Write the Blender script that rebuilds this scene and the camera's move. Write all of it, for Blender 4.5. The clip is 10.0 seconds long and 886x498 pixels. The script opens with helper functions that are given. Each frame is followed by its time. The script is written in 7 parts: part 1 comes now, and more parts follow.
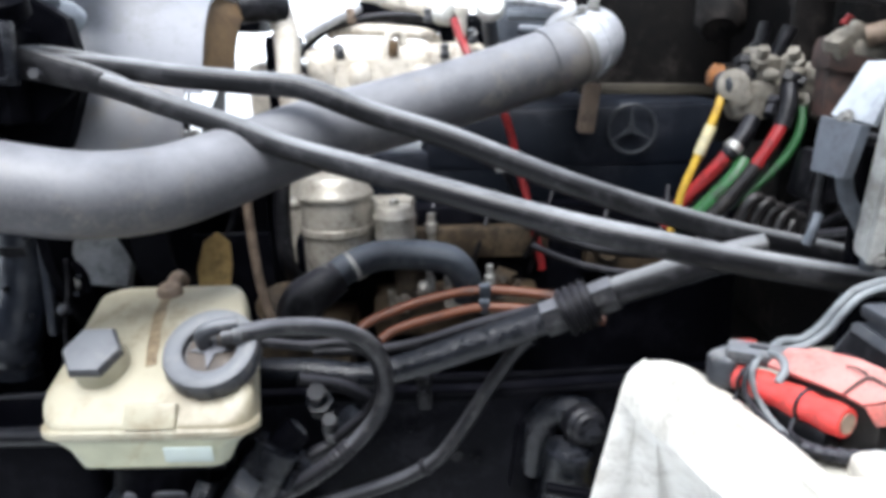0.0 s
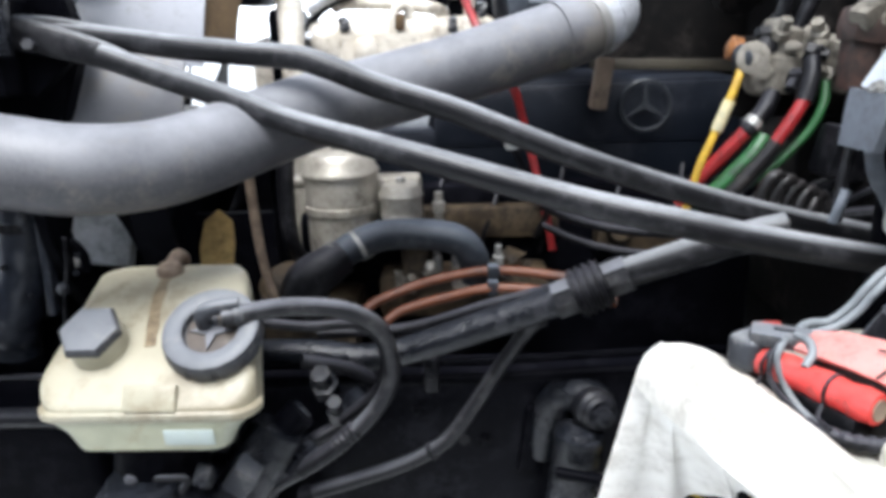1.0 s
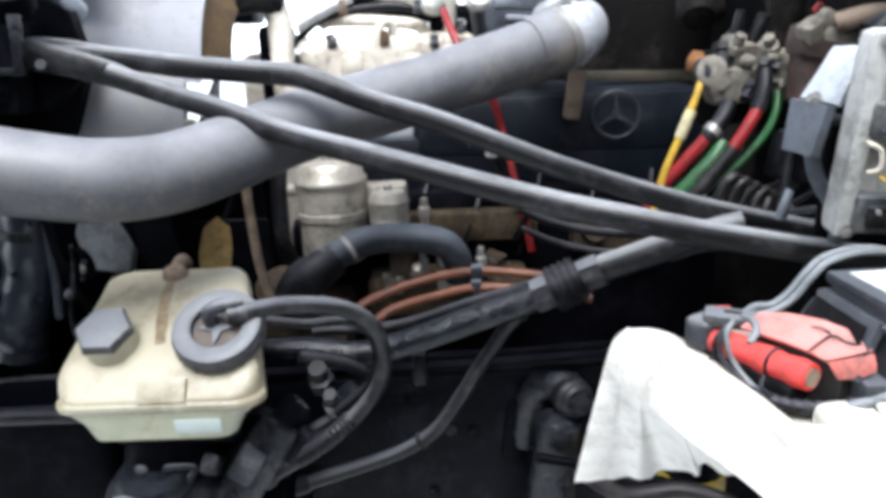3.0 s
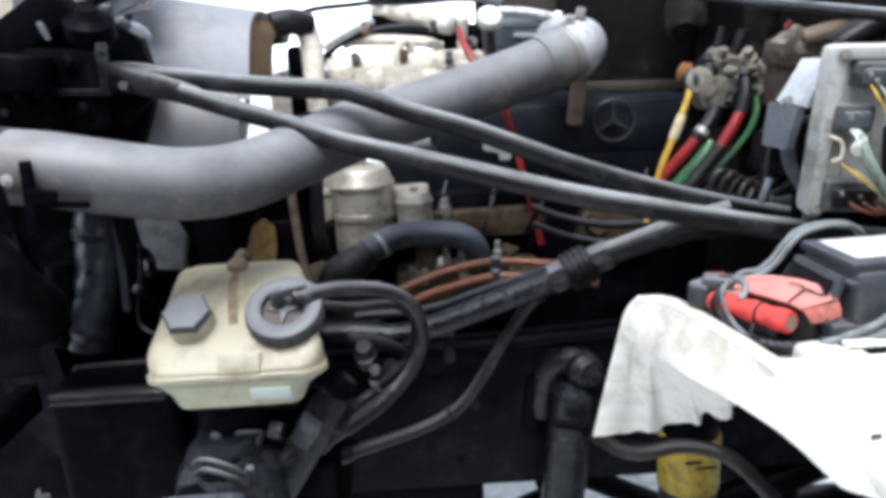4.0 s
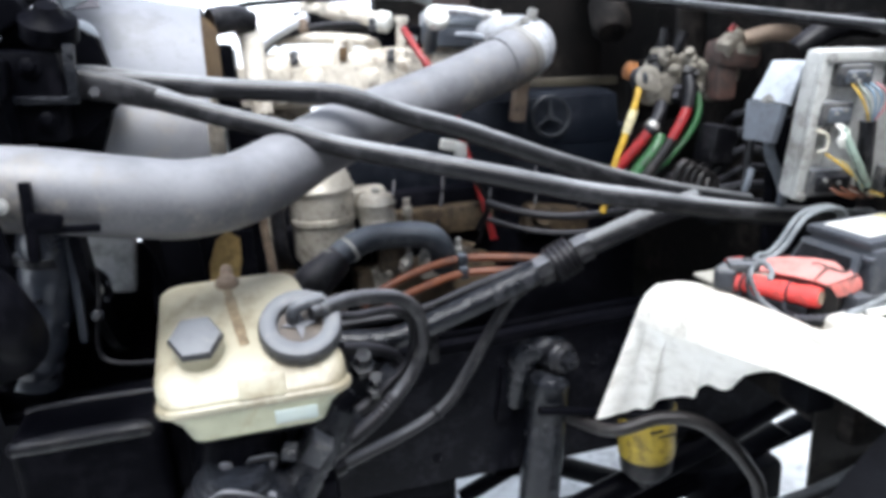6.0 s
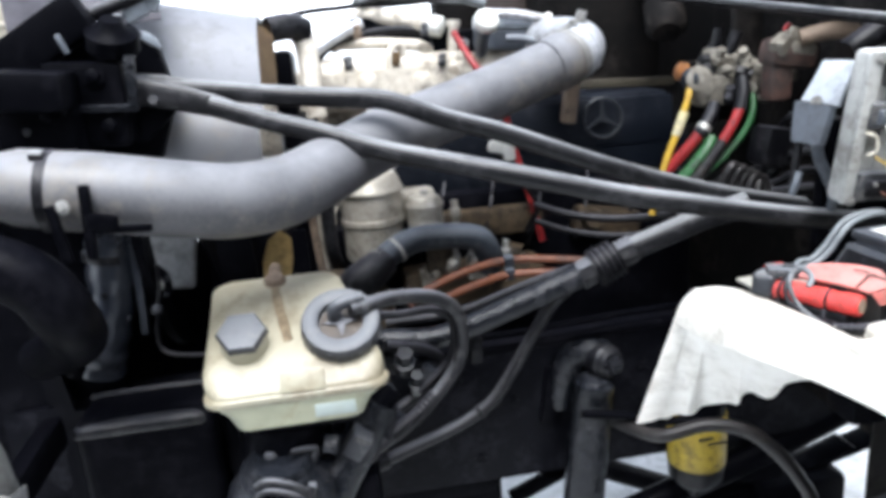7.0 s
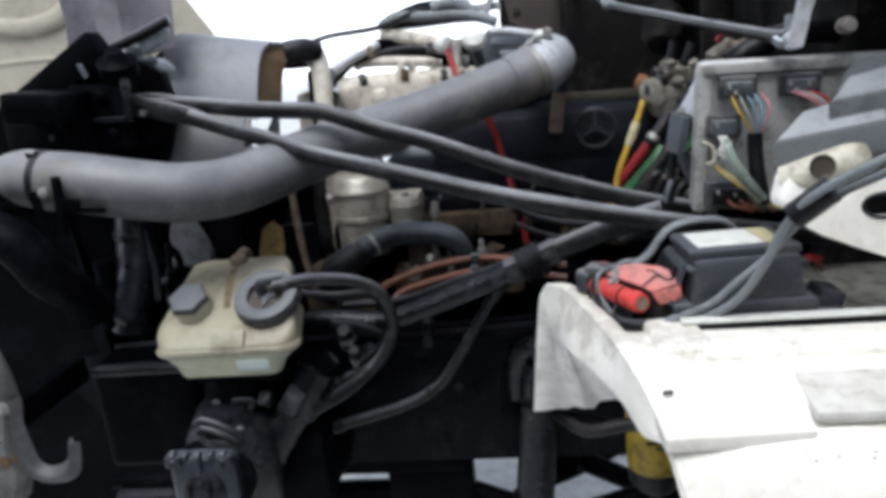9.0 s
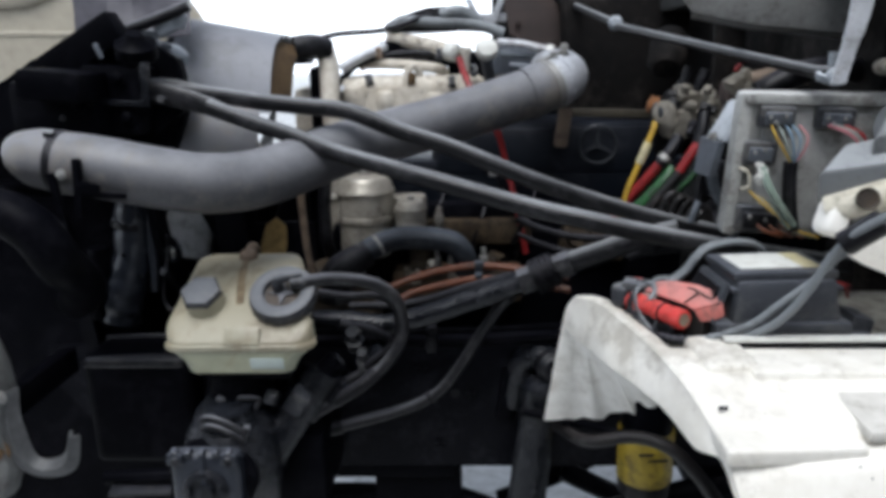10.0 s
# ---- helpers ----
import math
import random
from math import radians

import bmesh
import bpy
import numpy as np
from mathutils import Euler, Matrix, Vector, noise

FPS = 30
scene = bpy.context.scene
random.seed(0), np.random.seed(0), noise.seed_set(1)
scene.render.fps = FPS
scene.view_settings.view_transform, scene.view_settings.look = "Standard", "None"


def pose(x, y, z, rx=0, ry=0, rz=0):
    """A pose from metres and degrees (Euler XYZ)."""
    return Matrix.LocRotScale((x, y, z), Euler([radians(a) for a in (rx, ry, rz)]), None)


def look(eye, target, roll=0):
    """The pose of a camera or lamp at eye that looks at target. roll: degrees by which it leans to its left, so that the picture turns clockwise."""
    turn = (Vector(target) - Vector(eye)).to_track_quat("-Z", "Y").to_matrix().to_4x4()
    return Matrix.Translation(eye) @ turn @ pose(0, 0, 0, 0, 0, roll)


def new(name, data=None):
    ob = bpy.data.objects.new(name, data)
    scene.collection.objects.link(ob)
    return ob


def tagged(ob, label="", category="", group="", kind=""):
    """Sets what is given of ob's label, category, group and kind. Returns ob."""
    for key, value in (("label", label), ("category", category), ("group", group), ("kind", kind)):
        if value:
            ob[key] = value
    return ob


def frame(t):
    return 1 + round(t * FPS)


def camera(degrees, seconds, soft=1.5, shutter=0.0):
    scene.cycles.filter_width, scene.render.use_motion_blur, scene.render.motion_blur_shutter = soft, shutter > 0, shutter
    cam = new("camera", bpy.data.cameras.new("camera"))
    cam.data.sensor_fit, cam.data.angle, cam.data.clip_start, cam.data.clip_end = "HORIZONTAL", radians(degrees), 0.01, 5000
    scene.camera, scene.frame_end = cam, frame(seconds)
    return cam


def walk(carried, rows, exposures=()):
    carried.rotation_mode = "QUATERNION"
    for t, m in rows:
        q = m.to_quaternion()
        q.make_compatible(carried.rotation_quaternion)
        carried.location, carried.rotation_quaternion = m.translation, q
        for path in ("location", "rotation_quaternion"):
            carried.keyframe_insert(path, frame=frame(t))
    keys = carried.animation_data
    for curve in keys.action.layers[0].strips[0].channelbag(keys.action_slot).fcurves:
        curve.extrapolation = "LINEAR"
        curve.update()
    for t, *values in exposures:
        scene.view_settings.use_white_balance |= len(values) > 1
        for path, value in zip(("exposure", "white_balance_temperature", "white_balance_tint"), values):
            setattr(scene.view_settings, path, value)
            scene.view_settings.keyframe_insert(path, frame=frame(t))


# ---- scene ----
cam = camera(63.0, 10.0, soft=4.4, shutter=0.0)
PATH = [
    (0, (0.036, 0.012, 1.524), (-0.021, 1.936, 0.979), -2.0),
    (0.5, (0.033, 0.025, 1.515), (-0.029, 1.936, 0.93), -1.9),
    (1, (0.033, 0.04, 1.511), (-0.043, 1.949, 0.92), -2.0),
    (1.5, (0.041, 0.061, 1.502), (-0.01, 1.964, 0.888), -1.8),
    (2, (0.042, 0.072, 1.506), (0.051, 1.973, 0.886), -1.5),
    (2.5, (0.035, 0.041, 1.517), (0.008, 1.949, 0.919), -2.4),
    (4, (-0.04, -0.187, 1.536), (-0.025, 1.739, 0.995), -3.4),
    (4.5, (-0.206, -0.202, 1.556), (0.082, 1.695, 0.991), -2.5),
    (5, (-0.26, -0.169, 1.569), (0.22, 1.684, 0.989), -3.3),
    (6.5, (-0.305, -0.146, 1.564), (0.141, 1.713, 0.974), -2.8),
    (7, (-0.253, -0.175, 1.571), (0.025, 1.72, 0.994), -4.2),
    (7.5, (-0.039, -0.226, 1.572), (-0.006, 1.697, 1.022), -4.7),
    (8, (0.096, -0.285, 1.566), (-0.054, 1.64, 1.044), -6.0),
    (8.5, (0.15, -0.32, 1.555), (-0.075, 1.599, 1.037), -6.1),
    (9, (0.196, -0.344, 1.548), (-0.054, 1.574, 1.042), -5.7),
    (9.5, (0.18, -0.352, 1.546), (-0.05, 1.571, 1.047), -5.2),
    (10, (0.06, -0.359, 1.559), (-0.027, 1.575, 1.057), -1.3),
]
EXPOSURES = [(0.0, 1.76, 6100, 10), (1.0, 1.76, 6100, 10), (2.5, 1.79, 6100, 10), (4.0, 1.47, 6100, 10), (4.5, 1.37, 6100, 10), (5.0, 1.53, 6100, 10), (6.5, 1.83, 6100, 10), (7.0, 1.78, 6100, 10), (7.5, 1.67, 6100, 10), (8.0, 1.25, 6100, 10), (8.5, 0.90, 6100, 10), (9.0, 0.74, 6100, 10), (9.5, 0.68, 6100, 10), (10.0, 0.56, 6100, 10)]
walk(cam, [(t, look(eye, target, roll)) for t, eye, target, roll in PATH], exposures=EXPOSURES)


# ---- light: overcast snowy daylight ----
world = bpy.data.worlds.new("overcast")
scene.world = world
world.use_nodes = True
wn, wl = world.node_tree.nodes, world.node_tree.links
sky = wn.new("ShaderNodeTexSky")
sky.sky_type, sky.sun_disc = "NISHITA", False
sky.sun_elevation, sky.sun_rotation = radians(63), radians(190)
sky.air_density, sky.dust_density, sky.ozone_density = 1.0, 3.0, 1.0
haze = wn.new("ShaderNodeHueSaturation")
haze.inputs["Saturation"].default_value = 0.42
wl.new(sky.outputs[0], haze.inputs["Color"])
wl.new(haze.outputs[0], wn["Background"].inputs["Color"])
wn["Background"].inputs["Strength"].default_value = 0.10

sun_lamp = bpy.data.lights.new("sun", "SUN")
sun_lamp.energy, sun_lamp.angle, sun_lamp.color = 1.5, radians(35), (1.0, 0.985, 0.96)
sun = new("sun", sun_lamp)
sun.matrix_world = look((0, -1.0, 6), (0.45, 2.0, 0))


# ---- materials ----
def material(name, base, second=None, rough=0.5, metal=0.0, grain=60.0, stain=6.0, amount=0.45, bump=0.15,
             lit_dust=None, lit_dust_amount=0.0, spec=0.5, rough_var=0.12, coat=0.0, grime=None, grime_amount=0.0, grime_scale=34.0, lit_dust_from=0.05, lit_dust_to=0.92, bump_depth=0.002):
    """Base and second colour mixed by fine grain and wide stains; faces that look up are paler, for dust and for
    painted top light.
    """
    m = bpy.data.materials.new(name)
    m.use_nodes = True
    n, l = m.node_tree.nodes, m.node_tree.links
    b = n["Principled BSDF"]
    second = second or tuple(c * 0.6 for c in base)
    tc = n.new("ShaderNodeTexCoord")
    fine, wide = n.new("ShaderNodeTexNoise"), n.new("ShaderNodeTexNoise")
    fine.inputs["Scale"].default_value, fine.inputs["Detail"].default_value = grain, 6
    wide.inputs["Scale"].default_value, wide.inputs["Detail"].default_value = stain, 8
    wide.inputs["Roughness"].default_value = 0.65
    l.new(tc.outputs["Object"], fine.inputs["Vector"])
    l.new(tc.outputs["Object"], wide.inputs["Vector"])
    mul = n.new("ShaderNodeMath")
    mul.operation = "MULTIPLY_ADD"
    mul.inputs[1].default_value, mul.inputs[2].default_value = 0.45, 0.0
    l.new(fine.outputs["Fac"], mul.inputs[0])
    add = n.new("ShaderNodeMath")
    add.operation = "MULTIPLY_ADD"
    add.inputs[1].default_value = 0.75
    l.new(wide.outputs["Fac"], add.inputs[0])
    l.new(mul.outputs[0], add.inputs[2])
    ramp = n.new("ShaderNodeMapRange")
    ramp.inputs["From Min"].default_value, ramp.inputs["From Max"].default_value = 0.46, 0.78
    ramp.inputs["To Max"].default_value = amount
    l.new(add.outputs[0], ramp.inputs["Value"])
    mix = n.new("ShaderNodeMix")
    mix.data_type = "RGBA"
    mix.inputs["A"].default_value, mix.inputs["B"].default_value = (*base, 1), (*second, 1)
    l.new(ramp.outputs[0], mix.inputs["Factor"])
    colour = mix.outputs["Result"]
    # Tone by upward normal: settled dust, and light from above put into the colour.
    if lit_dust:
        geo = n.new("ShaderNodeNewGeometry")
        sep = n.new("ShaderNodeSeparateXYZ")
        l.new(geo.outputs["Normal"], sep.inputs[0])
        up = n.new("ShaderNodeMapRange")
        up.inputs["From Min"].default_value, up.inputs["From Max"].default_value = lit_dust_from, lit_dust_to
        up.inputs["To Max"].default_value = lit_dust_amount
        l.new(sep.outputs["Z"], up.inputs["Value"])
        part_lit_dust = n.new("ShaderNodeMath")
        part_lit_dust.operation = "MULTIPLY"
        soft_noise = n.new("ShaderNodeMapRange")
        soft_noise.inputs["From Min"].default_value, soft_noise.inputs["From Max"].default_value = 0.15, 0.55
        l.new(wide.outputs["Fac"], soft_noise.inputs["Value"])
        l.new(up.outputs[0], part_lit_dust.inputs[0])
        l.new(soft_noise.outputs[0], part_lit_dust.inputs[1])
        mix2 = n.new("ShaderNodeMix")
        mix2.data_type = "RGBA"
        l.new(part_lit_dust.outputs[0], mix2.inputs["Factor"])
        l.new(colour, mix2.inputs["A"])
        mix2.inputs["B"].default_value = (*lit_dust, 1)
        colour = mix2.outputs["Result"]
    if grime:
        # crusts and specks with hard edges, at two sizes
        crust, where = n.new("ShaderNodeTexNoise"), n.new("ShaderNodeTexNoise")
        crust.inputs["Scale"].default_value, crust.inputs["Detail"].default_value, crust.inputs["Roughness"].default_value = grime_scale, 12, 0.78
        where.inputs["Scale"].default_value, where.inputs["Detail"].default_value = grime_scale * 0.22, 3
        l.new(tc.outputs["Object"], crust.inputs["Vector"])
        l.new(tc.outputs["Object"], where.inputs["Vector"])
        both = n.new("ShaderNodeMath")
        both.operation = "MULTIPLY_ADD"
        both.inputs[1].default_value = 0.55
        l.new(where.outputs["Fac"], both.inputs[0])
        l.new(crust.outputs["Fac"], both.inputs[2])
        cut = n.new("ShaderNodeMapRange")
        cut.interpolation_type = "SMOOTHSTEP"
        cut.inputs["From Min"].default_value, cut.inputs["From Max"].default_value = 0.76, 0.93
        cut.inputs["To Max"].default_value = grime_amount
        l.new(both.outputs[0], cut.inputs["Value"])
        mix3 = n.new("ShaderNodeMix")
        mix3.data_type = "RGBA"
        l.new(cut.outputs[0], mix3.inputs["Factor"])
        l.new(colour, mix3.inputs["A"])
        mix3.inputs["B"].default_value = (*grime, 1)
        colour = mix3.outputs["Result"]
    l.new(colour, b.inputs["Base Color"])
    r = n.new("ShaderNodeMapRange")
    r.inputs["To Min"].default_value, r.inputs["To Max"].default_value = max(rough - rough_var, 0.05), min(rough + rough_var, 1)
    l.new(wide.outputs["Fac"], r.inputs["Value"])
    l.new(r.outputs[0], b.inputs["Roughness"])
    b.inputs["Metallic"].default_value = metal
    b.inputs["Specular IOR Level"].default_value = spec
    b.inputs["Coat Weight"].default_value = coat
    if bump:
        bp = n.new("ShaderNodeBump")
        bp.inputs["Strength"].default_value, bp.inputs["Distance"].default_value = bump, bump_depth
        l.new(add.outputs[0], bp.inputs["Height"])
        l.new(bp.outputs[0], b.inputs["Normal"])
    return m


# Blacker than real paint: the bay's deep shade is put into this colour.
black_paint = material("black chassis paint deepened for shade", (0.0014, 0.0015, 0.0024), (0.0036, 0.0038, 0.0056), 0.42, grain=90, stain=9, spec=0.03, lit_dust=(0.005, 0.0053, 0.0085), lit_dust_amount=0.4, grime=(0.014, 0.0137, 0.018), grime_amount=0.28, grime_scale=46, bump=0.35)
rail_black = material("speckled black chassis coating", (0.0026, 0.0028, 0.0042), (0.0056, 0.0058, 0.0085), 0.38, grain=120, stain=12, spec=0.06, lit_dust=(0.007, 0.0074, 0.0115), lit_dust_amount=0.5, grime=(0.026, 0.026, 0.033), grime_amount=0.36, grime_scale=70, bump=0.6)
# Near-black base with a pale top: the rods' highlight is painted along with dust.
black_gloss = material("black painted tube", (0.0035, 0.0035, 0.0046), (0.009, 0.009, 0.011), 0.42, grain=120, spec=0.3, lit_dust=(0.29, 0.30, 0.31), lit_dust_amount=0.9, lit_dust_from=0.50, lit_dust_to=0.88, grime=(0.06, 0.06, 0.065), grime_amount=0.35, grime_scale=60)
rubber = material("black rubber", (0.0026, 0.0026, 0.0036), (0.007, 0.007, 0.0095), 0.42, grain=150, spec=0.22, lit_dust=(0.085, 0.085, 0.10), lit_dust_amount=0.6, lit_dust_from=0.4, lit_dust_to=0.95, grime=(0.045, 0.045, 0.05), grime_amount=0.4, grime_scale=70)
rubber_blue = material("dark blue grey hose rubber", (0.009, 0.012, 0.017), (0.020, 0.025, 0.032), 0.5, grain=130, spec=0.3, lit_dust=(0.14, 0.16, 0.19), lit_dust_amount=0.75, grime=(0.06, 0.065, 0.07), grime_amount=0.4, grime_scale=60)
cable_grey = material("grey cable sleeve", (0.13, 0.145, 0.155), (0.21, 0.225, 0.235), 0.5, grain=200, lit_dust=(0.26, 0.28, 0.29), lit_dust_amount=0.5, grime=(0.04, 0.04, 0.04), grime_amount=0.5, grime_scale=70)
# The lit upper side and dark underside of the pipe are partly painted here.
pipe_grey = material("weathered dark grey intake pipe", (0.050, 0.051, 0.057), (0.105, 0.103, 0.105), 0.42, grain=240, stain=6, amount=0.8, spec=0.35, lit_dust=(0.255, 0.26, 0.275), lit_dust_amount=0.9, lit_dust_from=-0.25, lit_dust_to=0.85, bump=0.3, grime=(0.20, 0.18, 0.15), grime_amount=0.55, grime_scale=14)
ring_grey = material("light grey shroud sheet", (0.235, 0.243, 0.268), (0.165, 0.172, 0.19), 0.5, grain=180, stain=5, spec=0.3, lit_dust=(0.26, 0.268, 0.285), lit_dust_amount=0.4, grime=(0.11, 0.105, 0.10), grime_amount=0.35, grime_scale=22)
rust_brown = material("rusty brown fan ring", (0.125, 0.078, 0.032), (0.055, 0.030, 0.014), 0.8, grain=90, stain=14, amount=0.9, grime=(0.025, 0.017, 0.012), grime_amount=0.8, grime_scale=24)
rust_dark = material("dark burnt rust plate", (0.020, 0.0095, 0.007), (0.010, 0.006, 0.005), 0.75, grain=60, stain=12, amount=0.8, bump=0.3, grime=(0.035, 0.018, 0.012), grime_amount=0.5, grime_scale=30)
cream = material("aged cream plastic", (0.345, 0.322, 0.238), (0.275, 0.270, 0.198), 0.42, grain=35, stain=9, amount=0.9, lit_dust=(0.32, 0.285, 0.21), lit_dust_amount=0.5, bump=0.12, grime=(0.165, 0.135, 0.085), grime_amount=0.7, grime_scale=11)
cream_low = material("greenish translucent plastic", (0.36, 0.36, 0.255), (0.25, 0.265, 0.185), 0.38, grain=30, stain=16, amount=0.85, bump=0.08, grime=(0.20, 0.165, 0.09), grime_amount=0.7, grime_scale=24)
cap_black = material("dusty black plastic cap", (0.022, 0.024, 0.029), (0.055, 0.058, 0.066), 0.45, grain=160, spec=0.4, lit_dust=(0.18, 0.19, 0.205), lit_dust_amount=0.8, lit_dust_from=0.25, grime=(0.24, 0.23, 0.21), grime_amount=0.35, grime_scale=60, bump=0.35)
cast_alu = material("oily cast aluminium", (0.48, 0.455, 0.40), (0.26, 0.235, 0.185), 0.40, 0.4, grain=110, stain=14, amount=0.8, grime=(0.06, 0.048, 0.034), grime_amount=0.65, grime_scale=30, bump=0.35)
bright_alu = material("bright cast aluminium", (0.56, 0.58, 0.61), (0.30, 0.31, 0.33), 0.45, 0.3, grain=140, stain=22, amount=0.8, grime=(0.16, 0.14, 0.12), grime_amount=0.6, grime_scale=36, bump=0.3)
manifold = material("pale dirty manifold casting", (0.68, 0.64, 0.56), (0.38, 0.33, 0.25), 0.65, 0.0, grain=60, stain=22, amount=0.8, bump=0.4, grime=(0.11, 0.08, 0.055), grime_amount=0.7, grime_scale=34)
block_tan = material("oil stained engine block", (0.052, 0.036, 0.020), (0.007, 0.006, 0.005), 0.55, grain=50, stain=16, amount=1.0, spec=0.35, bump=0.5, bump_depth=0.004, grime=(0.14, 0.105, 0.065), grime_amount=0.55, grime_scale=40)
cover_black = material("satin black valve cover", (0.0022, 0.0034, 0.0062), (0.0052, 0.0072, 0.0115), 0.45, grain=160, stain=12, spec=0.15, lit_dust=(0.020, 0.025, 0.036), lit_dust_amount=0.5, grime=(0.02, 0.021, 0.027), grime_amount=0.5, grime_scale=30)
emblem_grey = material("worn grey emblem", (0.022, 0.026, 0.031), (0.012, 0.014, 0.017), 0.45, 0.3)
white_grp = material("dirty white fibreglass", (0.85, 0.83, 0.765), (0.66, 0.63, 0.55), 0.45, grain=45, stain=8, amount=0.75, bump=0.12, grime=(0.34, 0.31, 0.25), grime_amount=0.6, grime_scale=14)
white_inner = material("soiled white fibreglass", (0.92, 0.90, 0.84), (0.78, 0.75, 0.67), 0.5, grain=40, stain=12, amount=0.7, bump=0.12, grime=(0.30, 0.27, 0.20), grime_amount=0.4, grime_scale=20)
beige_panel = material("beige grey hood skin", (0.40, 0.365, 0.29), (0.27, 0.245, 0.19), 0.6, grain=30, stain=5, amount=0.7, grime=(0.22, 0.20, 0.16), grime_amount=0.4, grime_scale=8)
brown_hose = material("red brown rubber hose", (0.135, 0.040, 0.014), (0.058, 0.020, 0.011), 0.5, grain=150, stain=30, amount=0.8, grime=(0.016, 0.012, 0.011), grime_amount=0.7, grime_scale=40)
red_tape = material("red tape", (0.60, 0.035, 0.030), (0.42, 0.04, 0.033), 0.35, grain=160, stain=40, amount=0.6, lit_dust=(0.62, 0.12, 0.10), lit_dust_amount=0.4, grime=(0.05, 0.025, 0.02), grime_amount=0.6, grime_scale=55)
red_pad_mat = material("faded red rubber pad", (0.60, 0.13, 0.105), (0.50, 0.19, 0.165), 0.5, grain=120, stain=25, amount=0.7, lit_dust=(0.58, 0.30, 0.27), lit_dust_amount=0.6, grime=(0.12, 0.07, 0.06), grime_amount=0.6, grime_scale=50)
red_wire = material("red cable", (0.32, 0.020, 0.022), (0.13, 0.014, 0.014), 0.38, grain=200, stain=30, amount=0.7, grime=(0.02, 0.015, 0.015), grime_amount=0.7, grime_scale=60)
green_wire = material("green cable", (0.022, 0.105, 0.03), (0.015, 0.05, 0.02), 0.42, grain=200, stain=30, grime=(0.02, 0.02, 0.018), grime_amount=0.7, grime_scale=60)
yellow_wire = material("yellow sleeve", (0.52, 0.34, 0.03), (0.30, 0.17, 0.03), 0.5, grain=160, stain=40, amount=0.8)
orange_mat = material("orange cap", (0.26, 0.10, 0.025), (0.14, 0.055, 0.02), 0.6, grime=(0.03, 0.02, 0.015), grime_amount=0.6, grime_scale=50)
yellow_label = material("yellow canister paint", (0.46, 0.34, 0.03), (0.20, 0.14, 0.02), 0.5, grain=60, stain=18, amount=0.8, grime=(0.04, 0.03, 0.015), grime_amount=0.5, grime_scale=30)
box_black = material("black plastic box", (0.020, 0.0225, 0.028), (0.040, 0.044, 0.053), 0.42, grain=170, spec=0.4, lit_dust=(0.13, 0.14, 0.16), lit_dust_amount=0.6, grime=(0.11, 0.11, 0.105), grime_amount=0.35, grime_scale=60)
outlet_grey = material("pale blue grey paint", (0.52, 0.55, 0.57), (0.32, 0.34, 0.36), 0.40, grain=70, stain=18, amount=0.8, spec=0.6, grime=(0.10, 0.10, 0.10), grime_amount=0.5, grime_scale=30)
fan_ochre = material("ochre fan paint", (0.33, 0.23, 0.085), (0.16, 0.10, 0.035), 0.7, grain=80, stain=20, amount=0.8, grime=(0.06, 0.04, 0.02), grime_amount=0.6, grime_scale=34)
label_white = material("weathered paper label", (0.70, 0.71, 0.67), (0.52, 0.51, 0.46), 0.6, grain=60, stain=20, grime=(0.30, 0.29, 0.25), grime_amount=0.45, grime_scale=45)
label_yellow = material("yellow label strip", (0.58, 0.52, 0.30), (0.5, 0.45, 0.28), 0.6, grime=(0.25, 0.23, 0.18), grime_amount=0.5, grime_scale=60)
tray_metal = material("dirty beige tray", (0.44, 0.43, 0.38), (0.22, 0.21, 0.175), 0.6, grain=60, stain=20, amount=0.9, grime=(0.05, 0.043, 0.033), grime_amount=0.8, grime_scale=34, bump=0.3)
# The near-white top tone paints the bright upper edge of the housing.
ecu_alu = material("grey aluminium housing", (0.44, 0.445, 0.425), (0.28, 0.28, 0.26), 0.45, 0.1, grain=150, stain=12, amount=0.85, lit_dust=(0.72, 0.73, 0.72), lit_dust_amount=0.7, grime=(0.09, 0.08, 0.065), grime_amount=0.6, grime_scale=36, bump=0.3)
steel_blue = material("blue grey painted bracket", (0.22, 0.245, 0.27), (0.13, 0.145, 0.16), 0.4, 0.0, grain=120, stain=16, amount=0.7, lit_dust=(0.70, 0.74, 0.78), lit_dust_amount=0.8, grime=(0.06, 0.06, 0.06), grime_amount=0.4, grime_scale=50)
duct_grey = material("grey plastic duct", (0.135, 0.145, 0.15), (0.095, 0.10, 0.105), 0.5, grain=120, lit_dust=(0.36, 0.38, 0.39), lit_dust_amount=0.8, lit_dust_from=0.42, grime=(0.03, 0.03, 0.03), grime_amount=0.5, grime_scale=40)
valve_metal = material("corroded valve casting", (0.27, 0.25, 0.21), (0.10, 0.088, 0.068), 0.6, 0.2, grain=100, stain=26, amount=0.9, bump=0.5, grime=(0.03, 0.026, 0.02), grime_amount=0.85, grime_scale=42)
brass = material("brass fitting", (0.36, 0.28, 0.12), (0.2, 0.14, 0.06), 0.4, 0.7)
zinc = material("zinc plated steel", (0.34, 0.34, 0.325), (0.20, 0.19, 0.175), 0.5, 0.5, grain=200, grime=(0.06, 0.055, 0.045), grime_amount=0.6, grime_scale=60)
pale_wire = material("pale wire", (0.25, 0.29, 0.26), (0.15, 0.18, 0.17), 0.5)
pink_wire = material("pink wire", (0.42, 0.16, 0.18), (0.3, 0.12, 0.12), 0.5)
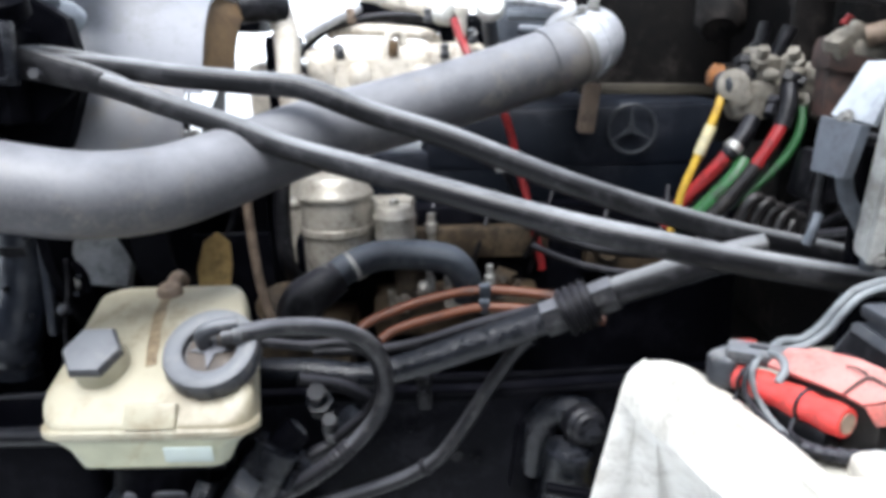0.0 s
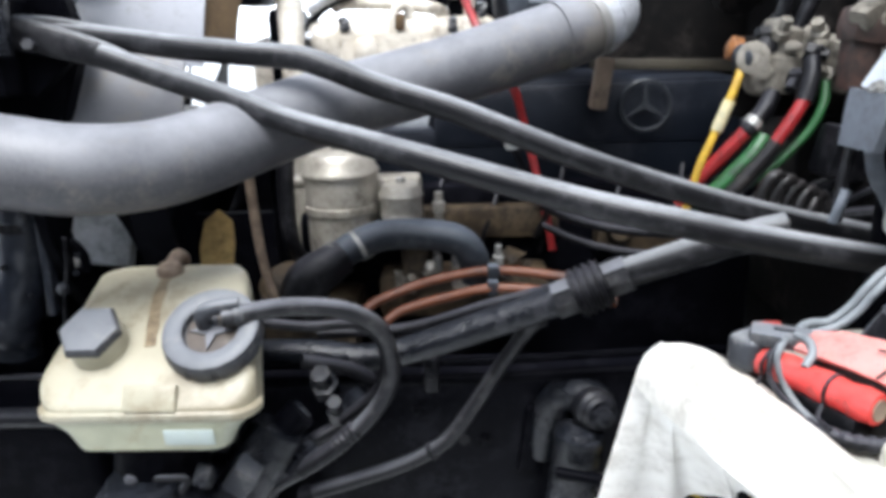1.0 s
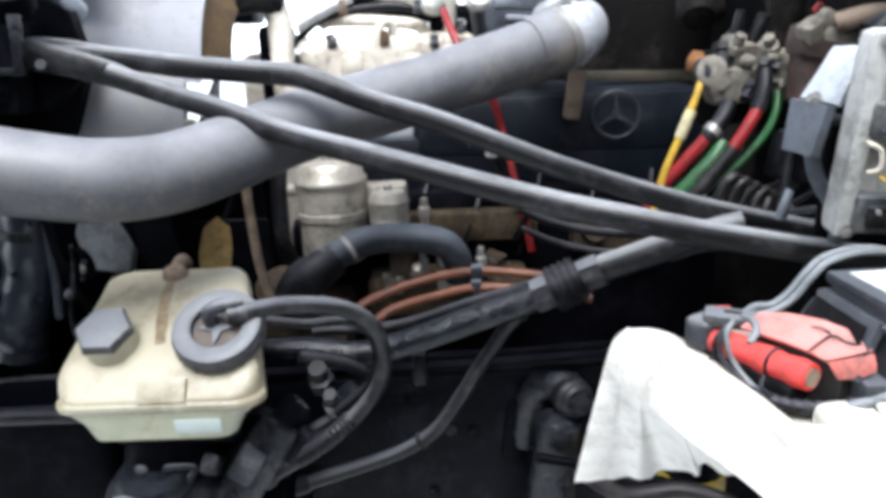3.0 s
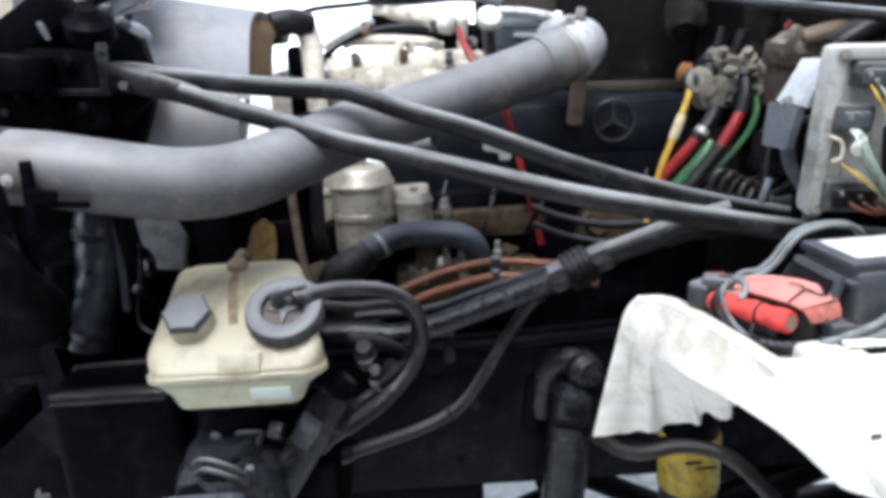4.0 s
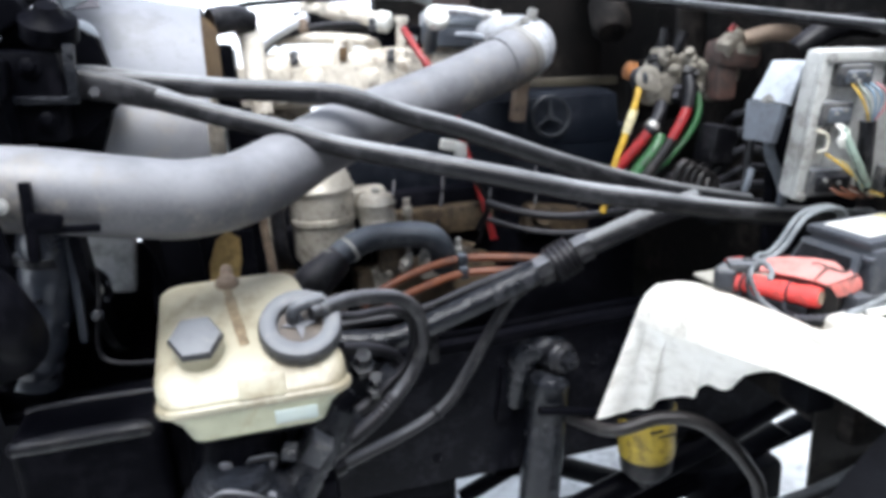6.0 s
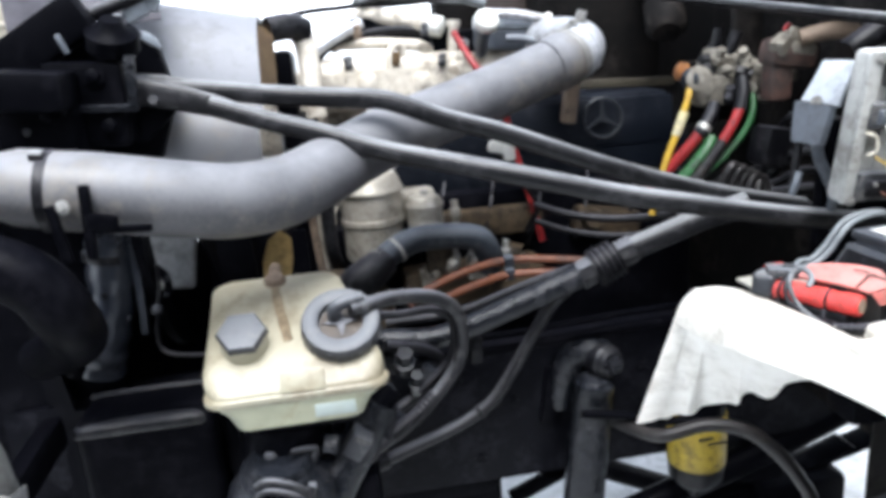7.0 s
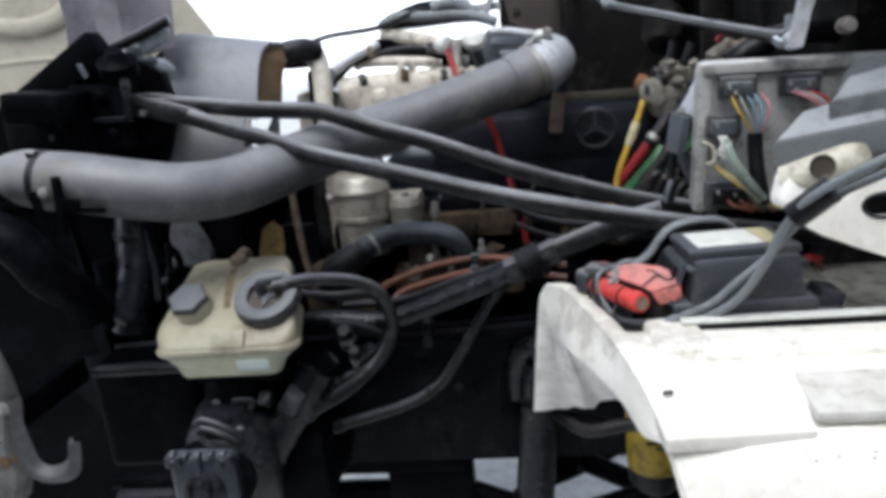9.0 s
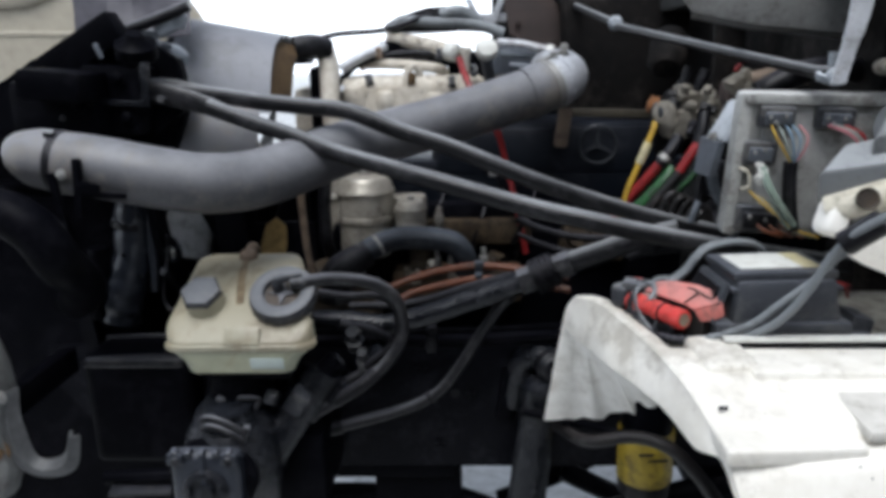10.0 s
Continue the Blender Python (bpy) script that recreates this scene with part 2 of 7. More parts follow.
tan_tube = material("tan rusted tube", (0.24, 0.18, 0.13), (0.12, 0.085, 0.06), 0.6, 0.1, grime=(0.05, 0.035, 0.025), grime_amount=0.6, grime_scale=40)
firewall_mat = material("near-black cab firewall", (0.0029, 0.0029, 0.0030), (0.0087, 0.0071, 0.0065), 0.7, grain=40, stain=9, amount=0.9, spec=0.12, grime=(0.035, 0.030, 0.027), grime_amount=0.6, grime_scale=20)
cowl_grey = material("grey cab cowl", (0.05, 0.052, 0.05), (0.03, 0.03, 0.029), 0.6, grain=50, stain=8)
snow_mat = material("trampled snow on concrete", (0.60, 0.625, 0.635), (0.34, 0.35, 0.355), 0.85, grain=22, stain=5.0, amount=0.9, bump=0.6, grime=(0.13, 0.13, 0.13), grime_amount=0.5, grime_scale=9)
dirt_brown = material("muddy brown rubber", (0.016, 0.0145, 0.0135), (0.006, 0.006, 0.006), 0.6, grain=50, stain=18, amount=0.8, spec=0.3, lit_dust=(0.075, 0.07, 0.066), lit_dust_amount=0.7, lit_dust_from=0.35, grime=(0.05, 0.045, 0.038), grime_amount=0.6, grime_scale=40)
steer_black = material("oily black casting", (0.0035, 0.0042, 0.0062), (0.010, 0.0115, 0.0155), 0.24, grain=90, stain=26, spec=0.36, lit_dust=(0.022, 0.025, 0.032), lit_dust_amount=0.5, bump=0.9, bump_depth=0.005, grime=(0.04, 0.04, 0.045), grime_amount=0.5, grime_scale=50)

hose_blue = material("glossy dark blue hose", (0.010, 0.0125, 0.019), (0.020, 0.024, 0.033), 0.30, grain=90, stain=14, amount=0.8, spec=0.55, lit_dust=(0.12, 0.13, 0.155), lit_dust_amount=0.7, lit_dust_from=0.3, grime=(0.06, 0.065, 0.075), grime_amount=0.5, grime_scale=40, bump=0.4)
shock_black = material("greasy black damper paint", (0.0042, 0.0045, 0.0062), (0.011, 0.0115, 0.0145), 0.38, grain=80, stain=22, amount=0.8, spec=0.32, lit_dust=(0.05, 0.052, 0.062), lit_dust_amount=0.55, lit_dust_from=0.2, bump=0.5, bump_depth=0.003, grime=(0.05, 0.048, 0.047), grime_amount=0.55, grime_scale=48)
mauve = material("dark mauve rubberised cloth", (0.075, 0.071, 0.085), (0.030, 0.028, 0.036), 0.5, grain=60, stain=12, amount=0.9, spec=0.4, lit_dust=(0.14, 0.138, 0.155), lit_dust_amount=0.6, bump=0.5, bump_depth=0.004)
olive = material("dull olive gasket", (0.040, 0.034, 0.021), (0.016, 0.013, 0.009), 0.7, grain=60, stain=14, amount=0.9, grime=(0.07, 0.06, 0.04), grime_amount=0.5, grime_scale=30)
stained_cream = material("brown stained cream plastic", (0.25, 0.20, 0.125), (0.15, 0.11, 0.06), 0.45, grain=35, stain=20, amount=0.9, bump=0.12, grime=(0.09, 0.06, 0.035), grime_amount=0.8, grime_scale=24)
dirt_recess = material("oily brown dirt", (0.075, 0.058, 0.045), (0.03, 0.024, 0.02), 0.4, grain=80, stain=30, amount=0.9, spec=0.5, grime=(0.14, 0.12, 0.10), grime_amount=0.5, grime_scale=60)
hose_loom = material("greasy loom sleeve", (0.008, 0.0075, 0.008), (0.020, 0.018, 0.018), 0.40, grain=150, stain=20, spec=0.4, lit_dust=(0.055, 0.05, 0.05), lit_dust_amount=0.6, lit_dust_from=0.3, grime=(0.05, 0.045, 0.04), grime_amount=0.4, grime_scale=60)
box_blue = material("dark blue grey sheet", (0.095, 0.108, 0.128), (0.05, 0.058, 0.07), 0.45, grain=120, stain=16, amount=0.7, lit_dust=(0.30, 0.32, 0.35), lit_dust_amount=0.6, grime=(0.03, 0.03, 0.03), grime_amount=0.4, grime_scale=50)
ecu_face = material("stained grey unit face", (0.37, 0.375, 0.365), (0.23, 0.23, 0.22), 0.5, 0.1, grain=120, stain=16, amount=0.9, bump=0.3, grime=(0.07, 0.064, 0.054), grime_amount=0.65, grime_scale=36)
strap_grey = material("weathered grey steel strap", (0.085, 0.088, 0.090), (0.030, 0.031, 0.033), 0.5, grain=90, stain=22, amount=0.9, bump=0.3, grime=(0.020, 0.017, 0.015), grime_amount=0.6, grime_scale=30)
panel_grey = material("stained grey casting face", (0.19, 0.195, 0.19), (0.10, 0.10, 0.095), 0.55, 0.1, grain=120, stain=16, amount=0.9, bump=0.3, grime=(0.05, 0.045, 0.038), grime_amount=0.7, grime_scale=36)
blue_wire = material("pale blue wire", (0.16, 0.25, 0.33), (0.10, 0.15, 0.20), 0.5)
pale_green = material("pale green sleeve", (0.24, 0.31, 0.26), (0.15, 0.19, 0.16), 0.5, grime=(0.06, 0.06, 0.05), grime_amount=0.5, grime_scale=60)
tray_cream = material("stained cream plastic", (0.62, 0.59, 0.49), (0.42, 0.39, 0.30), 0.5, grain=60, stain=18, amount=0.8, grime=(0.14, 0.12, 0.085), grime_amount=0.7, grime_scale=30)
# Dust on the hoses, with their top highlight painted into the same tone.
hose_dusty = material("dust covered rubber hose", (0.0045, 0.0045, 0.006), (0.014, 0.014, 0.017), 0.42, grain=150, spec=0.35, lit_dust=(0.19, 0.195, 0.215), lit_dust_amount=0.75, lit_dust_from=0.34, lit_dust_to=0.85, grime=(0.08, 0.08, 0.08), grime_amount=0.4, grime_scale=60)


# ---- mesh helpers ----
BASES = {}


def thing(name, at, label, category, group="", kind=""):
    ob = new(name)
    ob.location = at
    ob.empty_display_size = 0.05
    BASES[ob] = Vector(at)
    return tagged(ob, label, category, group, kind)


def part(name, bm, mat, parent, label=""):
    """One mesh of world-placed geometry under a thing or a part."""
    me = bpy.data.meshes.new(name)
    bmesh.ops.recalc_face_normals(bm, faces=bm.faces)
    bm.to_mesh(me)
    bm.free()
    for p in me.polygons:
        p.use_smooth = True
    me.set_sharp_from_angle(angle=radians(38))
    me.materials.append(mat)
    ob = new(name, me)
    ob.parent = parent
    ob.location = -BASES[parent] if parent in BASES else Vector((0, 0, 0))
    if label:
        ob["label"] = label
    return ob


def solid(name, bm, mat, label, category, group="", kind=""):
    """A thing that is one mesh: its origin goes to the middle of its base."""
    zs = [v.co.z for v in bm.verts]
    xs, ys = [v.co.x for v in bm.verts], [v.co.y for v in bm.verts]
    base = Vector(((min(xs) + max(xs)) / 2, (min(ys) + max(ys)) / 2, min(zs)))
    bmesh.ops.translate(bm, verts=bm.verts, vec=-base)
    ob = part(name, bm, mat, None)
    ob.location = base
    return tagged(ob, label, category, group, kind)


def smooth_path(pts, step=6):
    """Catmull-Rom through the points."""
    p = [Vector(q) for q in pts]
    p = [2 * p[0] - p[1]] + p + [2 * p[-1] - p[-2]]
    out = []
    for a, b, c, d in zip(p, p[1:], p[2:], p[3:]):
        for k in range(step):
            t = k / step
            out.append(0.5 * (2 * b + (c - a) * t + (2 * a - 5 * b + 4 * c - d) * t * t + (3 * b - a - 3 * c + d) * t ** 3))
    return out + [p[-2]]


def add_tube(bm, pts, radius, seg=12, step=6, ribs=0.0, rib_every=2, flat=None):
    """A round tube along a smooth path; radius may be a function of 0..1. ribs: height of corrugation."""
    path = smooth_path(pts, step) if step else [Vector(q) for q in pts]
    rings, side = [], None
    for i, q in enumerate(path):
        ahead = (path[min(i + 1, len(path) - 1)] - path[max(i - 1, 0)]).normalized()
        if side is None:
            side = ahead.orthogonal().normalized()
        side = (side - ahead * side.dot(ahead)).normalized()
        up = ahead.cross(side)
        r = radius(i / (len(path) - 1)) if callable(radius) else radius
        if ribs and (i // rib_every) % 2:
            r += ribs
        ring = []
        for k in range(seg):
            a = 2 * math.pi * k / seg
            v = side * math.cos(a) * r + up * math.sin(a) * r
            if flat:
                v = v - flat[0] * v.dot(flat[0]) * (1 - flat[1])
            ring.append(bm.verts.new(q + v))
        rings.append(ring)
    for a, b in zip(rings, rings[1:]):
        for k in range(seg):
            bm.faces.new((a[k], a[(k + 1) % seg], b[(k + 1) % seg], b[k]))
    bm.faces.new(rings[0][::-1])
    bm.faces.new(rings[-1])
    return bm


def tube(*args, **kw):
    return add_tube(bmesh.new(), *args, **kw)


def add_lathe(bm, profile, at, axis=(0, 0, 1), seg=32):
    """Turned shape: profile rows of radius and height along axis."""
    turn = Vector(axis).normalized().to_track_quat("Z", "Y").to_matrix()
    rings = []
    for r, h in profile:
        rings.append([bm.verts.new(Vector(at) + turn @ Vector((r * math.cos(2 * math.pi * k / seg), r * math.sin(2 * math.pi * k / seg), h))) for k in range(seg)])
    for a, b in zip(rings, rings[1:]):
        for k in range(seg):
            bm.faces.new((a[k], a[(k + 1) % seg], b[(k + 1) % seg], b[k]))
    bm.faces.new(rings[0][::-1])
    bm.faces.new(rings[-1])
    return bm


def lathe(*args, **kw):
    return add_lathe(bmesh.new(), *args, **kw)


def add_box(bm, centre, size, turn=(0, 0, 0), bevel=0.004, taper=1.0, segs=2):
    m = pose(*centre, *turn) @ Matrix.Diagonal((*size, 1))
    got = bmesh.ops.create_cube(bm, size=1.0)["verts"]
    for v in got:
        if v.co.z > 0:
            v.co.x *= taper
            v.co.y *= taper
        v.co = m @ v.co
    if bevel:
        edges = list({e for v in got for e in v.link_edges})
        bmesh.ops.bevel(bm, geom=edges, offset=bevel, segments=segs, affect="EDGES", profile=0.6)
    return bm


def box(*args, **kw):
    return add_box(bmesh.new(), *args, **kw)


def add_loft(bm, rails, thick=0.0):
    """A sheet through rails of equal length; thick gives it depth."""
    grid = [[bm.verts.new(Vector(q)) for q in rail] for rail in rails]
    faces = []
    for a, b in zip(grid, grid[1:]):
        for k in range(len(a) - 1):
            faces.append(bm.faces.new((a[k], a[k + 1], b[k + 1], b[k])))
    if thick:
        bmesh.ops.recalc_face_normals(bm, faces=faces)
        bmesh.ops.solidify(bm, geom=faces, thickness=thick)
    return bm


def loft(*args, **kw):
    return add_loft(bmesh.new(), *args, **kw)


def add_prism(bm, outline, m, depth, bevel=0.0):
    """An outline in the xy plane drawn out along z by depth, placed by m."""
    low = [bm.verts.new(m @ Vector((x, y, 0))) for x, y in outline]
    high = [bm.verts.new(m @ Vector((x, y, depth))) for x, y in outline]
    n = len(outline)
    faces = [bm.faces.new(low[::-1]), bm.faces.new(high)]
    for k in range(n):
        faces.append(bm.faces.new((low[k], low[(k + 1) % n], high[(k + 1) % n], high[k])))
    if bevel:
        bmesh.ops.bevel(bm, geom=list({e for f in faces[:2] for e in f.edges}), offset=bevel, segments=2, affect="EDGES")
    return bm


def prism(*args, **kw):
    return add_prism(bmesh.new(), *args, **kw)


def round_rect(w, h, r, n=5):
    out = []
    for cx, cy, a0 in ((w / 2 - r, h / 2 - r, 0), (r - w / 2, h / 2 - r, 90), (r - w / 2, r - h / 2, 180), (w / 2 - r, r - h / 2, 270)):
        for k in range(n + 1):
            a = radians(a0 + 90 * k / n)
            out.append((cx + r * math.cos(a), cy + r * math.sin(a)))
    return out


def add_bolt(bm, at, axis, r=0.009, h=0.008, washer=True):
    if washer:
        add_lathe(bm, [(r * 1.5, 0), (r * 1.5, 0.002)], at, axis, 20)
    add_lathe(bm, [(r, 0.0015), (r, h), (r * 0.85, h + 0.001)], at, axis, 6)
    return bm


# ---- ground ----
bm = bmesh.new()
N, SIZE = 60, 1.0
far_steps = [-400, -60, -15] + [-6 + 0.3 * k for k in range(41)] + [15, 60, 400]
grid = [[bm.verts.new((x, y, 0.02 * noise.noise(Vector((x, y, 0)) * 1.3) + 0.012 * noise.noise(Vector((x, y, 3)) * 5) if abs(x) < 8 and abs(y) < 8 else 0)) for x in far_steps] for y in far_steps]
for a, b in zip(grid, grid[1:]):
    for k in range(len(a) - 1):
        bm.faces.new((a[k], a[k + 1], b[k + 1], b[k]))
ground = part("ground", bm, snow_mat, None)
tagged(ground, "trampled patchy snow over grey concrete yard", "ground", kind="structure")

# Added ring that emits light, so the low sky comes out white.
bm = bmesh.new()
rings = [[bm.verts.new((130 * math.cos(2 * math.pi * k / 48), 130 * math.sin(2 * math.pi * k / 48), z)) for k in range(48)] for z in (-1.0, 20.0, 55.0)]
for a, b in zip(rings, rings[1:]):
    for k in range(48):
        bm.faces.new((a[k], a[(k + 1) % 48], b[(k + 1) % 48], b[k]))
glow_ring_mat = bpy.data.materials.new("glowing horizon ring")
glow_ring_mat.use_nodes = True
hb = glow_ring_mat.node_tree.nodes["Principled BSDF"]
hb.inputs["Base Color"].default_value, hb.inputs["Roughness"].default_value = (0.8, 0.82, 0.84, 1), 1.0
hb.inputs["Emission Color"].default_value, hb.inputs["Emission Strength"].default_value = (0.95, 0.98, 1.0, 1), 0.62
backdrop = part("backdrop", bm, glow_ring_mat, None)
tagged(backdrop, "glowing ring added to whiten the sky along the horizon", "backdrop", kind="structure")

# ---- chassis ----
def chassis_rail(y, face, label):
    rail = thing("chassis_rail", (0, y, 0.685), label, "chassis rail")
    depth = 0.075 * face
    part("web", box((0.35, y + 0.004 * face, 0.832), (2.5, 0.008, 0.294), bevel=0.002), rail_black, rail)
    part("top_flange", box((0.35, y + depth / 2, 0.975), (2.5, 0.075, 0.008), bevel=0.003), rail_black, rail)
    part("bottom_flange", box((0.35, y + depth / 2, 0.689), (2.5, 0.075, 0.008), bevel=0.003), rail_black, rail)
    return rail


rail = chassis_rail(1.08, 1, "black painted steel chassis rail with bolts along its web")
for x, z in ((-0.30, 0.90), (-0.30, 0.76), (-0.06, 0.92), (-0.02, 0.74), (0.05, 0.86), (0.32, 0.90), (0.36, 0.75), (0.55, 0.85)):
    part("bolt", add_bolt(bmesh.new(), (x, 1.079, z), (0, -1, 0), 0.008, 0.007), rail_black, rail)
part("hole", lathe([(0.010, 0), (0.010, 0.001)], (0.015, 1.0785, 0.862), (0, -1, 0), 16), rubber, rail)
tank2 = thing("air_pipe_guard", (-0.3, 1.14, 0.54), "black guard box under the chassis rail", "guard")
part("guard", box((-0.57, 1.15, 0.562), (0.40, 0.06, 0.09), bevel=0.012), black_paint, tank2)
part("lower_bar", box((-0.19, 1.15, 0.552), (0.42, 0.05, 0.070), (0, 0, 0), bevel=0.010), black_paint, tank2)
part("upper_bar", box((-0.17, 1.10, 0.668), (0.36, 0.02, 0.038), bevel=0.005), black_paint, tank2)
part("end_block", box((-0.075, 1.135, 0.605), (0.20, 0.05, 0.17), bevel=0.010), black_paint, tank2)
part("hanger", box((-0.52, 1.13, 0.66), (0.24, 0.04, 0.06), bevel=0.006), black_paint, tank2)
chassis_rail(1.98, -1, "black steel chassis rail on the far side")

cross = thing("crossmember", (-0.72, 0.9, 0.86), "black front crossmember with a highlight modelled along its upper edge", "crossmember")
part("beam", box((-0.583, 0.950, 0.920), (0.215, 0.130, 0.228), bevel=0.024, segs=4), black_paint, cross)
# Edge tubes in a lighter black draw the highlight on the beam's shoulder.
part("upper_edge", tube([(-0.684, 0.905, 1.012), (-0.672, 0.897, 1.017), (-0.58, 0.894, 1.020), (-0.51, 0.894, 1.019), (-0.488, 0.900, 1.012)], lambda t: 0.007 + 0.007 * math.sin(math.pi * t) ** 0.4, seg=16), shock_black, cross, "rounded edge in a lighter black for its highlight")
part("rear_edge", tube([(-0.685, 0.985, 1.031), (-0.62, 0.985, 1.034), (-0.55, 0.985, 1.034), (-0.49, 0.985, 1.032)], 0.0065, seg=12), shock_black, cross)
part("inner_beam", box((-0.45, 0.965, 0.945), (0.09, 0.08, 0.13), bevel=0.012), black_paint, cross)
part("gusset", box((-0.42, 0.99, 0.93), (0.06, 0.20, 0.16), bevel=0.01), black_paint, cross)

# ---- steering gear ----
steer = thing("steering_gear", (-0.38, 0.8, 0.62), "black greasy steering gear housing bolted to the chassis rail", "steering gear")
part("housing", add_lathe(lathe([(0.055, 0), (0.07, 0.015), (0.072, 0.12), (0.066, 0.16), (0.075, 0.165), (0.075, 0.19), (0.05, 0.205)], (-0.395, 0.93, 0.86), (0, -1, 0.05)), [(0.045, 0), (0.06, 0.01), (0.06, 0.20), (0.05, 0.23), (0.035, 0.24)], (-0.40, 0.83, 0.80), (0.15, 0.1, 1)), black_paint, steer)
part("cover", box((-0.40, 0.725, 0.857), (0.125, 0.03, 0.15), bevel=0.022, segs=4), hose_blue, steer, "blue black cover plate")
part("cover_ridge", add_box(add_box(box((-0.401, 0.708, 0.895), (0.010, 0.010, 0.075), bevel=0.003), (-0.447, 0.712, 0.921), (0.030, 0.016, 0.022), bevel=0.007), (-0.356, 0.712, 0.921), (0.030, 0.016, 0.022), bevel=0.007), hose_blue, steer)
part("adjuster", lathe([(0.040, 0), (0.040, 0.006), (0.034, 0.010), (0.026, 0.010), (0.024, 0.004), (0.016, 0.004), (0.016, 0.016)], (-0.40, 0.712, 0.862), (0, -1, 0), 28), steer_black, steer)
for dx, dz in ((-0.045, 0.055), (0.045, 0.055), (-0.045, -0.055), (0.045, -0.055)):
    part("bolt", add_bolt(bmesh.new(), (-0.40 + dx, 0.711, 0.865 + dz), (0, -1, 0), 0.008, 0.008), black_gloss, steer)
part("dome", lathe([(0.075, -0.12), (0.088, -0.06), (0.090, 0.0), (0.082, 0.04), (0.064, 0.072), (0.050, 0.082), (0.048, 0.10), (0.030, 0.104)], (-0.382, 0.815, 0.885), (0.05, -0.22, 1), 30), steer_black, steer)
for k in range(3):
    part("ring_rib", lathe([(0.060 - 0.008 * k, 0), (0.062 - 0.008 * k, 0.004), (0.060 - 0.008 * k, 0.008)], (-0.380 + 0.002 * k, 0.80 - 0.004 * k, 0.955 + 0.013 * k), (0.05, -0.22, 1), 28), steer_black, steer)
part("arm", tube([(-0.34, 0.82, 0.84), (-0.30, 0.84, 0.90), (-0.255, 0.86, 0.965), (-0.225, 0.875, 1.01)], 0.036, seg=20), steer_black, steer)
part("foot", box((-0.33, 0.97, 0.80), (0.20, 0.20, 0.16), bevel=0.02), black_paint, steer)
for dz in (0.0, 0.016):
    part("spring_clip", tube([(-0.408, 0.738, 0.962 + dz), (-0.388, 0.728, 0.974 + dz), (-0.358, 0.728, 0.962 + dz), (-0.338, 0.738, 0.940 + dz)], 0.0048, seg=10), hose_dusty, steer, "greasy pale clip")
part("clip_lug", box((-0.336, 0.742, 0.950), (0.012, 0.014, 0.034), (0, 20, 0), bevel=0.004), hose_dusty, steer)
part("link_eye", tube([(-0.364, 0.795, 0.990), (-0.343, 0.788, 0.995), (-0.322, 0.795, 0.988), (-0.332, 0.79, 0.972), (-0.341, 0.788, 0.962), (-0.355, 0.79, 0.972), (-0.364, 0.795, 0.988)], 0.0045, seg=8), hose_dusty, steer, "bent wire link")
part("stud", lathe([(0.010, 0), (0.010, 0.022), (0.006, 0.026)], (-0.389, 0.80, 0.972), (0, -0.3, 1), 10), hose_dusty, steer)
part("drip_tray", box((-0.532, 0.76, 0.842), (0.11, 0.05, 0.008), (14, 0, 3), bevel=0.002), shock_black, steer, "worn grey bracket plate")
for k in range(5):
    part("cover_lug", box((-0.448 + 0.023 * k, 0.713, 0.933), (0.013, 0.016, 0.012), (20, 0, 0), bevel=0.005), hose_blue, steer)
part("return_pipe", tube([(-0.60, 0.76, 0.855), (-0.52, 0.755, 0.862), (-0.45, 0.755, 0.866)], 0.012, seg=12), black_paint, steer)
for k, (x, y, z, s) in enumerate(((-0.262, 0.825, 0.972, 0.034), (-0.275, 0.84, 0.935, 0.03), (-0.235, 0.86, 1.0, 0.028), (-0.21, 0.88, 0.955, 0.026), (-0.30, 0.80, 0.99, 0.022))):
    part("fitting", box((x, y, z), (s, s, s * 1.3), (10, 35, 20 * k), bevel=0.005), cap_black if k == 0 else steer_black, steer)
part("hydraulic_tube", tube([(-0.20, 0.90, 1.02), (-0.24, 0.88, 0.98), (-0.29, 0.85, 0.90), (-0.34, 0.84, 0.82)], 0.022, seg=16), black_paint, steer)

# ---- fluid reservoir ----
tank = thing("fluid_reservoir", (-0.33, 0.84, 1.055), "aged cream plastic fluid reservoir with two black caps", "reservoir")
TX, TY = -0.334, 0.850


def tank_ring(w, d, r, z, dx=0.0, dy=0.0):
    out = []
    for x, y in round_rect(w, d, r, 6):
        # the right side runs in towards the back
        x -= 0.30 * max(0.0, TY + y - 0.78) * max(0.0, x / 0.125)
        out.append((TX + dx + x, TY + dy + y, z))
    return out


def closed_loft(rings):
    bm = bmesh.new()
    vs = [[bm.verts.new(q) for q in ring] for ring in rings]
    n = len(vs[0])
    for a, b in zip(vs, vs[1:]):
        for k in range(n):
            bm.faces.new((a[k], a[(k + 1) % n], b[(k + 1) % n], b[k]))
    bm.faces.new(vs[0][::-1])
    bm.faces.new(vs[-1])
    return bm


def tank_top(y):
    """Height of the reservoir's crown, which falls towards the front."""
    rows = ((0.70, 1.100), (0.74, 1.122), (0.77, 1.148), (0.80, 1.168), (0.85, 1.195), (0.90, 1.212), (1.0, 1.217))
    for (y0, z0), (y1, z1) in zip(rows, rows[1:]):
        if y0 <= y <= y1:
            return z0 + (z1 - z0) * (y - y0) / (y1 - y0)
    return 1.2


crown = []
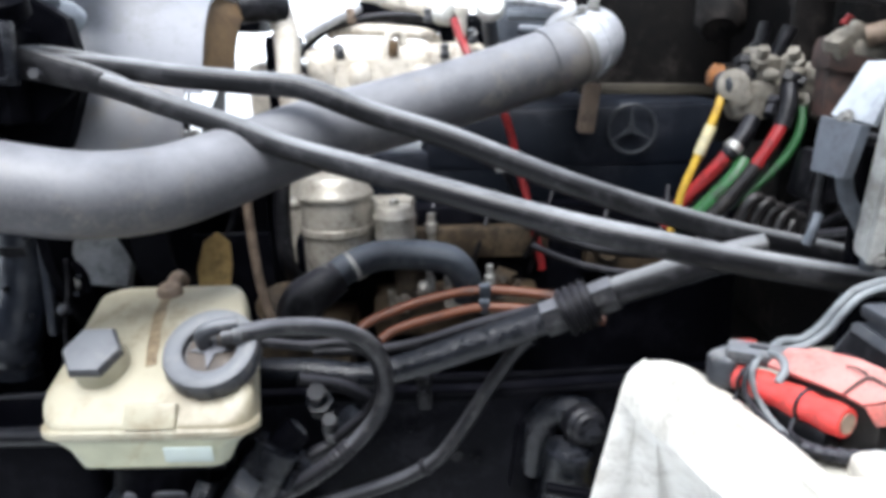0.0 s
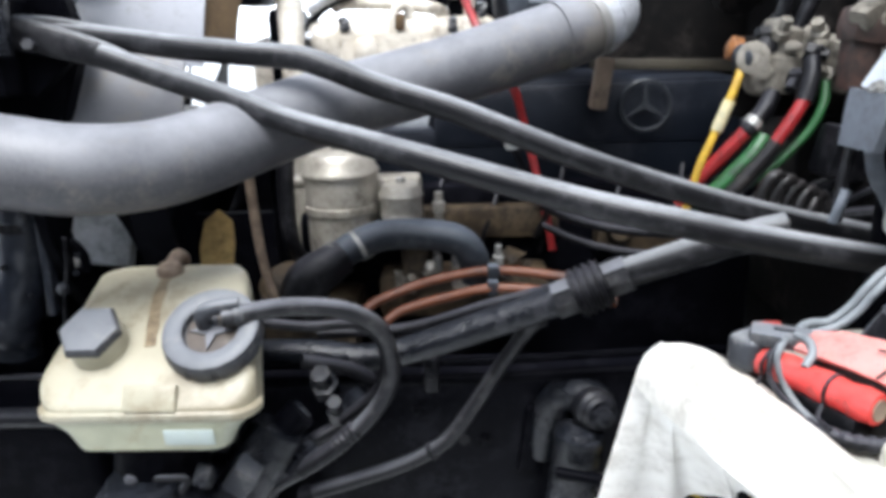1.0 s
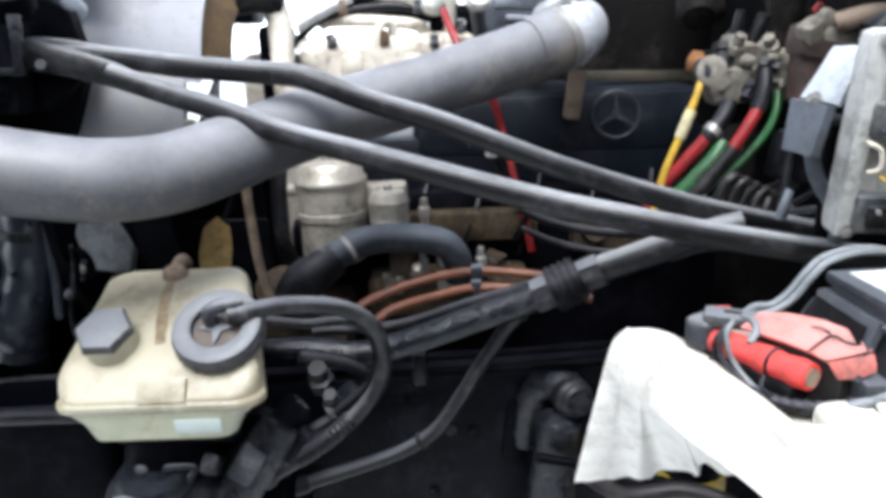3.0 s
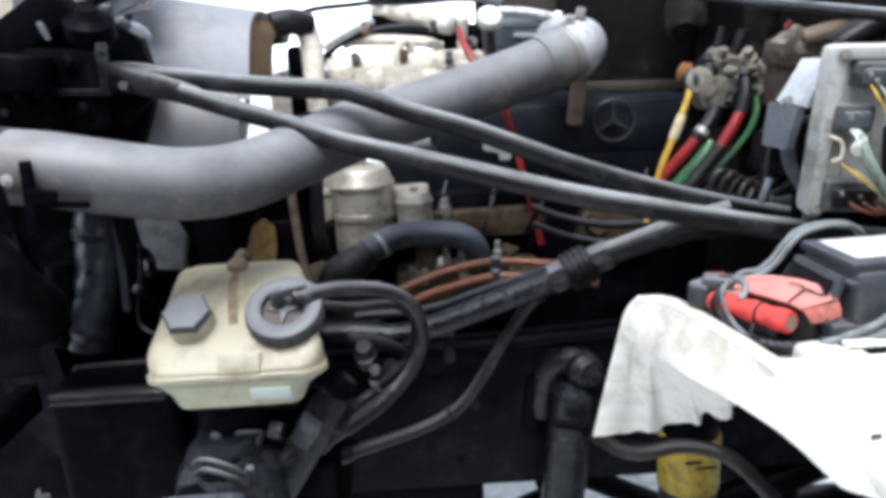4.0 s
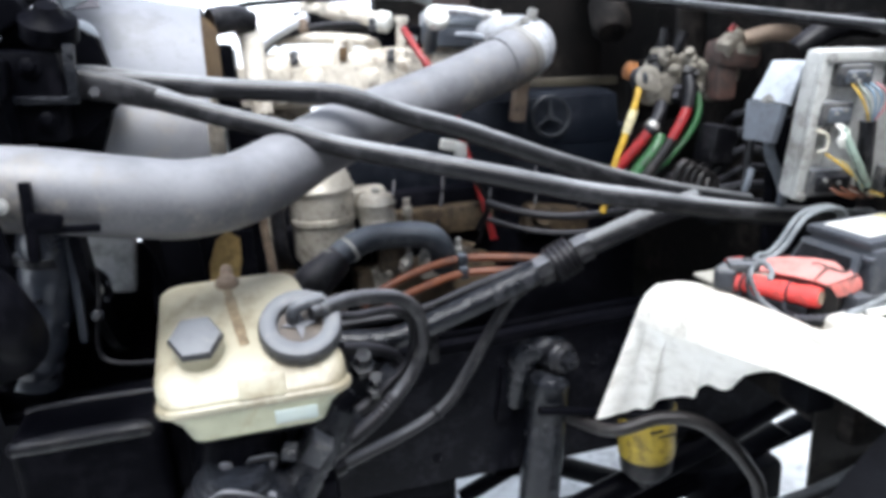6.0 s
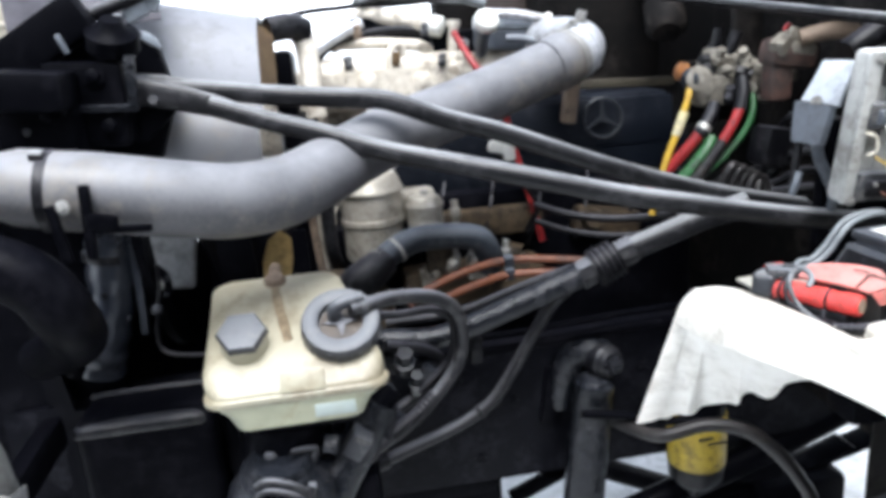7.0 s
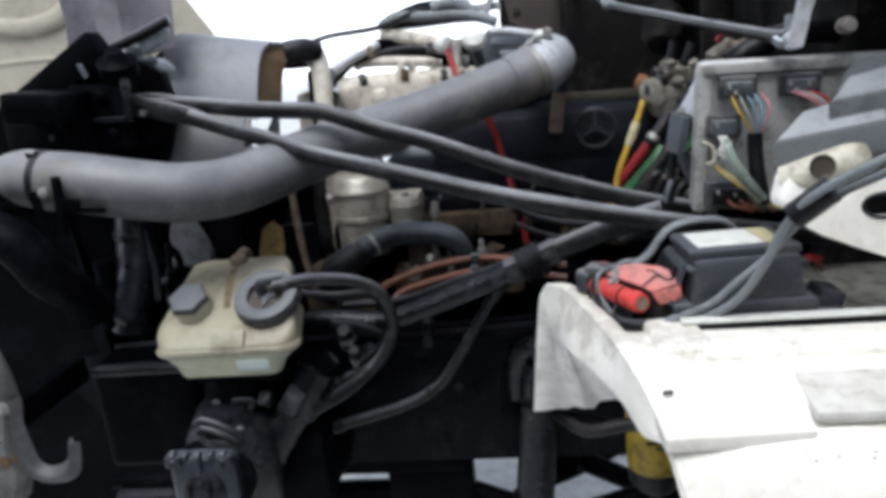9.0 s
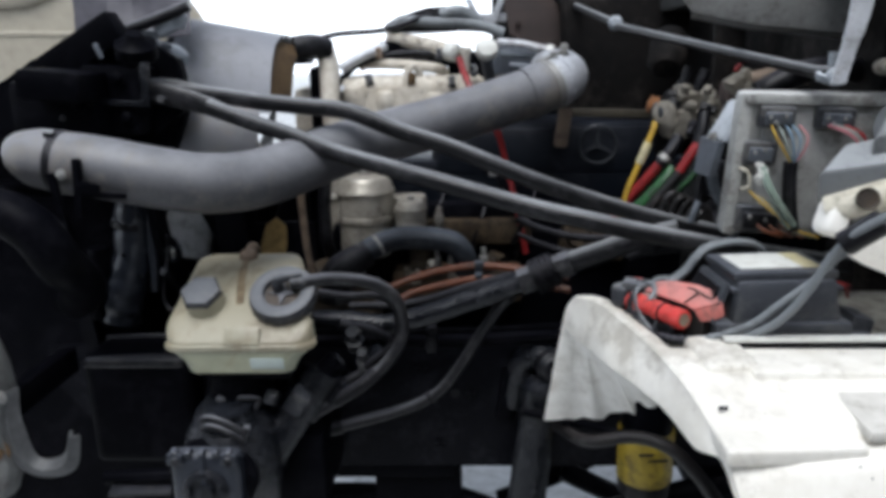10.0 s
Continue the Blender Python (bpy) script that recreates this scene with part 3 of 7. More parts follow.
for scale, t in ((1.0, 0.0), (1.0, 0.3), (0.998, 0.6), (0.99, 0.80), (0.965, 0.93), (0.92, 0.985), (0.82, 1.0), (0.6, 1.0), (0.35, 1.0), (0.08, 1.0)):
    crown.append([(x - 0.003 * t, y, 1.112 + t * (tank_top(y) - 1.112)) for x, y, z in tank_ring(0.248 * scale, 0.226 * scale, 0.034 * scale, 0)])
part("upper_shell", closed_loft(crown), cream, tank)
part("seam", closed_loft([tank_ring(0.250, 0.228, 0.03, 1.102), tank_ring(0.256, 0.232, 0.03, 1.105), tank_ring(0.256, 0.232, 0.03, 1.112), tank_ring(0.248, 0.226, 0.03, 1.115)]), cream, tank, "yellowed welded seam flange")
part("lower_shell", closed_loft([tank_ring(0.165, 0.17, 0.02, 1.057), tank_ring(0.178, 0.21, 0.02, 1.062), tank_ring(0.20, 0.22, 0.024, 1.085), tank_ring(0.248, 0.226, 0.03, 1.104)]), cream_low, tank, "greenish translucent lower half")
part("label", box((-0.285, 0.7385, 1.082), (0.056, 0.002, 0.020), (9, 0, 0), bevel=0.0005), material("faded blue label", (0.36, 0.42, 0.41), (0.33, 0.36, 0.29), 0.5), tank, "faded pale blue label")
part("level_window", box((-0.325, 0.7435, 1.128), (0.060, 0.008, 0.030), (-30, 0, 0), bevel=0.003), cream, tank, "raised greenish level window")
part("rib", tube([(-0.362, 0.925, 1.207), (-0.356, 0.88, 1.200), (-0.348, 0.835, 1.182), (-0.341, 0.80, 1.163)], lambda t: 0.0135 - 0.004 * t, seg=16, flat=(Vector((0, -0.35, 1)).normalized(), 0.55)), stained_cream, tank, "brown stained channel below the neck")
neck = part("neck", lathe([(0.017, -0.02), (0.017, 0.010), (0.013, 0.016), (0.006, 0.018)], (-0.360, 0.925, 1.210), (0, -0.25, 1), 20), tan_tube, tank, "brown stained neck")
part("spout", tube([(-0.360, 0.930, 1.220), (-0.360, 0.955, 1.226), (-0.362, 0.975, 1.215)], 0.010, seg=12), tan_tube, neck)
CAP_AXIS = Vector((0.0, -0.66, 1)).normalized()
HEX = Vector((-0.401, 0.794, 1.177))
part("hex_boss", lathe([(0.034, -0.025), (0.032, 0.012), (0.028, 0.013)], HEX, CAP_AXIS, 28), cream, tank)
part("hex_cap", lathe([(0.031, 0.009), (0.031, 0.011), (0.0355, 0.012), (0.0362, 0.015), (0.0355, 0.020), (0.0325, 0.0238), (0.024, 0.0250)], HEX, CAP_AXIS, 6), cap_black, tank, "hexagonal black screw cap")
RC = Vector((-0.265, 0.801, 1.176))
ring_cap = part("round_cap", lathe([(0.046, -0.012), (0.055, -0.006), (0.0565, 0.013), (0.0545, 0.0185), (0.050, 0.0205), (0.036, 0.0200), (0.0325, 0.0175), (0.031, 0.009), (0.012, 0.008)], RC, CAP_AXIS, 40), cap_black, tank, "large round ribbed cap with a sunken middle")
CAP_TURN = CAP_AXIS.to_track_quat("Z", "Y").to_matrix()
for k in range(12):
    a = 2 * math.pi * k / 12
    b = box((0.0530, 0, 0.004), (0.0075, 0.0225, 0.019), bevel=0.003)
    b.transform(Matrix.Translation(RC) @ CAP_TURN.to_4x4() @ Matrix.Rotation(a, 4, "Z"))
    part("grip", b, cap_black, ring_cap)
part("recess", lathe([(0.0315, 0.0), (0.030, 0.0018), (0.004, 0.0020)], RC + CAP_AXIS * 0.0078, CAP_AXIS, 28), dirt_recess, ring_cap, "dirty brown sunken middle")
part("star_web", prism([(0.026 * math.cos(math.pi * k / 4) if k % 2 == 0 else 0.008 * math.cos(math.pi * k / 4), 0.026 * math.sin(math.pi * k / 4) if k % 2 == 0 else 0.008 * math.sin(math.pi * k / 4)) for k in range(8)], Matrix.Translation(RC + CAP_AXIS * 0.0105) @ CAP_TURN.to_4x4(), 0.003), hose_dusty, ring_cap, "dusty star-shaped web")
part("elbow", tube([RC + CAP_AXIS * 0.008 + Vector((-0.008, 0.008, 0)), RC + CAP_AXIS * 0.034 + Vector((-0.008, 0.010, 0)), RC + CAP_AXIS * 0.044 + Vector((0.004, 0.014, 0.002)), RC + CAP_AXIS * 0.044 + Vector((0.034, 0.022, 0.004))], 0.0095, seg=14), cap_black, ring_cap, "grey barbed outlet")
part("bracket", add_box(box((-0.335, 0.86, 1.045), (0.15, 0.16, 0.022), bevel=0.004), (-0.33, 0.92, 0.99), (0.06, 0.03, 0.11), bevel=0.004), black_paint, tank, "black steel mounting bracket")

hose = thing("vent_hose", (-0.17, 0.85, 1.0), "curved dusty black rubber hose from the reservoir cap", "hose")
VH = [(-0.250, 0.790, 1.203), (-0.220, 0.803, 1.204), (-0.180, 0.83, 1.199), (-0.122, 0.862, 1.180), (-0.084, 0.885, 1.143), (-0.074, 0.90, 1.087), (-0.084, 0.90, 1.046), (-0.115, 0.895, 1.005), (-0.16, 0.885, 0.97), (-0.205, 0.875, 0.945), (-0.25, 0.86, 0.925)]
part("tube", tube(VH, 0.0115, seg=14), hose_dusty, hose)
part("cap_clamp", tube([(-0.238, 0.795, 1.2045), (-0.229, 0.799, 1.2045)], 0.0135, seg=18, step=1), cap_black, hose, "grey hose clamp")
part("end_fitting", lathe([(0.013, 0), (0.016, 0.004), (0.016, 0.018), (0.011, 0.022)], (-0.238, 0.865, 0.931), (-0.75, -0.25, -0.45), 6), rubber, hose)
solid("spiral_guard", tube([(-0.125, 0.893, 0.998), (-0.16, 0.885, 0.970), (-0.205, 0.875, 0.945)], 0.0125, seg=14, step=10, ribs=0.0016, rib_every=1), rubber, "ribbed black spiral guard round the hose end", "hose guard")
solid("second_hose", tube([(-0.24, 0.87, 1.165), (-0.18, 0.885, 1.15), (-0.12, 0.90, 1.145), (-0.09, 0.91, 1.12), (-0.085, 0.915, 1.08), (-0.10, 0.915, 1.04), (-0.15, 0.905, 1.0)], 0.007, seg=10), rubber, "thin black hose behind the reservoir hose", "hose")

# ---- intake pipe ----
intake = thing("intake_pipe", (-0.1, 0.95, 1.35), "dark grey weathered intake pipe with an S bend", "intake pipe")
PIPE = [(-0.600, 0.765, 1.417), (-0.540, 0.764, 1.409), (-0.490, 0.769, 1.398), (-0.440, 0.780, 1.386), (-0.383, 0.80, 1.374), (-0.322, 0.85, 1.370), (-0.263, 0.91, 1.382), (-0.206, 0.97, 1.399), (-0.133, 1.03, 1.417), (-0.032, 1.09, 1.437), (0.077, 1.14, 1.464), (0.192, 1.19, 1.496)]
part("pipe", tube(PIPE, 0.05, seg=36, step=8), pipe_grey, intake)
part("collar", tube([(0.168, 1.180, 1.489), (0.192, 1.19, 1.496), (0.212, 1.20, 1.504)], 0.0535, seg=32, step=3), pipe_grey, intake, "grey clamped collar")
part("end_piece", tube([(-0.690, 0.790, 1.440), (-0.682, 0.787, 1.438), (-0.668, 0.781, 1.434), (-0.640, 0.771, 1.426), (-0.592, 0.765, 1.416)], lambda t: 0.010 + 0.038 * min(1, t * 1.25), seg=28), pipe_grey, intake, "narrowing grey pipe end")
part("clamp", tube([(-0.600, 0.765, 1.417), (-0.588, 0.765, 1.4155)], 0.0512, seg=32, step=1), rubber, intake, "black hose clamp")
part("clamp_screw", box((-0.594, 0.742, 1.464), (0.016, 0.012, 0.012), (30, 10, 0), bevel=0.003), black_gloss, intake)
part("strap_latch", add_box(add_box(add_box(box((-0.541, 0.706, 1.385), (0.012, 0.012, 0.090), (0, 4, 0), bevel=0.003), (-0.505, 0.712, 1.372), (0.065, 0.010, 0.009), (0, 6, 10), bevel=0.003), (-0.526, 0.706, 1.384), (0.036, 0.012, 0.020), (0, 14, 10), bevel=0.005), (-0.574, 0.702, 1.375), (0.012, 0.012, 0.07), (0, -6, 10), bevel=0.003), black_paint, intake, "black strap latch")
part("latch_bolt", add_bolt(bmesh.new(), (-0.566, 0.708, 1.405), (-0.2, -1, 0.2), 0.006, 0.006), zinc, intake)
# Added hose: it blacks out the lower half of the pipe end.
low_hose = thing("lower_hose", (-0.62, 0.75, 1.30), "thick black hose added to darken the area under the intake pipe end", "hose")
part("hose", tube([(-0.84, 0.82, 1.375), (-0.76, 0.75, 1.372), (-0.69, 0.70, 1.362), (-0.635, 0.68, 1.348), (-0.600, 0.68, 1.320), (-0.585, 0.70, 1.27), (-0.615, 0.80, 1.21), (-0.68, 0.92, 1.15), (-0.76, 1.02, 1.10)], 0.036, seg=22), black_paint, low_hose)
part("clamp", tube([(-0.698, 0.706, 1.364), (-0.684, 0.697, 1.361)], 0.0385, seg=22, step=1), black_gloss, low_hose, "steel hose clamp")

elbow = thing("elbow_pipe", (0.25, 1.23, 1.46), "bright cast aluminium elbow on the end of the intake pipe", "elbow")
part("bend", tube([(0.195, 1.19, 1.497), (0.235, 1.212, 1.513), (0.256, 1.25, 1.521), (0.255, 1.32, 1.530), (0.24, 1.42, 1.535)], lambda t: 0.047 + 0.005 * math.sin(math.pi * t), seg=28), bright_alu, elbow)
part("band", tube([(0.214, 1.200, 1.504), (0.226, 1.206, 1.509)], 0.0535, seg=32, step=1), zinc, elbow)
part("flange", tube([(0.236, 1.213, 1.513), (0.246, 1.222, 1.517)], 0.0545, seg=10, step=1), bright_alu, elbow, "cast flange with flats")
for a in range(5):
    d = Vector((-0.35 * math.sin(a * 1.15 - 0.6), -0.25 * math.sin(a * 1.15), math.cos(a * 1.15 - 0.6))).normalized()
    part("lug", add_bolt(bmesh.new(), Vector((0.240, 1.216, 1.515)) + d * 0.054, d, 0.007, 0.007), zinc, elbow)
part("bracket", add_box(box((0.225, 1.21, 1.562), (0.07, 0.02, 0.012), (0, -20, 25), bevel=0.003), (0.25, 1.22, 1.575), (0.015, 0.02, 0.03), (0, 20, 0), bevel=0.003), zinc, elbow)

# ---- support rods ----
rod_b = thing("support_rod", (0.05, 0.85, 1.28), "black painted steel support rod with a flattened end", "support rod", "support rods")
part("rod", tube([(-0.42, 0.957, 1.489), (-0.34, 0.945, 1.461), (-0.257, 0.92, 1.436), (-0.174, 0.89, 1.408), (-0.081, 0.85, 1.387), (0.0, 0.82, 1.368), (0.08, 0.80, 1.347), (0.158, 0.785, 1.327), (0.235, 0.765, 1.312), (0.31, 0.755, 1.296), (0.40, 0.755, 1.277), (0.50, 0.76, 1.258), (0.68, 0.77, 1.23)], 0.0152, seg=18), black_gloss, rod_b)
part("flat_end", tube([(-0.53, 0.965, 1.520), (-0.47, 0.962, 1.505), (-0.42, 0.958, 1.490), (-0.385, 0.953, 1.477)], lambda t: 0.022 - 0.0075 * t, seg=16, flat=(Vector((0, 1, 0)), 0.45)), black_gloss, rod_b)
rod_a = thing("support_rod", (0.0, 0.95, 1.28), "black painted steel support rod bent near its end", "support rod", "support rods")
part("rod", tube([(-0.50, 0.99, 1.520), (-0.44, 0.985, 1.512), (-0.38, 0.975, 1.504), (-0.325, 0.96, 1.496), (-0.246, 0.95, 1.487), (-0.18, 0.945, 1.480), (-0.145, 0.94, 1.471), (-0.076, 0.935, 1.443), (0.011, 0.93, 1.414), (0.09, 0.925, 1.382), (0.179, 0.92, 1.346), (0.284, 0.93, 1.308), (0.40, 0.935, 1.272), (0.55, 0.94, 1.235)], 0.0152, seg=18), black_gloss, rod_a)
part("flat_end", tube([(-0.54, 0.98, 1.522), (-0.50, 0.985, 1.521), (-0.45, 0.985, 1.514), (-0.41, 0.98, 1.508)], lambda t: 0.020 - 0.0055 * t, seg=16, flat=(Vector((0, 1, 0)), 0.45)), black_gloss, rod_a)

# ---- radiator, its mount and shroud ----
radiator = thing("radiator", (-0.68, 1.35, 0.75), "black radiator with side tank, dusty and dark", "radiator")
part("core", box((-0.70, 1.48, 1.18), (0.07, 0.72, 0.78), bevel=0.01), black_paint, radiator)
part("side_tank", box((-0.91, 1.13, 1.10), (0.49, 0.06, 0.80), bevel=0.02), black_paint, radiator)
drain = part("drain_hose", tube([(-0.622, 1.05, 1.33), (-0.628, 1.05, 1.26), (-0.645, 1.048, 1.17), (-0.668, 1.045, 1.10), (-0.682, 1.045, 1.052)], lambda t: 0.038 + 0.0025 * math.sin(t * 40), seg=24), hose_blue, radiator, "thick glossy dark blue hose")
part("upper_clamp", tube([(-0.633, 1.05, 1.262), (-0.635, 1.05, 1.248)], 0.0395, seg=26, step=1), black_gloss, drain)
part("front_hose", tube([(-0.700, 1.03, 1.21), (-0.702, 1.03, 1.14), (-0.712, 1.03, 1.06)], 0.022, seg=18), black_paint, radiator)
part("frame", box((-0.590, 1.035, 1.20), (0.012, 0.02, 0.17), (0, 3, 0), bevel=0.003), hose_blue, radiator, "pale worn frame edge")
part("outlet", add_box(box((-0.572, 1.185, 1.212), (0.105, 0.03, 0.135), (-24, 6, 0), bevel=0.012), (-0.570, 1.195, 1.270), (0.112, 0.02, 0.016), (-24, 6, 0), bevel=0.005), outlet_grey, radiator, "pale grey outlet box")
part("vent_line", tube([(-0.556, 1.03, 1.235), (-0.560, 1.03, 1.19), (-0.568, 1.028, 1.155), (-0.575, 1.026, 1.11), (-0.566, 1.02, 1.083), (-0.53, 1.01, 1.075), (-0.48, 1.0, 1.075)], 0.0036, seg=8), rubber, radiator, "thin looped vent line")
part("line_joint", lathe([(0.007, 0), (0.010, 0.004), (0.010, 0.014), (0.006, 0.018)], (-0.563, 1.022, 1.168), (-0.3, -0.3, -1), 10), steer_black, radiator)
for x, z in ((-0.640, 1.198), (-0.610, 1.155), (-0.545, 1.205), (-0.552, 1.178)):
    part("bolt", add_bolt(bmesh.new(), (x, 1.012 if x < -0.6 else 1.04, z), (0.1, -1, 0.15), 0.005, 0.006, False), steer_black, radiator)
part("eye_bolt", tube([(-0.588, 1.07, 1.15), (-0.586, 1.068, 1.20), (-0.570, 1.066, 1.218), (-0.555, 1.068, 1.20), (-0.556, 1.075, 1.17)], 0.0075, seg=10), black_paint, radiator)
part("eye_nut", lathe([(0.012, 0), (0.012, 0.012), (0.007, 0.014)], (-0.570, 1.075, 1.185), (0, -1, 0.2), 6), zinc, radiator)
mount = thing("radiator_mount", (-0.62, 0.95, 1.40), "black bolted radiator mount where the rods meet", "bracket")
part("plate", box((-0.585, 0.975, 1.505), (0.11, 0.09, 0.12), (0, 4, 0), bevel=0.012), black_paint, mount)
part("front_block", box((-0.630, 0.87, 1.535), (0.10, 0.15, 0.05), (0, 6, 8), bevel=0.012), black_paint, mount)
part("block", box((-0.67, 0.95, 1.47), (0.16, 0.12, 0.15), bevel=0.02), black_paint, mount)
part("stay", box((-0.66, 0.98, 1.585), (0.20, 0.05, 0.06), (0, -30, 0), bevel=0.008), black_paint, mount)
part("buffer", lathe([(0.03, 0), (0.036, 0.006), (0.036, 0.03), (0.022, 0.036), (0.014, 0.05)], (-0.54, 0.96, 1.575), (0.2, -0.5, 1), 22), black_paint, mount)
YZ = Matrix.Translation((0, 1.0, 0)) @ Matrix.Rotation(radians(90), 4, "X")
# Added black plate, shaped as the mount's shadow on the shroud.
part("gusset", prism([(-0.60, 1.545), (-0.515, 1.540), (-0.468, 1.487), (-0.525, 1.440), (-0.60, 1.440)], YZ, 0.02, 0.002), black_paint, mount)
part("hinge_plate", prism([(-1.02, 1.44), (-0.87, 1.518), (-0.845, 1.538), (-0.80, 1.558), (-0.775, 1.578), (-0.72, 1.594), (-0.665, 1.610), (-0.60, 1.612), (-0.53, 1.600), (-0.492, 1.575), (-0.478, 1.50), (-0.52, 1.40), (-1.02, 1.40)], Matrix.Translation((0, 0.05, 0)) @ YZ, 0.03, 0.003), black_paint, mount)
part("tab", box((-0.602, 0.945, 1.590), (0.007, 0.010, 0.028), (0, -22, 0), bevel=0.002), box_blue, mount, "bent tab")
for x, z in ((-0.565, 1.545), (-0.62, 1.50), (-0.555, 1.475), (-0.68, 1.52), (-0.70, 1.44)):
    part("bolt", add_bolt(bmesh.new(), (x, 0.928 if x > -0.59 else 0.889, z), (0, -1, 0.1), 0.010, 0.010), black_paint, mount)

part("flap", loft([[(-0.735 + 0.040 * i - 0.006 * k, 1.125 + 0.014 * math.sin(1.9 * i + 0.9 * k) + 0.012 * k, 1.615 + 0.045 * k + 0.010 * math.sin(1.3 * i) + 0.012 * math.sin(2.1 * k + 0.6 * i)) for i in range(7)] for k in range(7)], 0.006), mauve, mount, "dark folded rubber flap")
part("fitting", add_box(add_box(box((-0.522, 1.06, 1.632), (0.040, 0.03, 0.024), (0, -24, 10), bevel=0.008), (-0.495, 1.06, 1.645), (0.022, 0.024, 0.03), (0, 20, 0), bevel=0.007), (-0.56, 1.065, 1.622), (0.03, 0.02, 0.02), (0, 10, 0), bevel=0.005), steel_blue, mount, "dull blue grey pipe fitting")
part("frame_post", box((-0.515, 0.922, 1.532), (0.014, 0.012, 0.075), (0, 4, 0), bevel=0.003), steer_black, mount, "worn bracket edge")
part("frame_bar", box((-0.560, 0.922, 1.500), (0.10, 0.012, 0.011), (0, 3, 0), bevel=0.003), steer_black, mount)
part("pipe_elbow", tube([(-0.615, 1.09, 1.618), (-0.590, 1.085, 1.612), (-0.560, 1.085, 1.600), (-0.535, 1.09, 1.585), (-0.522, 1.11, 1.570)], lambda t: 0.020 + 0.005 * math.sin(9 * t), seg=16), steel_blue, mount, "pale blue grey pipe elbow")
part("elbow_nut", lathe([(0.024, 0), (0.024, 0.014), (0.018, 0.018)], (-0.548, 1.075, 1.592), (0.7, -0.4, -0.5), 6), box_blue, mount)
for x, z, r in ((-0.493, 1.502, 0.011), (-0.604, 1.500, 0.008), (-0.628, 1.515, 0.009), (-0.655, 1.475, 0.008)):
    part("stud", add_bolt(bmesh.new(), (x, 0.90 if x < -0.6 else 0.935, z), (0.15, -1, 0.35), r * 0.75, 0.012, False), shock_black, mount)
part("clip_arm", tube([(-0.648, 0.885, 1.530), (-0.632, 0.88, 1.520), (-0.622, 0.885, 1.500)], 0.006, seg=8), shock_black, mount)
part("upper_rod", tube([(-0.66, 1.03, 1.60), (-0.60, 1.035, 1.625), (-0.54, 1.04, 1.645), (-0.47, 1.05, 1.672)], 0.011, seg=12), hose_dusty, mount)

shroud = thing("fan_shroud", (-0.47, 1.33, 1.02), "light grey sheet metal fan shroud ring", "fan shroud")


def band(x0, x1, r, thick, cy=1.33, cz=1.32, seg=64):
    b = bmesh.new()
    return add_lathe(b, [(r, 0), (r, x1 - x0), (r - thick, x1 - x0), (r - thick, 0), (r, 0)], (x0, cy, cz), (1, 0, 0), seg)


def open_band(*args, **kw):
    b = band(*args, **kw)
    caps = [f for f in b.faces if len(f.verts) > 4]
    bmesh.ops.delete(b, geom=caps, context="FACES_ONLY")
    bmesh.ops.remove_doubles(b, verts=b.verts, dist=1e-5)
    return b


def arc_band(*args, keep=lambda c: True, **kw):
    """The part of a ring whose faces pass the test."""
    b = open_band(*args, **kw)
    bmesh.ops.delete(b, geom=[f for f in b.faces if not keep(f.calc_center_median())], context="FACES")
    return b


def flattened(b):
    """The near side of a ring, pressed in below its shoulder."""
    for v in b.verts:
        if v.co.y < 1.22:
            v.co.y = 1.22 + (v.co.y - 1.22) * 0.55
    return b


# One grey ring cut by height; the lower bands carry their shade as darker materials.
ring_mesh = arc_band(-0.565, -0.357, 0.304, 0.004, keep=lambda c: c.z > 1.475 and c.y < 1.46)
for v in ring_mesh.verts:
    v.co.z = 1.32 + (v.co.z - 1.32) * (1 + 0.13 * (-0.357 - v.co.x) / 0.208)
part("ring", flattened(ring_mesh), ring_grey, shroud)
part("lower_ring", arc_band(-0.458, -0.40, 0.300, 0.004, keep=lambda c: c.z <= 1.30 and c.y < 1.36), black_paint, shroud, "lower shroud half, blackened for its shade")
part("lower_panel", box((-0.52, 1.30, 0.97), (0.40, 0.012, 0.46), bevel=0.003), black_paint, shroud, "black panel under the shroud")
part("middle_ring", arc_band(-0.565, -0.362, 0.299, 0.004, keep=lambda c: 1.29 < c.z <= 1.48 and c.y < 1.36), pipe_grey, shroud, "middle of the shroud, in darker grey for its shade")
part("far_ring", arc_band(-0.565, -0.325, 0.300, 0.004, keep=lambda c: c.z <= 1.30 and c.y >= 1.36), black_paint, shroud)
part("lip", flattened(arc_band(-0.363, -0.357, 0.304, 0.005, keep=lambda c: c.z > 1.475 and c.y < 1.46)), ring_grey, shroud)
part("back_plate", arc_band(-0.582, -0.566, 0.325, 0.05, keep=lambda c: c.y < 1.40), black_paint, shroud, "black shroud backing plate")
fan = thing("cooling_fan", (-0.355, 1.33, 1.03), "rusty brown fan ring with pale blades behind the shroud", "fan")
fan_ring = flattened(arc_band(-0.372, -0.334, 0.294, 0.006, keep=lambda c: c.y < 1.36 and c.z > 1.49))
for v in fan_ring.verts:
    if v.co.x > -0.35:
        v.co.y, v.co.z = v.co.y + 0.075, v.co.z - 0.018
part("ring", fan_ring, rust_brown, fan)
part("near_blade", loft([[(-0.400, 1.13, 1.145), (-0.396, 1.125, 1.190), (-0.380, 1.12, 1.232)], [(-0.375, 1.135, 1.142), (-0.366, 1.13, 1.195), (-0.358, 1.125, 1.248)], [(-0.352, 1.14, 1.145), (-0.342, 1.135, 1.190), (-0.340, 1.13, 1.228)]], 0.003), fan_ochre, fan, "ochre blade end")
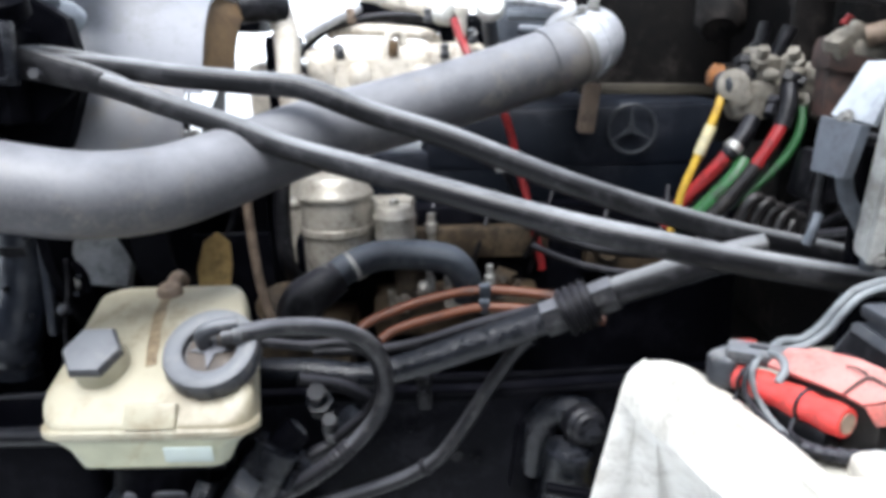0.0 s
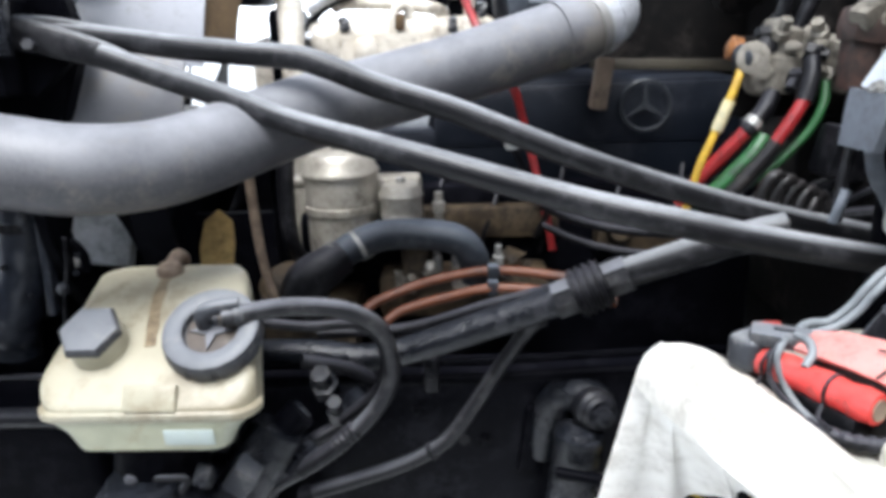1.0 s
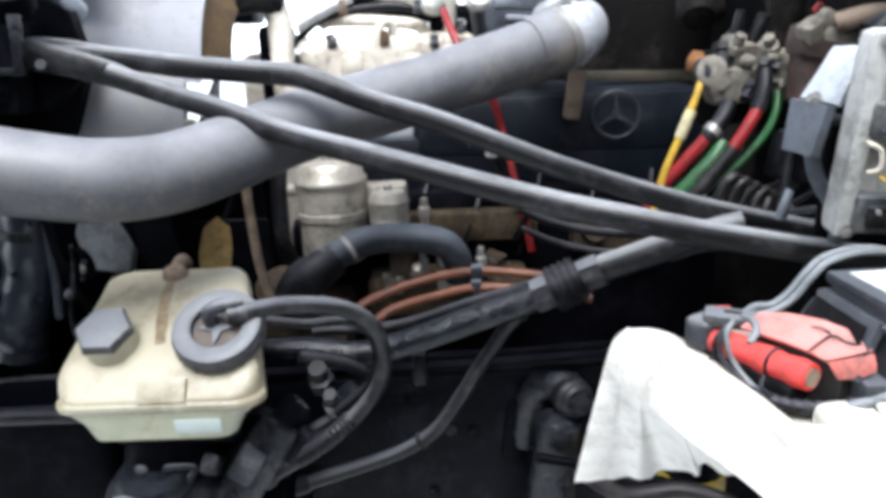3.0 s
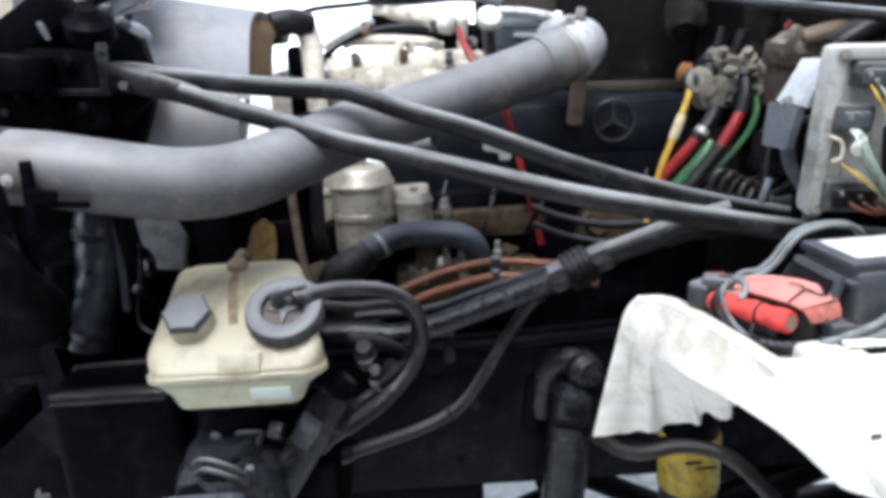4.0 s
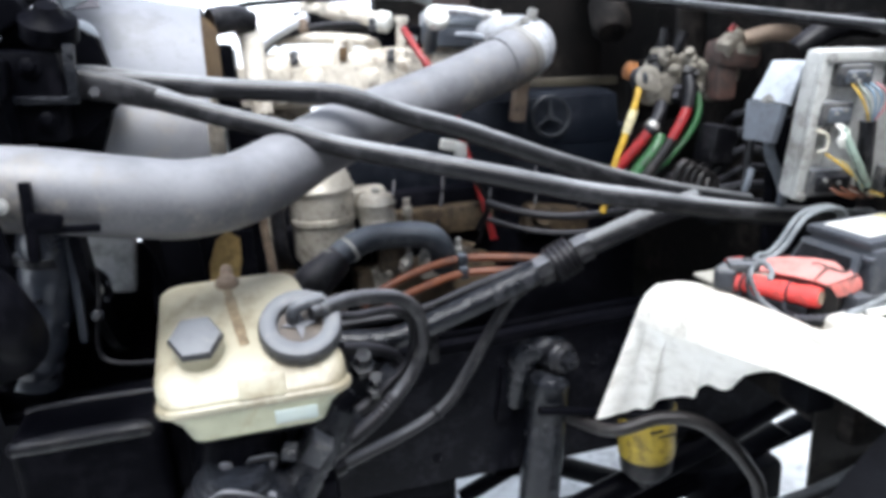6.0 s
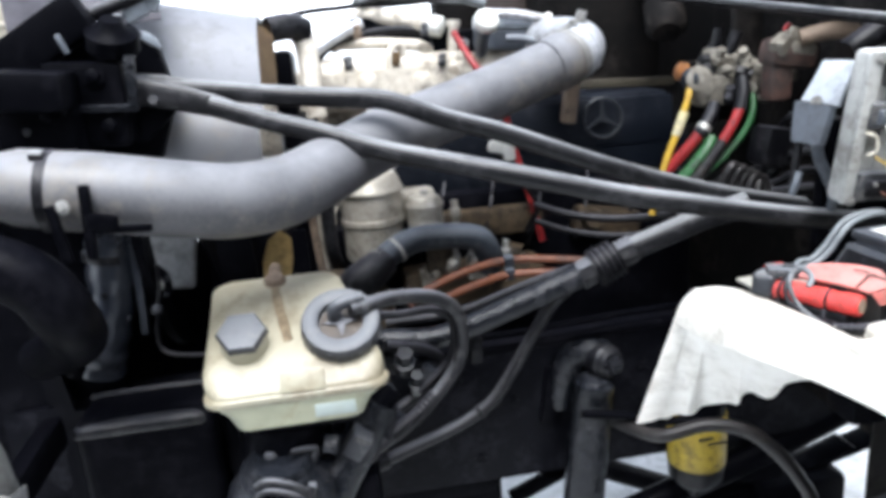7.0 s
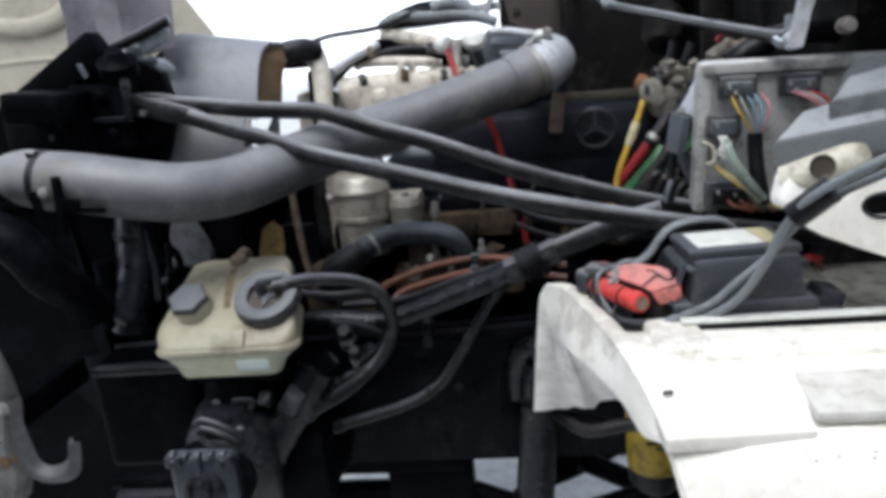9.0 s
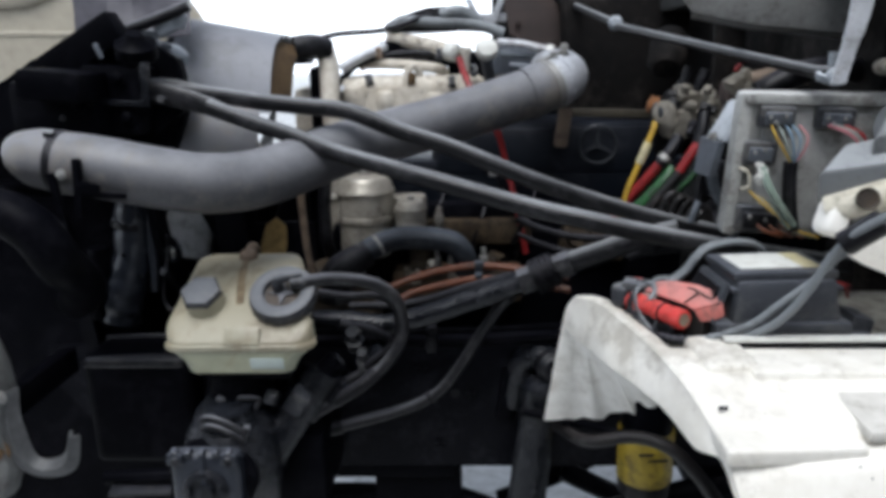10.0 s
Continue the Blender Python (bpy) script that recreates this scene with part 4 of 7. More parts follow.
part("hub", lathe([(0.06, 0), (0.07, 0.01), (0.07, 0.05), (0.03, 0.07), (0.03, 0.14)], (-0.50, 1.33, 1.32), (1, 0, 0), 28), cast_alu, fan)
part("shaft", lathe([(0.025, 0), (0.025, 0.20)], (-0.50, 1.33, 1.32), (1, 0, 0), 18), block_tan, fan)
for k in range(8):
    a = 2 * math.pi * k / 8 + 0.3
    d = Vector((0, math.cos(a), math.sin(a)))
    e = Vector((0, -math.sin(a), math.cos(a)))
    rows = []
    for u in range(5):
        r = 0.06 + 0.055 * u
        w = 0.03 + 0.012 * u
        c = Vector((-0.48, 1.33, 1.32)) + d * r
        rows.append([c + e * w + Vector((0.02, 0, 0)), c + Vector((0.004, 0, 0)), c - e * w - Vector((0.02, 0, 0))])
    part("blade", loft(rows, 0.003), black_paint, fan)

# ---- engine ----
engine = thing("engine", (0.15, 1.62, 0.70), "oil stained diesel engine with a black valve cover", "engine")
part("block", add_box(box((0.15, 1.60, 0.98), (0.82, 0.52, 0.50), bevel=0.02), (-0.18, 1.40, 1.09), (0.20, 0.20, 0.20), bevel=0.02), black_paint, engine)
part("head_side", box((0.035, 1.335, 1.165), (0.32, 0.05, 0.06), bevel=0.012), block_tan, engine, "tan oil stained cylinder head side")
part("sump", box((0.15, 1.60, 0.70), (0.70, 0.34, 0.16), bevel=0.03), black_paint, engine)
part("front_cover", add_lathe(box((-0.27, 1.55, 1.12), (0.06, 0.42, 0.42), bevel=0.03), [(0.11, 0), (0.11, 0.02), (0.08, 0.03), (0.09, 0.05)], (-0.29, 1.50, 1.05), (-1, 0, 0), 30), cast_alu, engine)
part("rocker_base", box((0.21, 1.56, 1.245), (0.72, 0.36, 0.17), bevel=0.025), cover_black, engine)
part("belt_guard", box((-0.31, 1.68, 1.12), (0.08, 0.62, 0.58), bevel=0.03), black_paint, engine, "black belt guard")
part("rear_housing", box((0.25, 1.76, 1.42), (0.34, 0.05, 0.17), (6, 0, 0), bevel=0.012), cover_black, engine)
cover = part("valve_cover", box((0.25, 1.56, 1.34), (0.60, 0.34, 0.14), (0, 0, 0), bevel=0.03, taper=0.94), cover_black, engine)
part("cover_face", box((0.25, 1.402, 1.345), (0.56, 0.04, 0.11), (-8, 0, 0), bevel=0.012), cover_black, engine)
star = Vector((0.354, 1.374, 1.361))
tilt = pose(*star, 82, 0, 0)
bm = bmesh.new()
add_tube(bm, [tilt @ Vector((0.044 * math.cos(2 * math.pi * k / 36), 0.044 * math.sin(2 * math.pi * k / 36), 0.003)) for k in range(37)], 0.0034, seg=8, step=0)
for k in range(3):
    a = math.pi / 2 + 2 * math.pi * k / 3
    d, e = Vector((math.cos(a), math.sin(a))), Vector((-math.sin(a), math.cos(a)))
    add_prism(bm, [tuple(d * 0.043), tuple(e * 0.0055), tuple(-d * 0.005), tuple(-e * 0.0055)], tilt, 0.005)
part("emblem", bm, emblem_grey, cover, "round three-pointed relief emblem")
part("gasket_strip", box((0.42, 1.48, 1.425), (0.30, 0.03, 0.020), (0, 2, 0), bevel=0.004), olive, engine, "dull olive strip along the cover")
part("side_lug", box((0.268, 1.34, 1.405), (0.03, 0.03, 0.09), (0, 8, 0), bevel=0.006), tan_tube, engine)
for k in range(7):
    part("cover_bolt", add_bolt(bmesh.new(), (-0.08 + 0.1 * k, 1.378, 1.215), (0, -1, 0), 0.008, 0.008), black_gloss, cover)
for k in range(6):
    x = -0.06 + 0.11 * k
    part("injector_line", tube([(x, 1.33, 1.10), (x + 0.01, 1.31, 1.15), (x + 0.03, 1.33, 1.20), (x + 0.05, 1.38, 1.25)], 0.0045, seg=8), rubber, engine)
part("pump_body", add_box(add_lathe(box((0.02, 1.275, 1.055), (0.30, 0.09, 0.08), bevel=0.015), [(0.03, 0), (0.03, 0.05)], (-0.05, 1.23, 1.10), (0, 0, 1), 18), (-0.06, 1.22, 1.13), (0.05, 0.04, 0.06), bevel=0.01), block_tan, engine)
for k in range(5):
    part("nut", lathe([(0.010, 0), (0.010, 0.02), (0.006, 0.022), (0.006, 0.04)], (-0.06 + 0.035 * k, 1.215, 1.115), (0, -0.2, 1), 6), zinc, engine)
head = part("manifold", box((-0.09, 1.525, 1.470), (0.36, 0.15, 0.115), bevel=0.03, segs=4), manifold, engine, "pale dirty intake manifold")
for k, (x, y, r, h) in enumerate(((-0.225, 1.470, 0.030, 0.075), (-0.155, 1.462, 0.024, 0.060), (-0.035, 1.468, 0.026, 0.055), (0.035, 1.470, 0.022, 0.070))):
    part("boss", lathe([(r * 1.15, 0), (r * 1.1, h * 0.5), (r, h * 0.85), (r * 0.7, h), (r * 0.2, h * 1.02)], (x, y, 1.437), (0.06 * (k - 1), -0.35, 1), 18), manifold, head)
part("rib", loft([[(-0.245 + 0.05 * i, 1.449 - 0.004 * (i % 2), z) for i in range(7)] for z in (1.43, 1.465, 1.50)], 0.008), manifold, head)
part("arch", tube([(-0.098, 1.455, 1.475), (-0.100, 1.450, 1.525), (-0.090, 1.452, 1.548), (-0.075, 1.462, 1.545), (-0.068, 1.47, 1.515)], 0.010, seg=12), manifold, head)
part("rear_plenum", box((0.12, 1.62, 1.49), (0.22, 0.26, 0.12), bevel=0.03), manifold, engine)
part("water_box", box((-0.29, 1.67, 1.40), (0.28, 0.10, 0.20), bevel=0.03), manifold, engine, "pale dirty water box")
part("low_pipe", tube([(-0.218, 1.52, 1.552), (-0.205, 1.505, 1.557), (-0.15, 1.49, 1.556), (-0.08, 1.485, 1.550), (-0.02, 1.488, 1.540), (0.01, 1.51, 1.515)], 0.0125, seg=14), manifold, engine)
part("slant_pipe", tube([(-0.262, 1.455, 1.545), (-0.238, 1.46, 1.561), (-0.195, 1.47, 1.582), (-0.155, 1.49, 1.600)], 0.0125, seg=14), bright_alu, engine, "pale slanting pipe")
part("stained_lug", box((-0.088, 1.444, 1.520), (0.018, 0.02, 0.030), (0, 6, 0), bevel=0.006), rust_brown, engine, "rust stained lug")
part("hub_cover", add_box(box((-0.335, 1.62, 1.47), (0.05, 0.20, 0.17), bevel=0.02), (-0.395, 1.60, 1.585), (0.06, 0.12, 0.05), bevel=0.015), black_paint, engine, "black pulley cover behind the fan ring")
part("rail_pipe", tube([(-0.15, 1.575, 1.620), (-0.136, 1.565, 1.618), (-0.05, 1.515, 1.600), (0.005, 1.48, 1.583)], 0.0175, seg=16), manifold, engine, "beige rail pipe")
part("pipe_end", lathe([(0.020, 0), (0.023, 0.006), (0.023, 0.026), (0.014, 0.032)], (-0.002, 1.483, 1.585), (0.75, -0.45, -0.2), 20), label_white, engine, "white pipe end")
part("post", lathe([(0.016, 0), (0.016, 0.02), (0.011, 0.024), (0.011, 0.075), (0.015, 0.08), (0.015, 0.092)], (0.038, 1.455, 1.500), (0.08, 0, 1), 14), manifold, engine)
# Solid black boxes stand in for the shade between the pipes.
part("gap_shade", add_box(box((-0.05, 1.555, 1.575), (0.26, 0.03, 0.045), (0, 8, 0), bevel=0.006), (0.05, 1.50, 1.545), (0.10, 0.03, 0.05), bevel=0.008), black_paint, engine)
part("breather_cap", lathe([(0.020, -0.01), (0.026, 0), (0.027, 0.010), (0.022, 0.018), (0.008, 0.022)], (0.092, 1.34, 1.580), (0.1, -0.8, 0.5), 24), label_white, engine, "white round cap")
part("cap_stem", lathe([(0.014, 0), (0.014, 0.10)], (0.10, 1.44, 1.52), (-0.08, -0.75, 0.48), 14), box_blue, engine)
part("thermostat_pipe", tube([(-0.270, 1.345, 1.42), (-0.272, 1.350, 1.465), (-0.273, 1.362, 1.510), (-0.276, 1.372, 1.560), (-0.285, 1.375, 1.590)], lambda t: 0.021 + 0.003 * t, seg=20), manifold, engine, "pale bent coolant pipe")
part("coolant_stub", tube([(-0.276, 1.372, 1.590), (-0.305, 1.350, 1.600), (-0.345, 1.335, 1.596)], 0.0265, seg=20), rubber, engine, "black stub hose")
part("top_hose", tube([(-0.40, 1.49, 1.606), (-0.33, 1.49, 1.618), (-0.27, 1.50, 1.631), (-0.17, 1.50, 1.636), (-0.11, 1.52, 1.650), (-0.05, 1.56, 1.672), (0.05, 1.6, 1.67)], 0.0065, seg=10), rubber, engine, "black hose over the manifold")
part("breather_hose", tube([(-0.262, 1.47, 1.49), (-0.262, 1.47, 1.522), (-0.217, 1.48, 1.560), (-0.146, 1.49, 1.576), (-0.07, 1.50, 1.580), (0.02, 1.50, 1.565)], 0.0085, seg=10), rubber, engine)
part("hose_end", lathe([(0.010, 0), (0.012, 0.006), (0.012, 0.024), (0.006, 0.028)], (-0.262, 1.462, 1.482), (0, -0.5, 0.8), 12), bright_alu, engine)
COVER = Matrix.Translation((0, 1.66, 0)) @ Matrix.Rotation(radians(90), 4, "X")
part("top_cover", prism([(-0.165, 1.635), (-0.160, 1.655), (-0.125, 1.674), (-0.085, 1.680), (-0.055, 1.692), (-0.01, 1.694), (0.03, 1.684), (0.06, 1.672), (0.10, 1.652), (0.105, 1.632), (0.02, 1.640), (-0.07, 1.632)], COVER, 0.10, 0.004), hose_dusty, engine, "dark grey wiring cover")
part("cover_lump", add_tube(tube([(-0.15, 1.55, 1.645), (-0.10, 1.55, 1.660), (-0.04, 1.555, 1.655), (0.06, 1.56, 1.650), (0.14, 1.55, 1.625)], 0.014, seg=12), [(-0.02, 1.56, 1.672), (0.03, 1.56, 1.680), (0.08, 1.57, 1.655)], 0.016, seg=12), cable_grey, engine)
part("upper_bracket", add_box(add_box(box((0.055, 1.62, 1.705), (0.014, 0.02, 0.09), (0, -28, 0), bevel=0.004), (0.135, 1.62, 1.705), (0.016, 0.02, 0.12), (0, 22, 0), bevel=0.004), (0.10, 1.64, 1.668), (0.10, 0.02, 0.02), bevel=0.004), bright_alu, engine, "pale forked bracket")
part("rear_fitting", box((0.175, 1.49, 1.555), (0.16, 0.05, 0.075), (0, 6, 0), bevel=0.012), box_blue, engine)
for k, (a, b, r) in enumerate((((0.12, 1.43, 1.600), (0.235, 1.40, 1.580), 0.010), ((0.13, 1.44, 1.575), (0.26, 1.42, 1.560), 0.012), ((0.15, 1.40, 1.545), (0.22, 1.36, 1.530), 0.009))):
    part("stub_pipe", tube([a, Vector(a).lerp(Vector(b), 0.5) + Vector((0, 0, 0.004)), b], r, seg=12), (bright_alu, steel_blue, box_blue)[k], engine)
    part("stub_nut", lathe([(r * 1.5, 0), (r * 1.5, 0.014), (r * 1.1, 0.016)], b, Vector(b) - Vector(a), 6), zinc, engine)
for k, (x, y, z) in enumerate(((-0.19, 1.445, 1.508), (0.065, 1.44, 1.525), (-0.165, 1.45, 1.570), (-0.02, 1.455, 1.565), (0.01, 1.43, 1.50))):
    part("fitting", add_lathe(lathe([(0.010, 0), (0.010, 0.010), (0.007, 0.012), (0.007, 0.026)], (x, y, z), (0.1 * (k - 3), -0.4, 1), 6), [(0.008, 0), (0.008, 0.012)], (x, y, z + 0.014), (0, -1, 0.4), 10), tan_tube if k % 3 == 2 else cap_black, engine)
part("red_lead", tube([(0.03, 1.37, 1.565), (0.040, 1.335, 1.535), (0.056, 1.304, 1.500), (0.085, 1.295, 1.455), (0.115, 1.31, 1.40), (0.135, 1.33, 1.33), (0.165, 1.30, 1.20), (0.18, 1.28, 1.12)], 0.0075, seg=10), red_wire, engine, "dull red cable")
part("drip_tube", tube([(-0.293, 1.09, 1.34), (-0.296, 1.10, 1.27), (-0.288, 1.10, 1.16), (-0.27, 1.12, 1.08), (-0.24, 1.25, 1.02)], 0.0075, seg=10), tan_tube, engine, "tan dipstick tube")
part("riser_hose", tube([(-0.262, 1.20, 1.33), (-0.27, 1.20, 1.25), (-0.265, 1.21, 1.15), (-0.23, 1.30, 1.08)], 0.014, seg=12), rubber, engine, "black riser hose")
part("white_clip", add_box(box((0.088, 1.25, 1.336), (0.050, 0.014, 0.022), (0, 15, 0), bevel=0.005), (0.106, 1.25, 1.324), (0.024, 0.02, 0.030), bevel=0.005), label_white, engine, "white cable clip")
part("clip_lead", tube([(0.105, 1.25, 1.32), (0.13, 1.26, 1.27), (0.17, 1.28, 1.20), (0.15, 1.30, 1.14)], 0.006, seg=8), rubber, engine)
for z0, r in ((1.195, 0.008), (1.160, 0.006)):
    part("wire", tube([(0.16, 1.26, z0 + 0.012), (0.22, 1.21, z0 - 0.004), (0.30, 1.16, z0 - 0.010), (0.40, 1.10, z0 + 0.006), (0.52, 1.06, z0 + 0.03)], r, seg=10), rubber, engine, "black cable along the cylinder head")
part("rusty_patch", add_lathe(box((0.34, 1.325, 1.135), (0.16, 0.05, 0.07), (0, 10, 0), bevel=0.02), [(0.022, 0), (0.026, 0.01), (0.020, 0.03)], (0.30, 1.31, 1.15), (0, -1, 0.2), 16), block_tan, engine, "rusty oily casting")
for k, (x, y, z, s2) in enumerate(((0.02, 1.225, 1.098, 0.040), (0.065, 1.23, 1.080, 0.034), (-0.035, 1.215, 1.112, 0.030), (0.10, 1.25, 1.108, 0.030), (-0.075, 1.225, 1.090, 0.028), (0.13, 1.26, 1.075, 0.034))):
    part("lump", add_lathe(box((x, y, z), (s2, s2 * 0.8, s2 * 1.2), (14 * k, 25 * k, 31 * k), bevel=0.007), [(s2 * 0.35, 0), (s2 * 0.35, 0.018), (s2 * 0.2, 0.022)], (x, y - s2 * 0.3, z + 0.005), (0.3 * (k - 2), -1, 0.5), 8), block_tan if k % 2 else cast_alu, engine)

# ---- fuel filters ----
def fuel_filter(at, r, h, label):
    f = thing("fuel_filter", (at[0], at[1], at[2]), label, "fuel filter", "fuel filters")
    x, y, z = at
    part("bowl", lathe([(r * 0.80, 0), (r * 0.95, 0.012), (r * 0.95, h * 0.42), (r, h * 0.44), (r, h * 0.50), (r * 0.96, h * 0.51), (r * 0.96, h * 0.78)], at, seg=36), cast_alu, f)
    part("lid", lathe([(r * 1.04, h * 0.78), (r * 1.05, h * 0.80), (r * 1.03, h * 0.82), (r * 0.96, h * 0.85), (r * 0.92, h * 0.91), (r * 0.80, h * 0.97), (r * 0.55, h * 0.995), (r * 0.2, h)], at, seg=36), cast_alu, f)
    part("screw", lathe([(r * 0.22, h), (r * 0.22, h + 0.008), (r * 0.16, h + 0.010)], at, seg=6), zinc, f)
    return f


f1 = fuel_filter((-0.183, 1.235, 1.135), 0.063, 0.185, "large oily aluminium fuel filter with a domed lid")
part("side_port", lathe([(0.012, 0), (0.012, 0.02), (0.008, 0.022), (0.008, 0.035)], (-0.243, 1.225, 1.27), (-0.8, -0.4, 0), 10), cast_alu, f1)
part("head_bracket", box((-0.13, 1.28, 1.235), (0.16, 0.06, 0.06), bevel=0.012), cast_alu, f1)
fuel_filter((-0.080, 1.212, 1.165), 0.036, 0.10, "small oily aluminium fuel filter beside the large one")
bleed = thing("bleed_screw", (-0.018, 1.222, 1.16), "small zinc bleed screw beside the filters", "screw")
part("stem", lathe([(0.008, 0), (0.008, 0.05), (0.011, 0.052), (0.011, 0.068), (0.007, 0.070), (0.007, 0.085)], (-0.018, 1.222, 1.16), seg=12), cast_alu, bleed)

# ---- coolant hose and brown hoses ----
ch = thing("coolant_hose", (-0.1, 1.16, 1.08), "thick dark blue rubber coolant hose with a steel clamp", "coolant hose")
part("hose", tube([(0.040, 1.19, 1.105), (0.038, 1.178, 1.140), (0.016, 1.17, 1.174), (-0.03, 1.17, 1.186), (-0.100, 1.17, 1.188), (-0.15, 1.155, 1.176), (-0.195, 1.13, 1.152)], 0.0255, seg=22), rubber_blue, ch)
part("spigot", tube([(-0.172, 1.14, 1.162), (-0.195, 1.125, 1.150), (-0.222, 1.118, 1.132), (-0.238, 1.122, 1.105), (-0.240, 1.135, 1.07)], lambda t: 0.029 + 0.008 * min(1, t * 2), seg=22), rubber, ch, "black pump spigot")
part("clamp", tube([(-0.178, 1.138, 1.161), (-0.187, 1.134, 1.156)], 0.0305, seg=26, step=1), zinc, ch, "bright worm clamp")
part("rear_clamp", tube([(-0.146, 1.156, 1.177), (-0.152, 1.153, 1.174)], 0.0275, seg=26, step=1), zinc, ch)
pump = solid("pump_housing", add_box(lathe([(0.05, 0), (0.055, 0.01), (0.055, 0.05), (0.03, 0.07)], (-0.27, 1.20, 1.06), (0, -0.4, 1), 24), (-0.24, 1.22, 1.02), (0.16, 0.14, 0.10), bevel=0.02), block_tan, "dark oily coolant pump housing", "pump")
BH = ((-0.14, 1.085, 1.085), (-0.11, 1.10, 1.102), (-0.025, 1.13, 1.122), (0.07, 1.15, 1.129), (0.175, 1.135, 1.122), (0.26, 1.12, 1.11))
solid("brown_hose", tube(BH, 0.008, seg=12), brown_hose, "red-brown rubber hose with a black tie", "hose", "brown hoses")
solid("brown_hose", tube([(-0.10, 1.075, 1.075), (-0.073, 1.09, 1.088), (-0.005, 1.115, 1.098), (0.068, 1.135, 1.104), (0.169, 1.12, 1.101), (0.26, 1.11, 1.085)], 0.008, seg=12), brown_hose, "red-brown rubber hose with a black tie", "hose", "brown hoses")
tie = thing("hose_clip", (0.069, 1.14, 1.09), "dark clip holding both brown hoses together", "clip")
part("clip", add_box(box((0.069, 1.148, 1.129), (0.020, 0.022, 0.022), (0, 0, 5), bevel=0.004), (0.068, 1.138, 1.105), (0.018, 0.022, 0.024), bevel=0.004), rubber_blue, tie)

# ---- harness conduit ----
con = thing("harness_conduit", (0.1, 0.95, 1.05), "black harness conduit with a ribbed joint collar", "conduit")
part("lower_tube", tube([(-0.30, 0.99, 1.068), (-0.197, 0.985, 1.068), (-0.12, 0.98, 1.060), (-0.06, 0.975, 1.073), (-0.014, 0.97, 1.089), (0.088, 0.96, 1.128), (0.162, 0.95, 1.159)], lambda t: 0.018 + 0.005 * t, seg=20), steer_black, con)
part("upper_strand", tube([(-0.19, 1.0, 1.09), (-0.06, 0.99, 1.10), (0.06, 0.975, 1.14), (0.14, 0.962, 1.165)], 0.008, seg=10), rubber, con)
part("right_tube", tube([(0.20, 0.95, 1.176), (0.223, 0.948, 1.186), (0.29, 0.93, 1.215), (0.351, 0.914, 1.241), (0.42, 0.90, 1.262)], 0.020, seg=20), black_gloss, con)
part("collar", tube([(0.170, 0.95, 1.160), (0.212, 0.949, 1.180)], 0.031, seg=26, step=18, ribs=0.004, rib_every=2), rubber, con, "ribbed rubber collar")
part("left_fitting", tube([(0.146, 0.952, 1.152), (0.170, 0.950, 1.162)], 0.0265, seg=8, step=1), hose_dusty, con)
part("right_fitting", tube([(0.212, 0.949, 1.180), (0.240, 0.944, 1.193)], 0.0255, seg=8, step=1), hose_dusty, con)
cable = thing("ground_cable", (-0.05, 1.0, 0.9), "dusty black cable hanging in a curve along the chassis rail", "cable")
part("cable", tube([(0.145, 0.965, 1.145), (0.132, 0.98, 1.121), (0.105, 0.995, 1.083), (0.066, 1.0, 1.022), (0.030, 1.0, 0.964), (-0.006, 1.0, 0.914), (-0.045, 1.0, 0.885), (-0.094, 0.995, 0.866), (-0.16, 0.98, 0.853), (-0.228, 0.955, 0.846), (-0.262, 0.93, 0.846)], 0.0112, seg=14), hose_dusty, cable)
part("tie", tube([(-0.030, 1.0, 0.8945), (-0.036, 1.0, 0.8905)], 0.0140, seg=16, step=1), rubber, cable)
part("upper_tie", tube([(0.128, 0.983, 1.116), (0.125, 0.985, 1.111)], 0.0140, seg=16, step=1), rubber, cable)
solid("cable_end", tube([(-0.215, 0.960, 0.847), (-0.240, 0.948, 0.846), (-0.262, 0.93, 0.846)], 0.0150, seg=14, step=4), rubber, "black sleeve at the cable end", "cable sleeve")
lower = thing("pipe_bundle", (-0.1, 1.03, 0.985), "two thin black pipes clipped along the chassis rail", "pipe")
for dz, r in ((0.0, 0.009), (0.028, 0.007)):
    part("pipe", tube([(-0.32, 1.02, 1.0 + dz), (-0.15, 1.03, 0.998 + dz), (0.05, 1.035, 0.996 + dz), (0.30, 1.04, 1.005 + dz), (0.6, 1.05, 1.0 + dz)], r, seg=10), black_paint, lower)
for x in (-0.19, -0.03):
    part("clip", add_bolt(box((x, 1.03, 1.01), (0.022, 0.035, 0.055), bevel=0.006), (x, 1.012, 1.015), (0, -1, 0), 0.007, 0.008), rubber, lower)
knot = thing("hose_junction", (-0.17, 0.92, 0.98), "tangle of black hydraulic fittings beside the reservoir", "fitting")
for k, (x, y, z, r) in enumerate(((-0.17, 0.93, 1.035, 0.020), (-0.14, 0.94, 1.02, 0.018), (-0.20, 0.92, 1.01, 0.018), (-0.155, 0.925, 0.995, 0.015), (-0.215, 0.91, 0.98, 0.016))):
    part("nut", lathe([(r, 0), (r, 0.022), (r * 0.7, 0.024), (r * 0.7, 0.05)], (x, y, z), (math.sin(k * 2.1), -0.7, math.cos(k * 2.1)), 6), steer_black, knot)
part("pipe", tube([(-0.20, 0.93, 1.08), (-0.14, 0.945, 1.06), (-0.105, 0.95, 1.03), (-0.13, 0.94, 0.99), (-0.19, 0.92, 0.965), (-0.27, 0.89, 0.93)], 0.010, seg=12), rubber, knot)

# ---- shock absorber ----
shock = thing("shock_absorber", (0.15, 1.0, 0.55), "black telescopic shock absorber bolted to the chassis rail", "shock absorber")
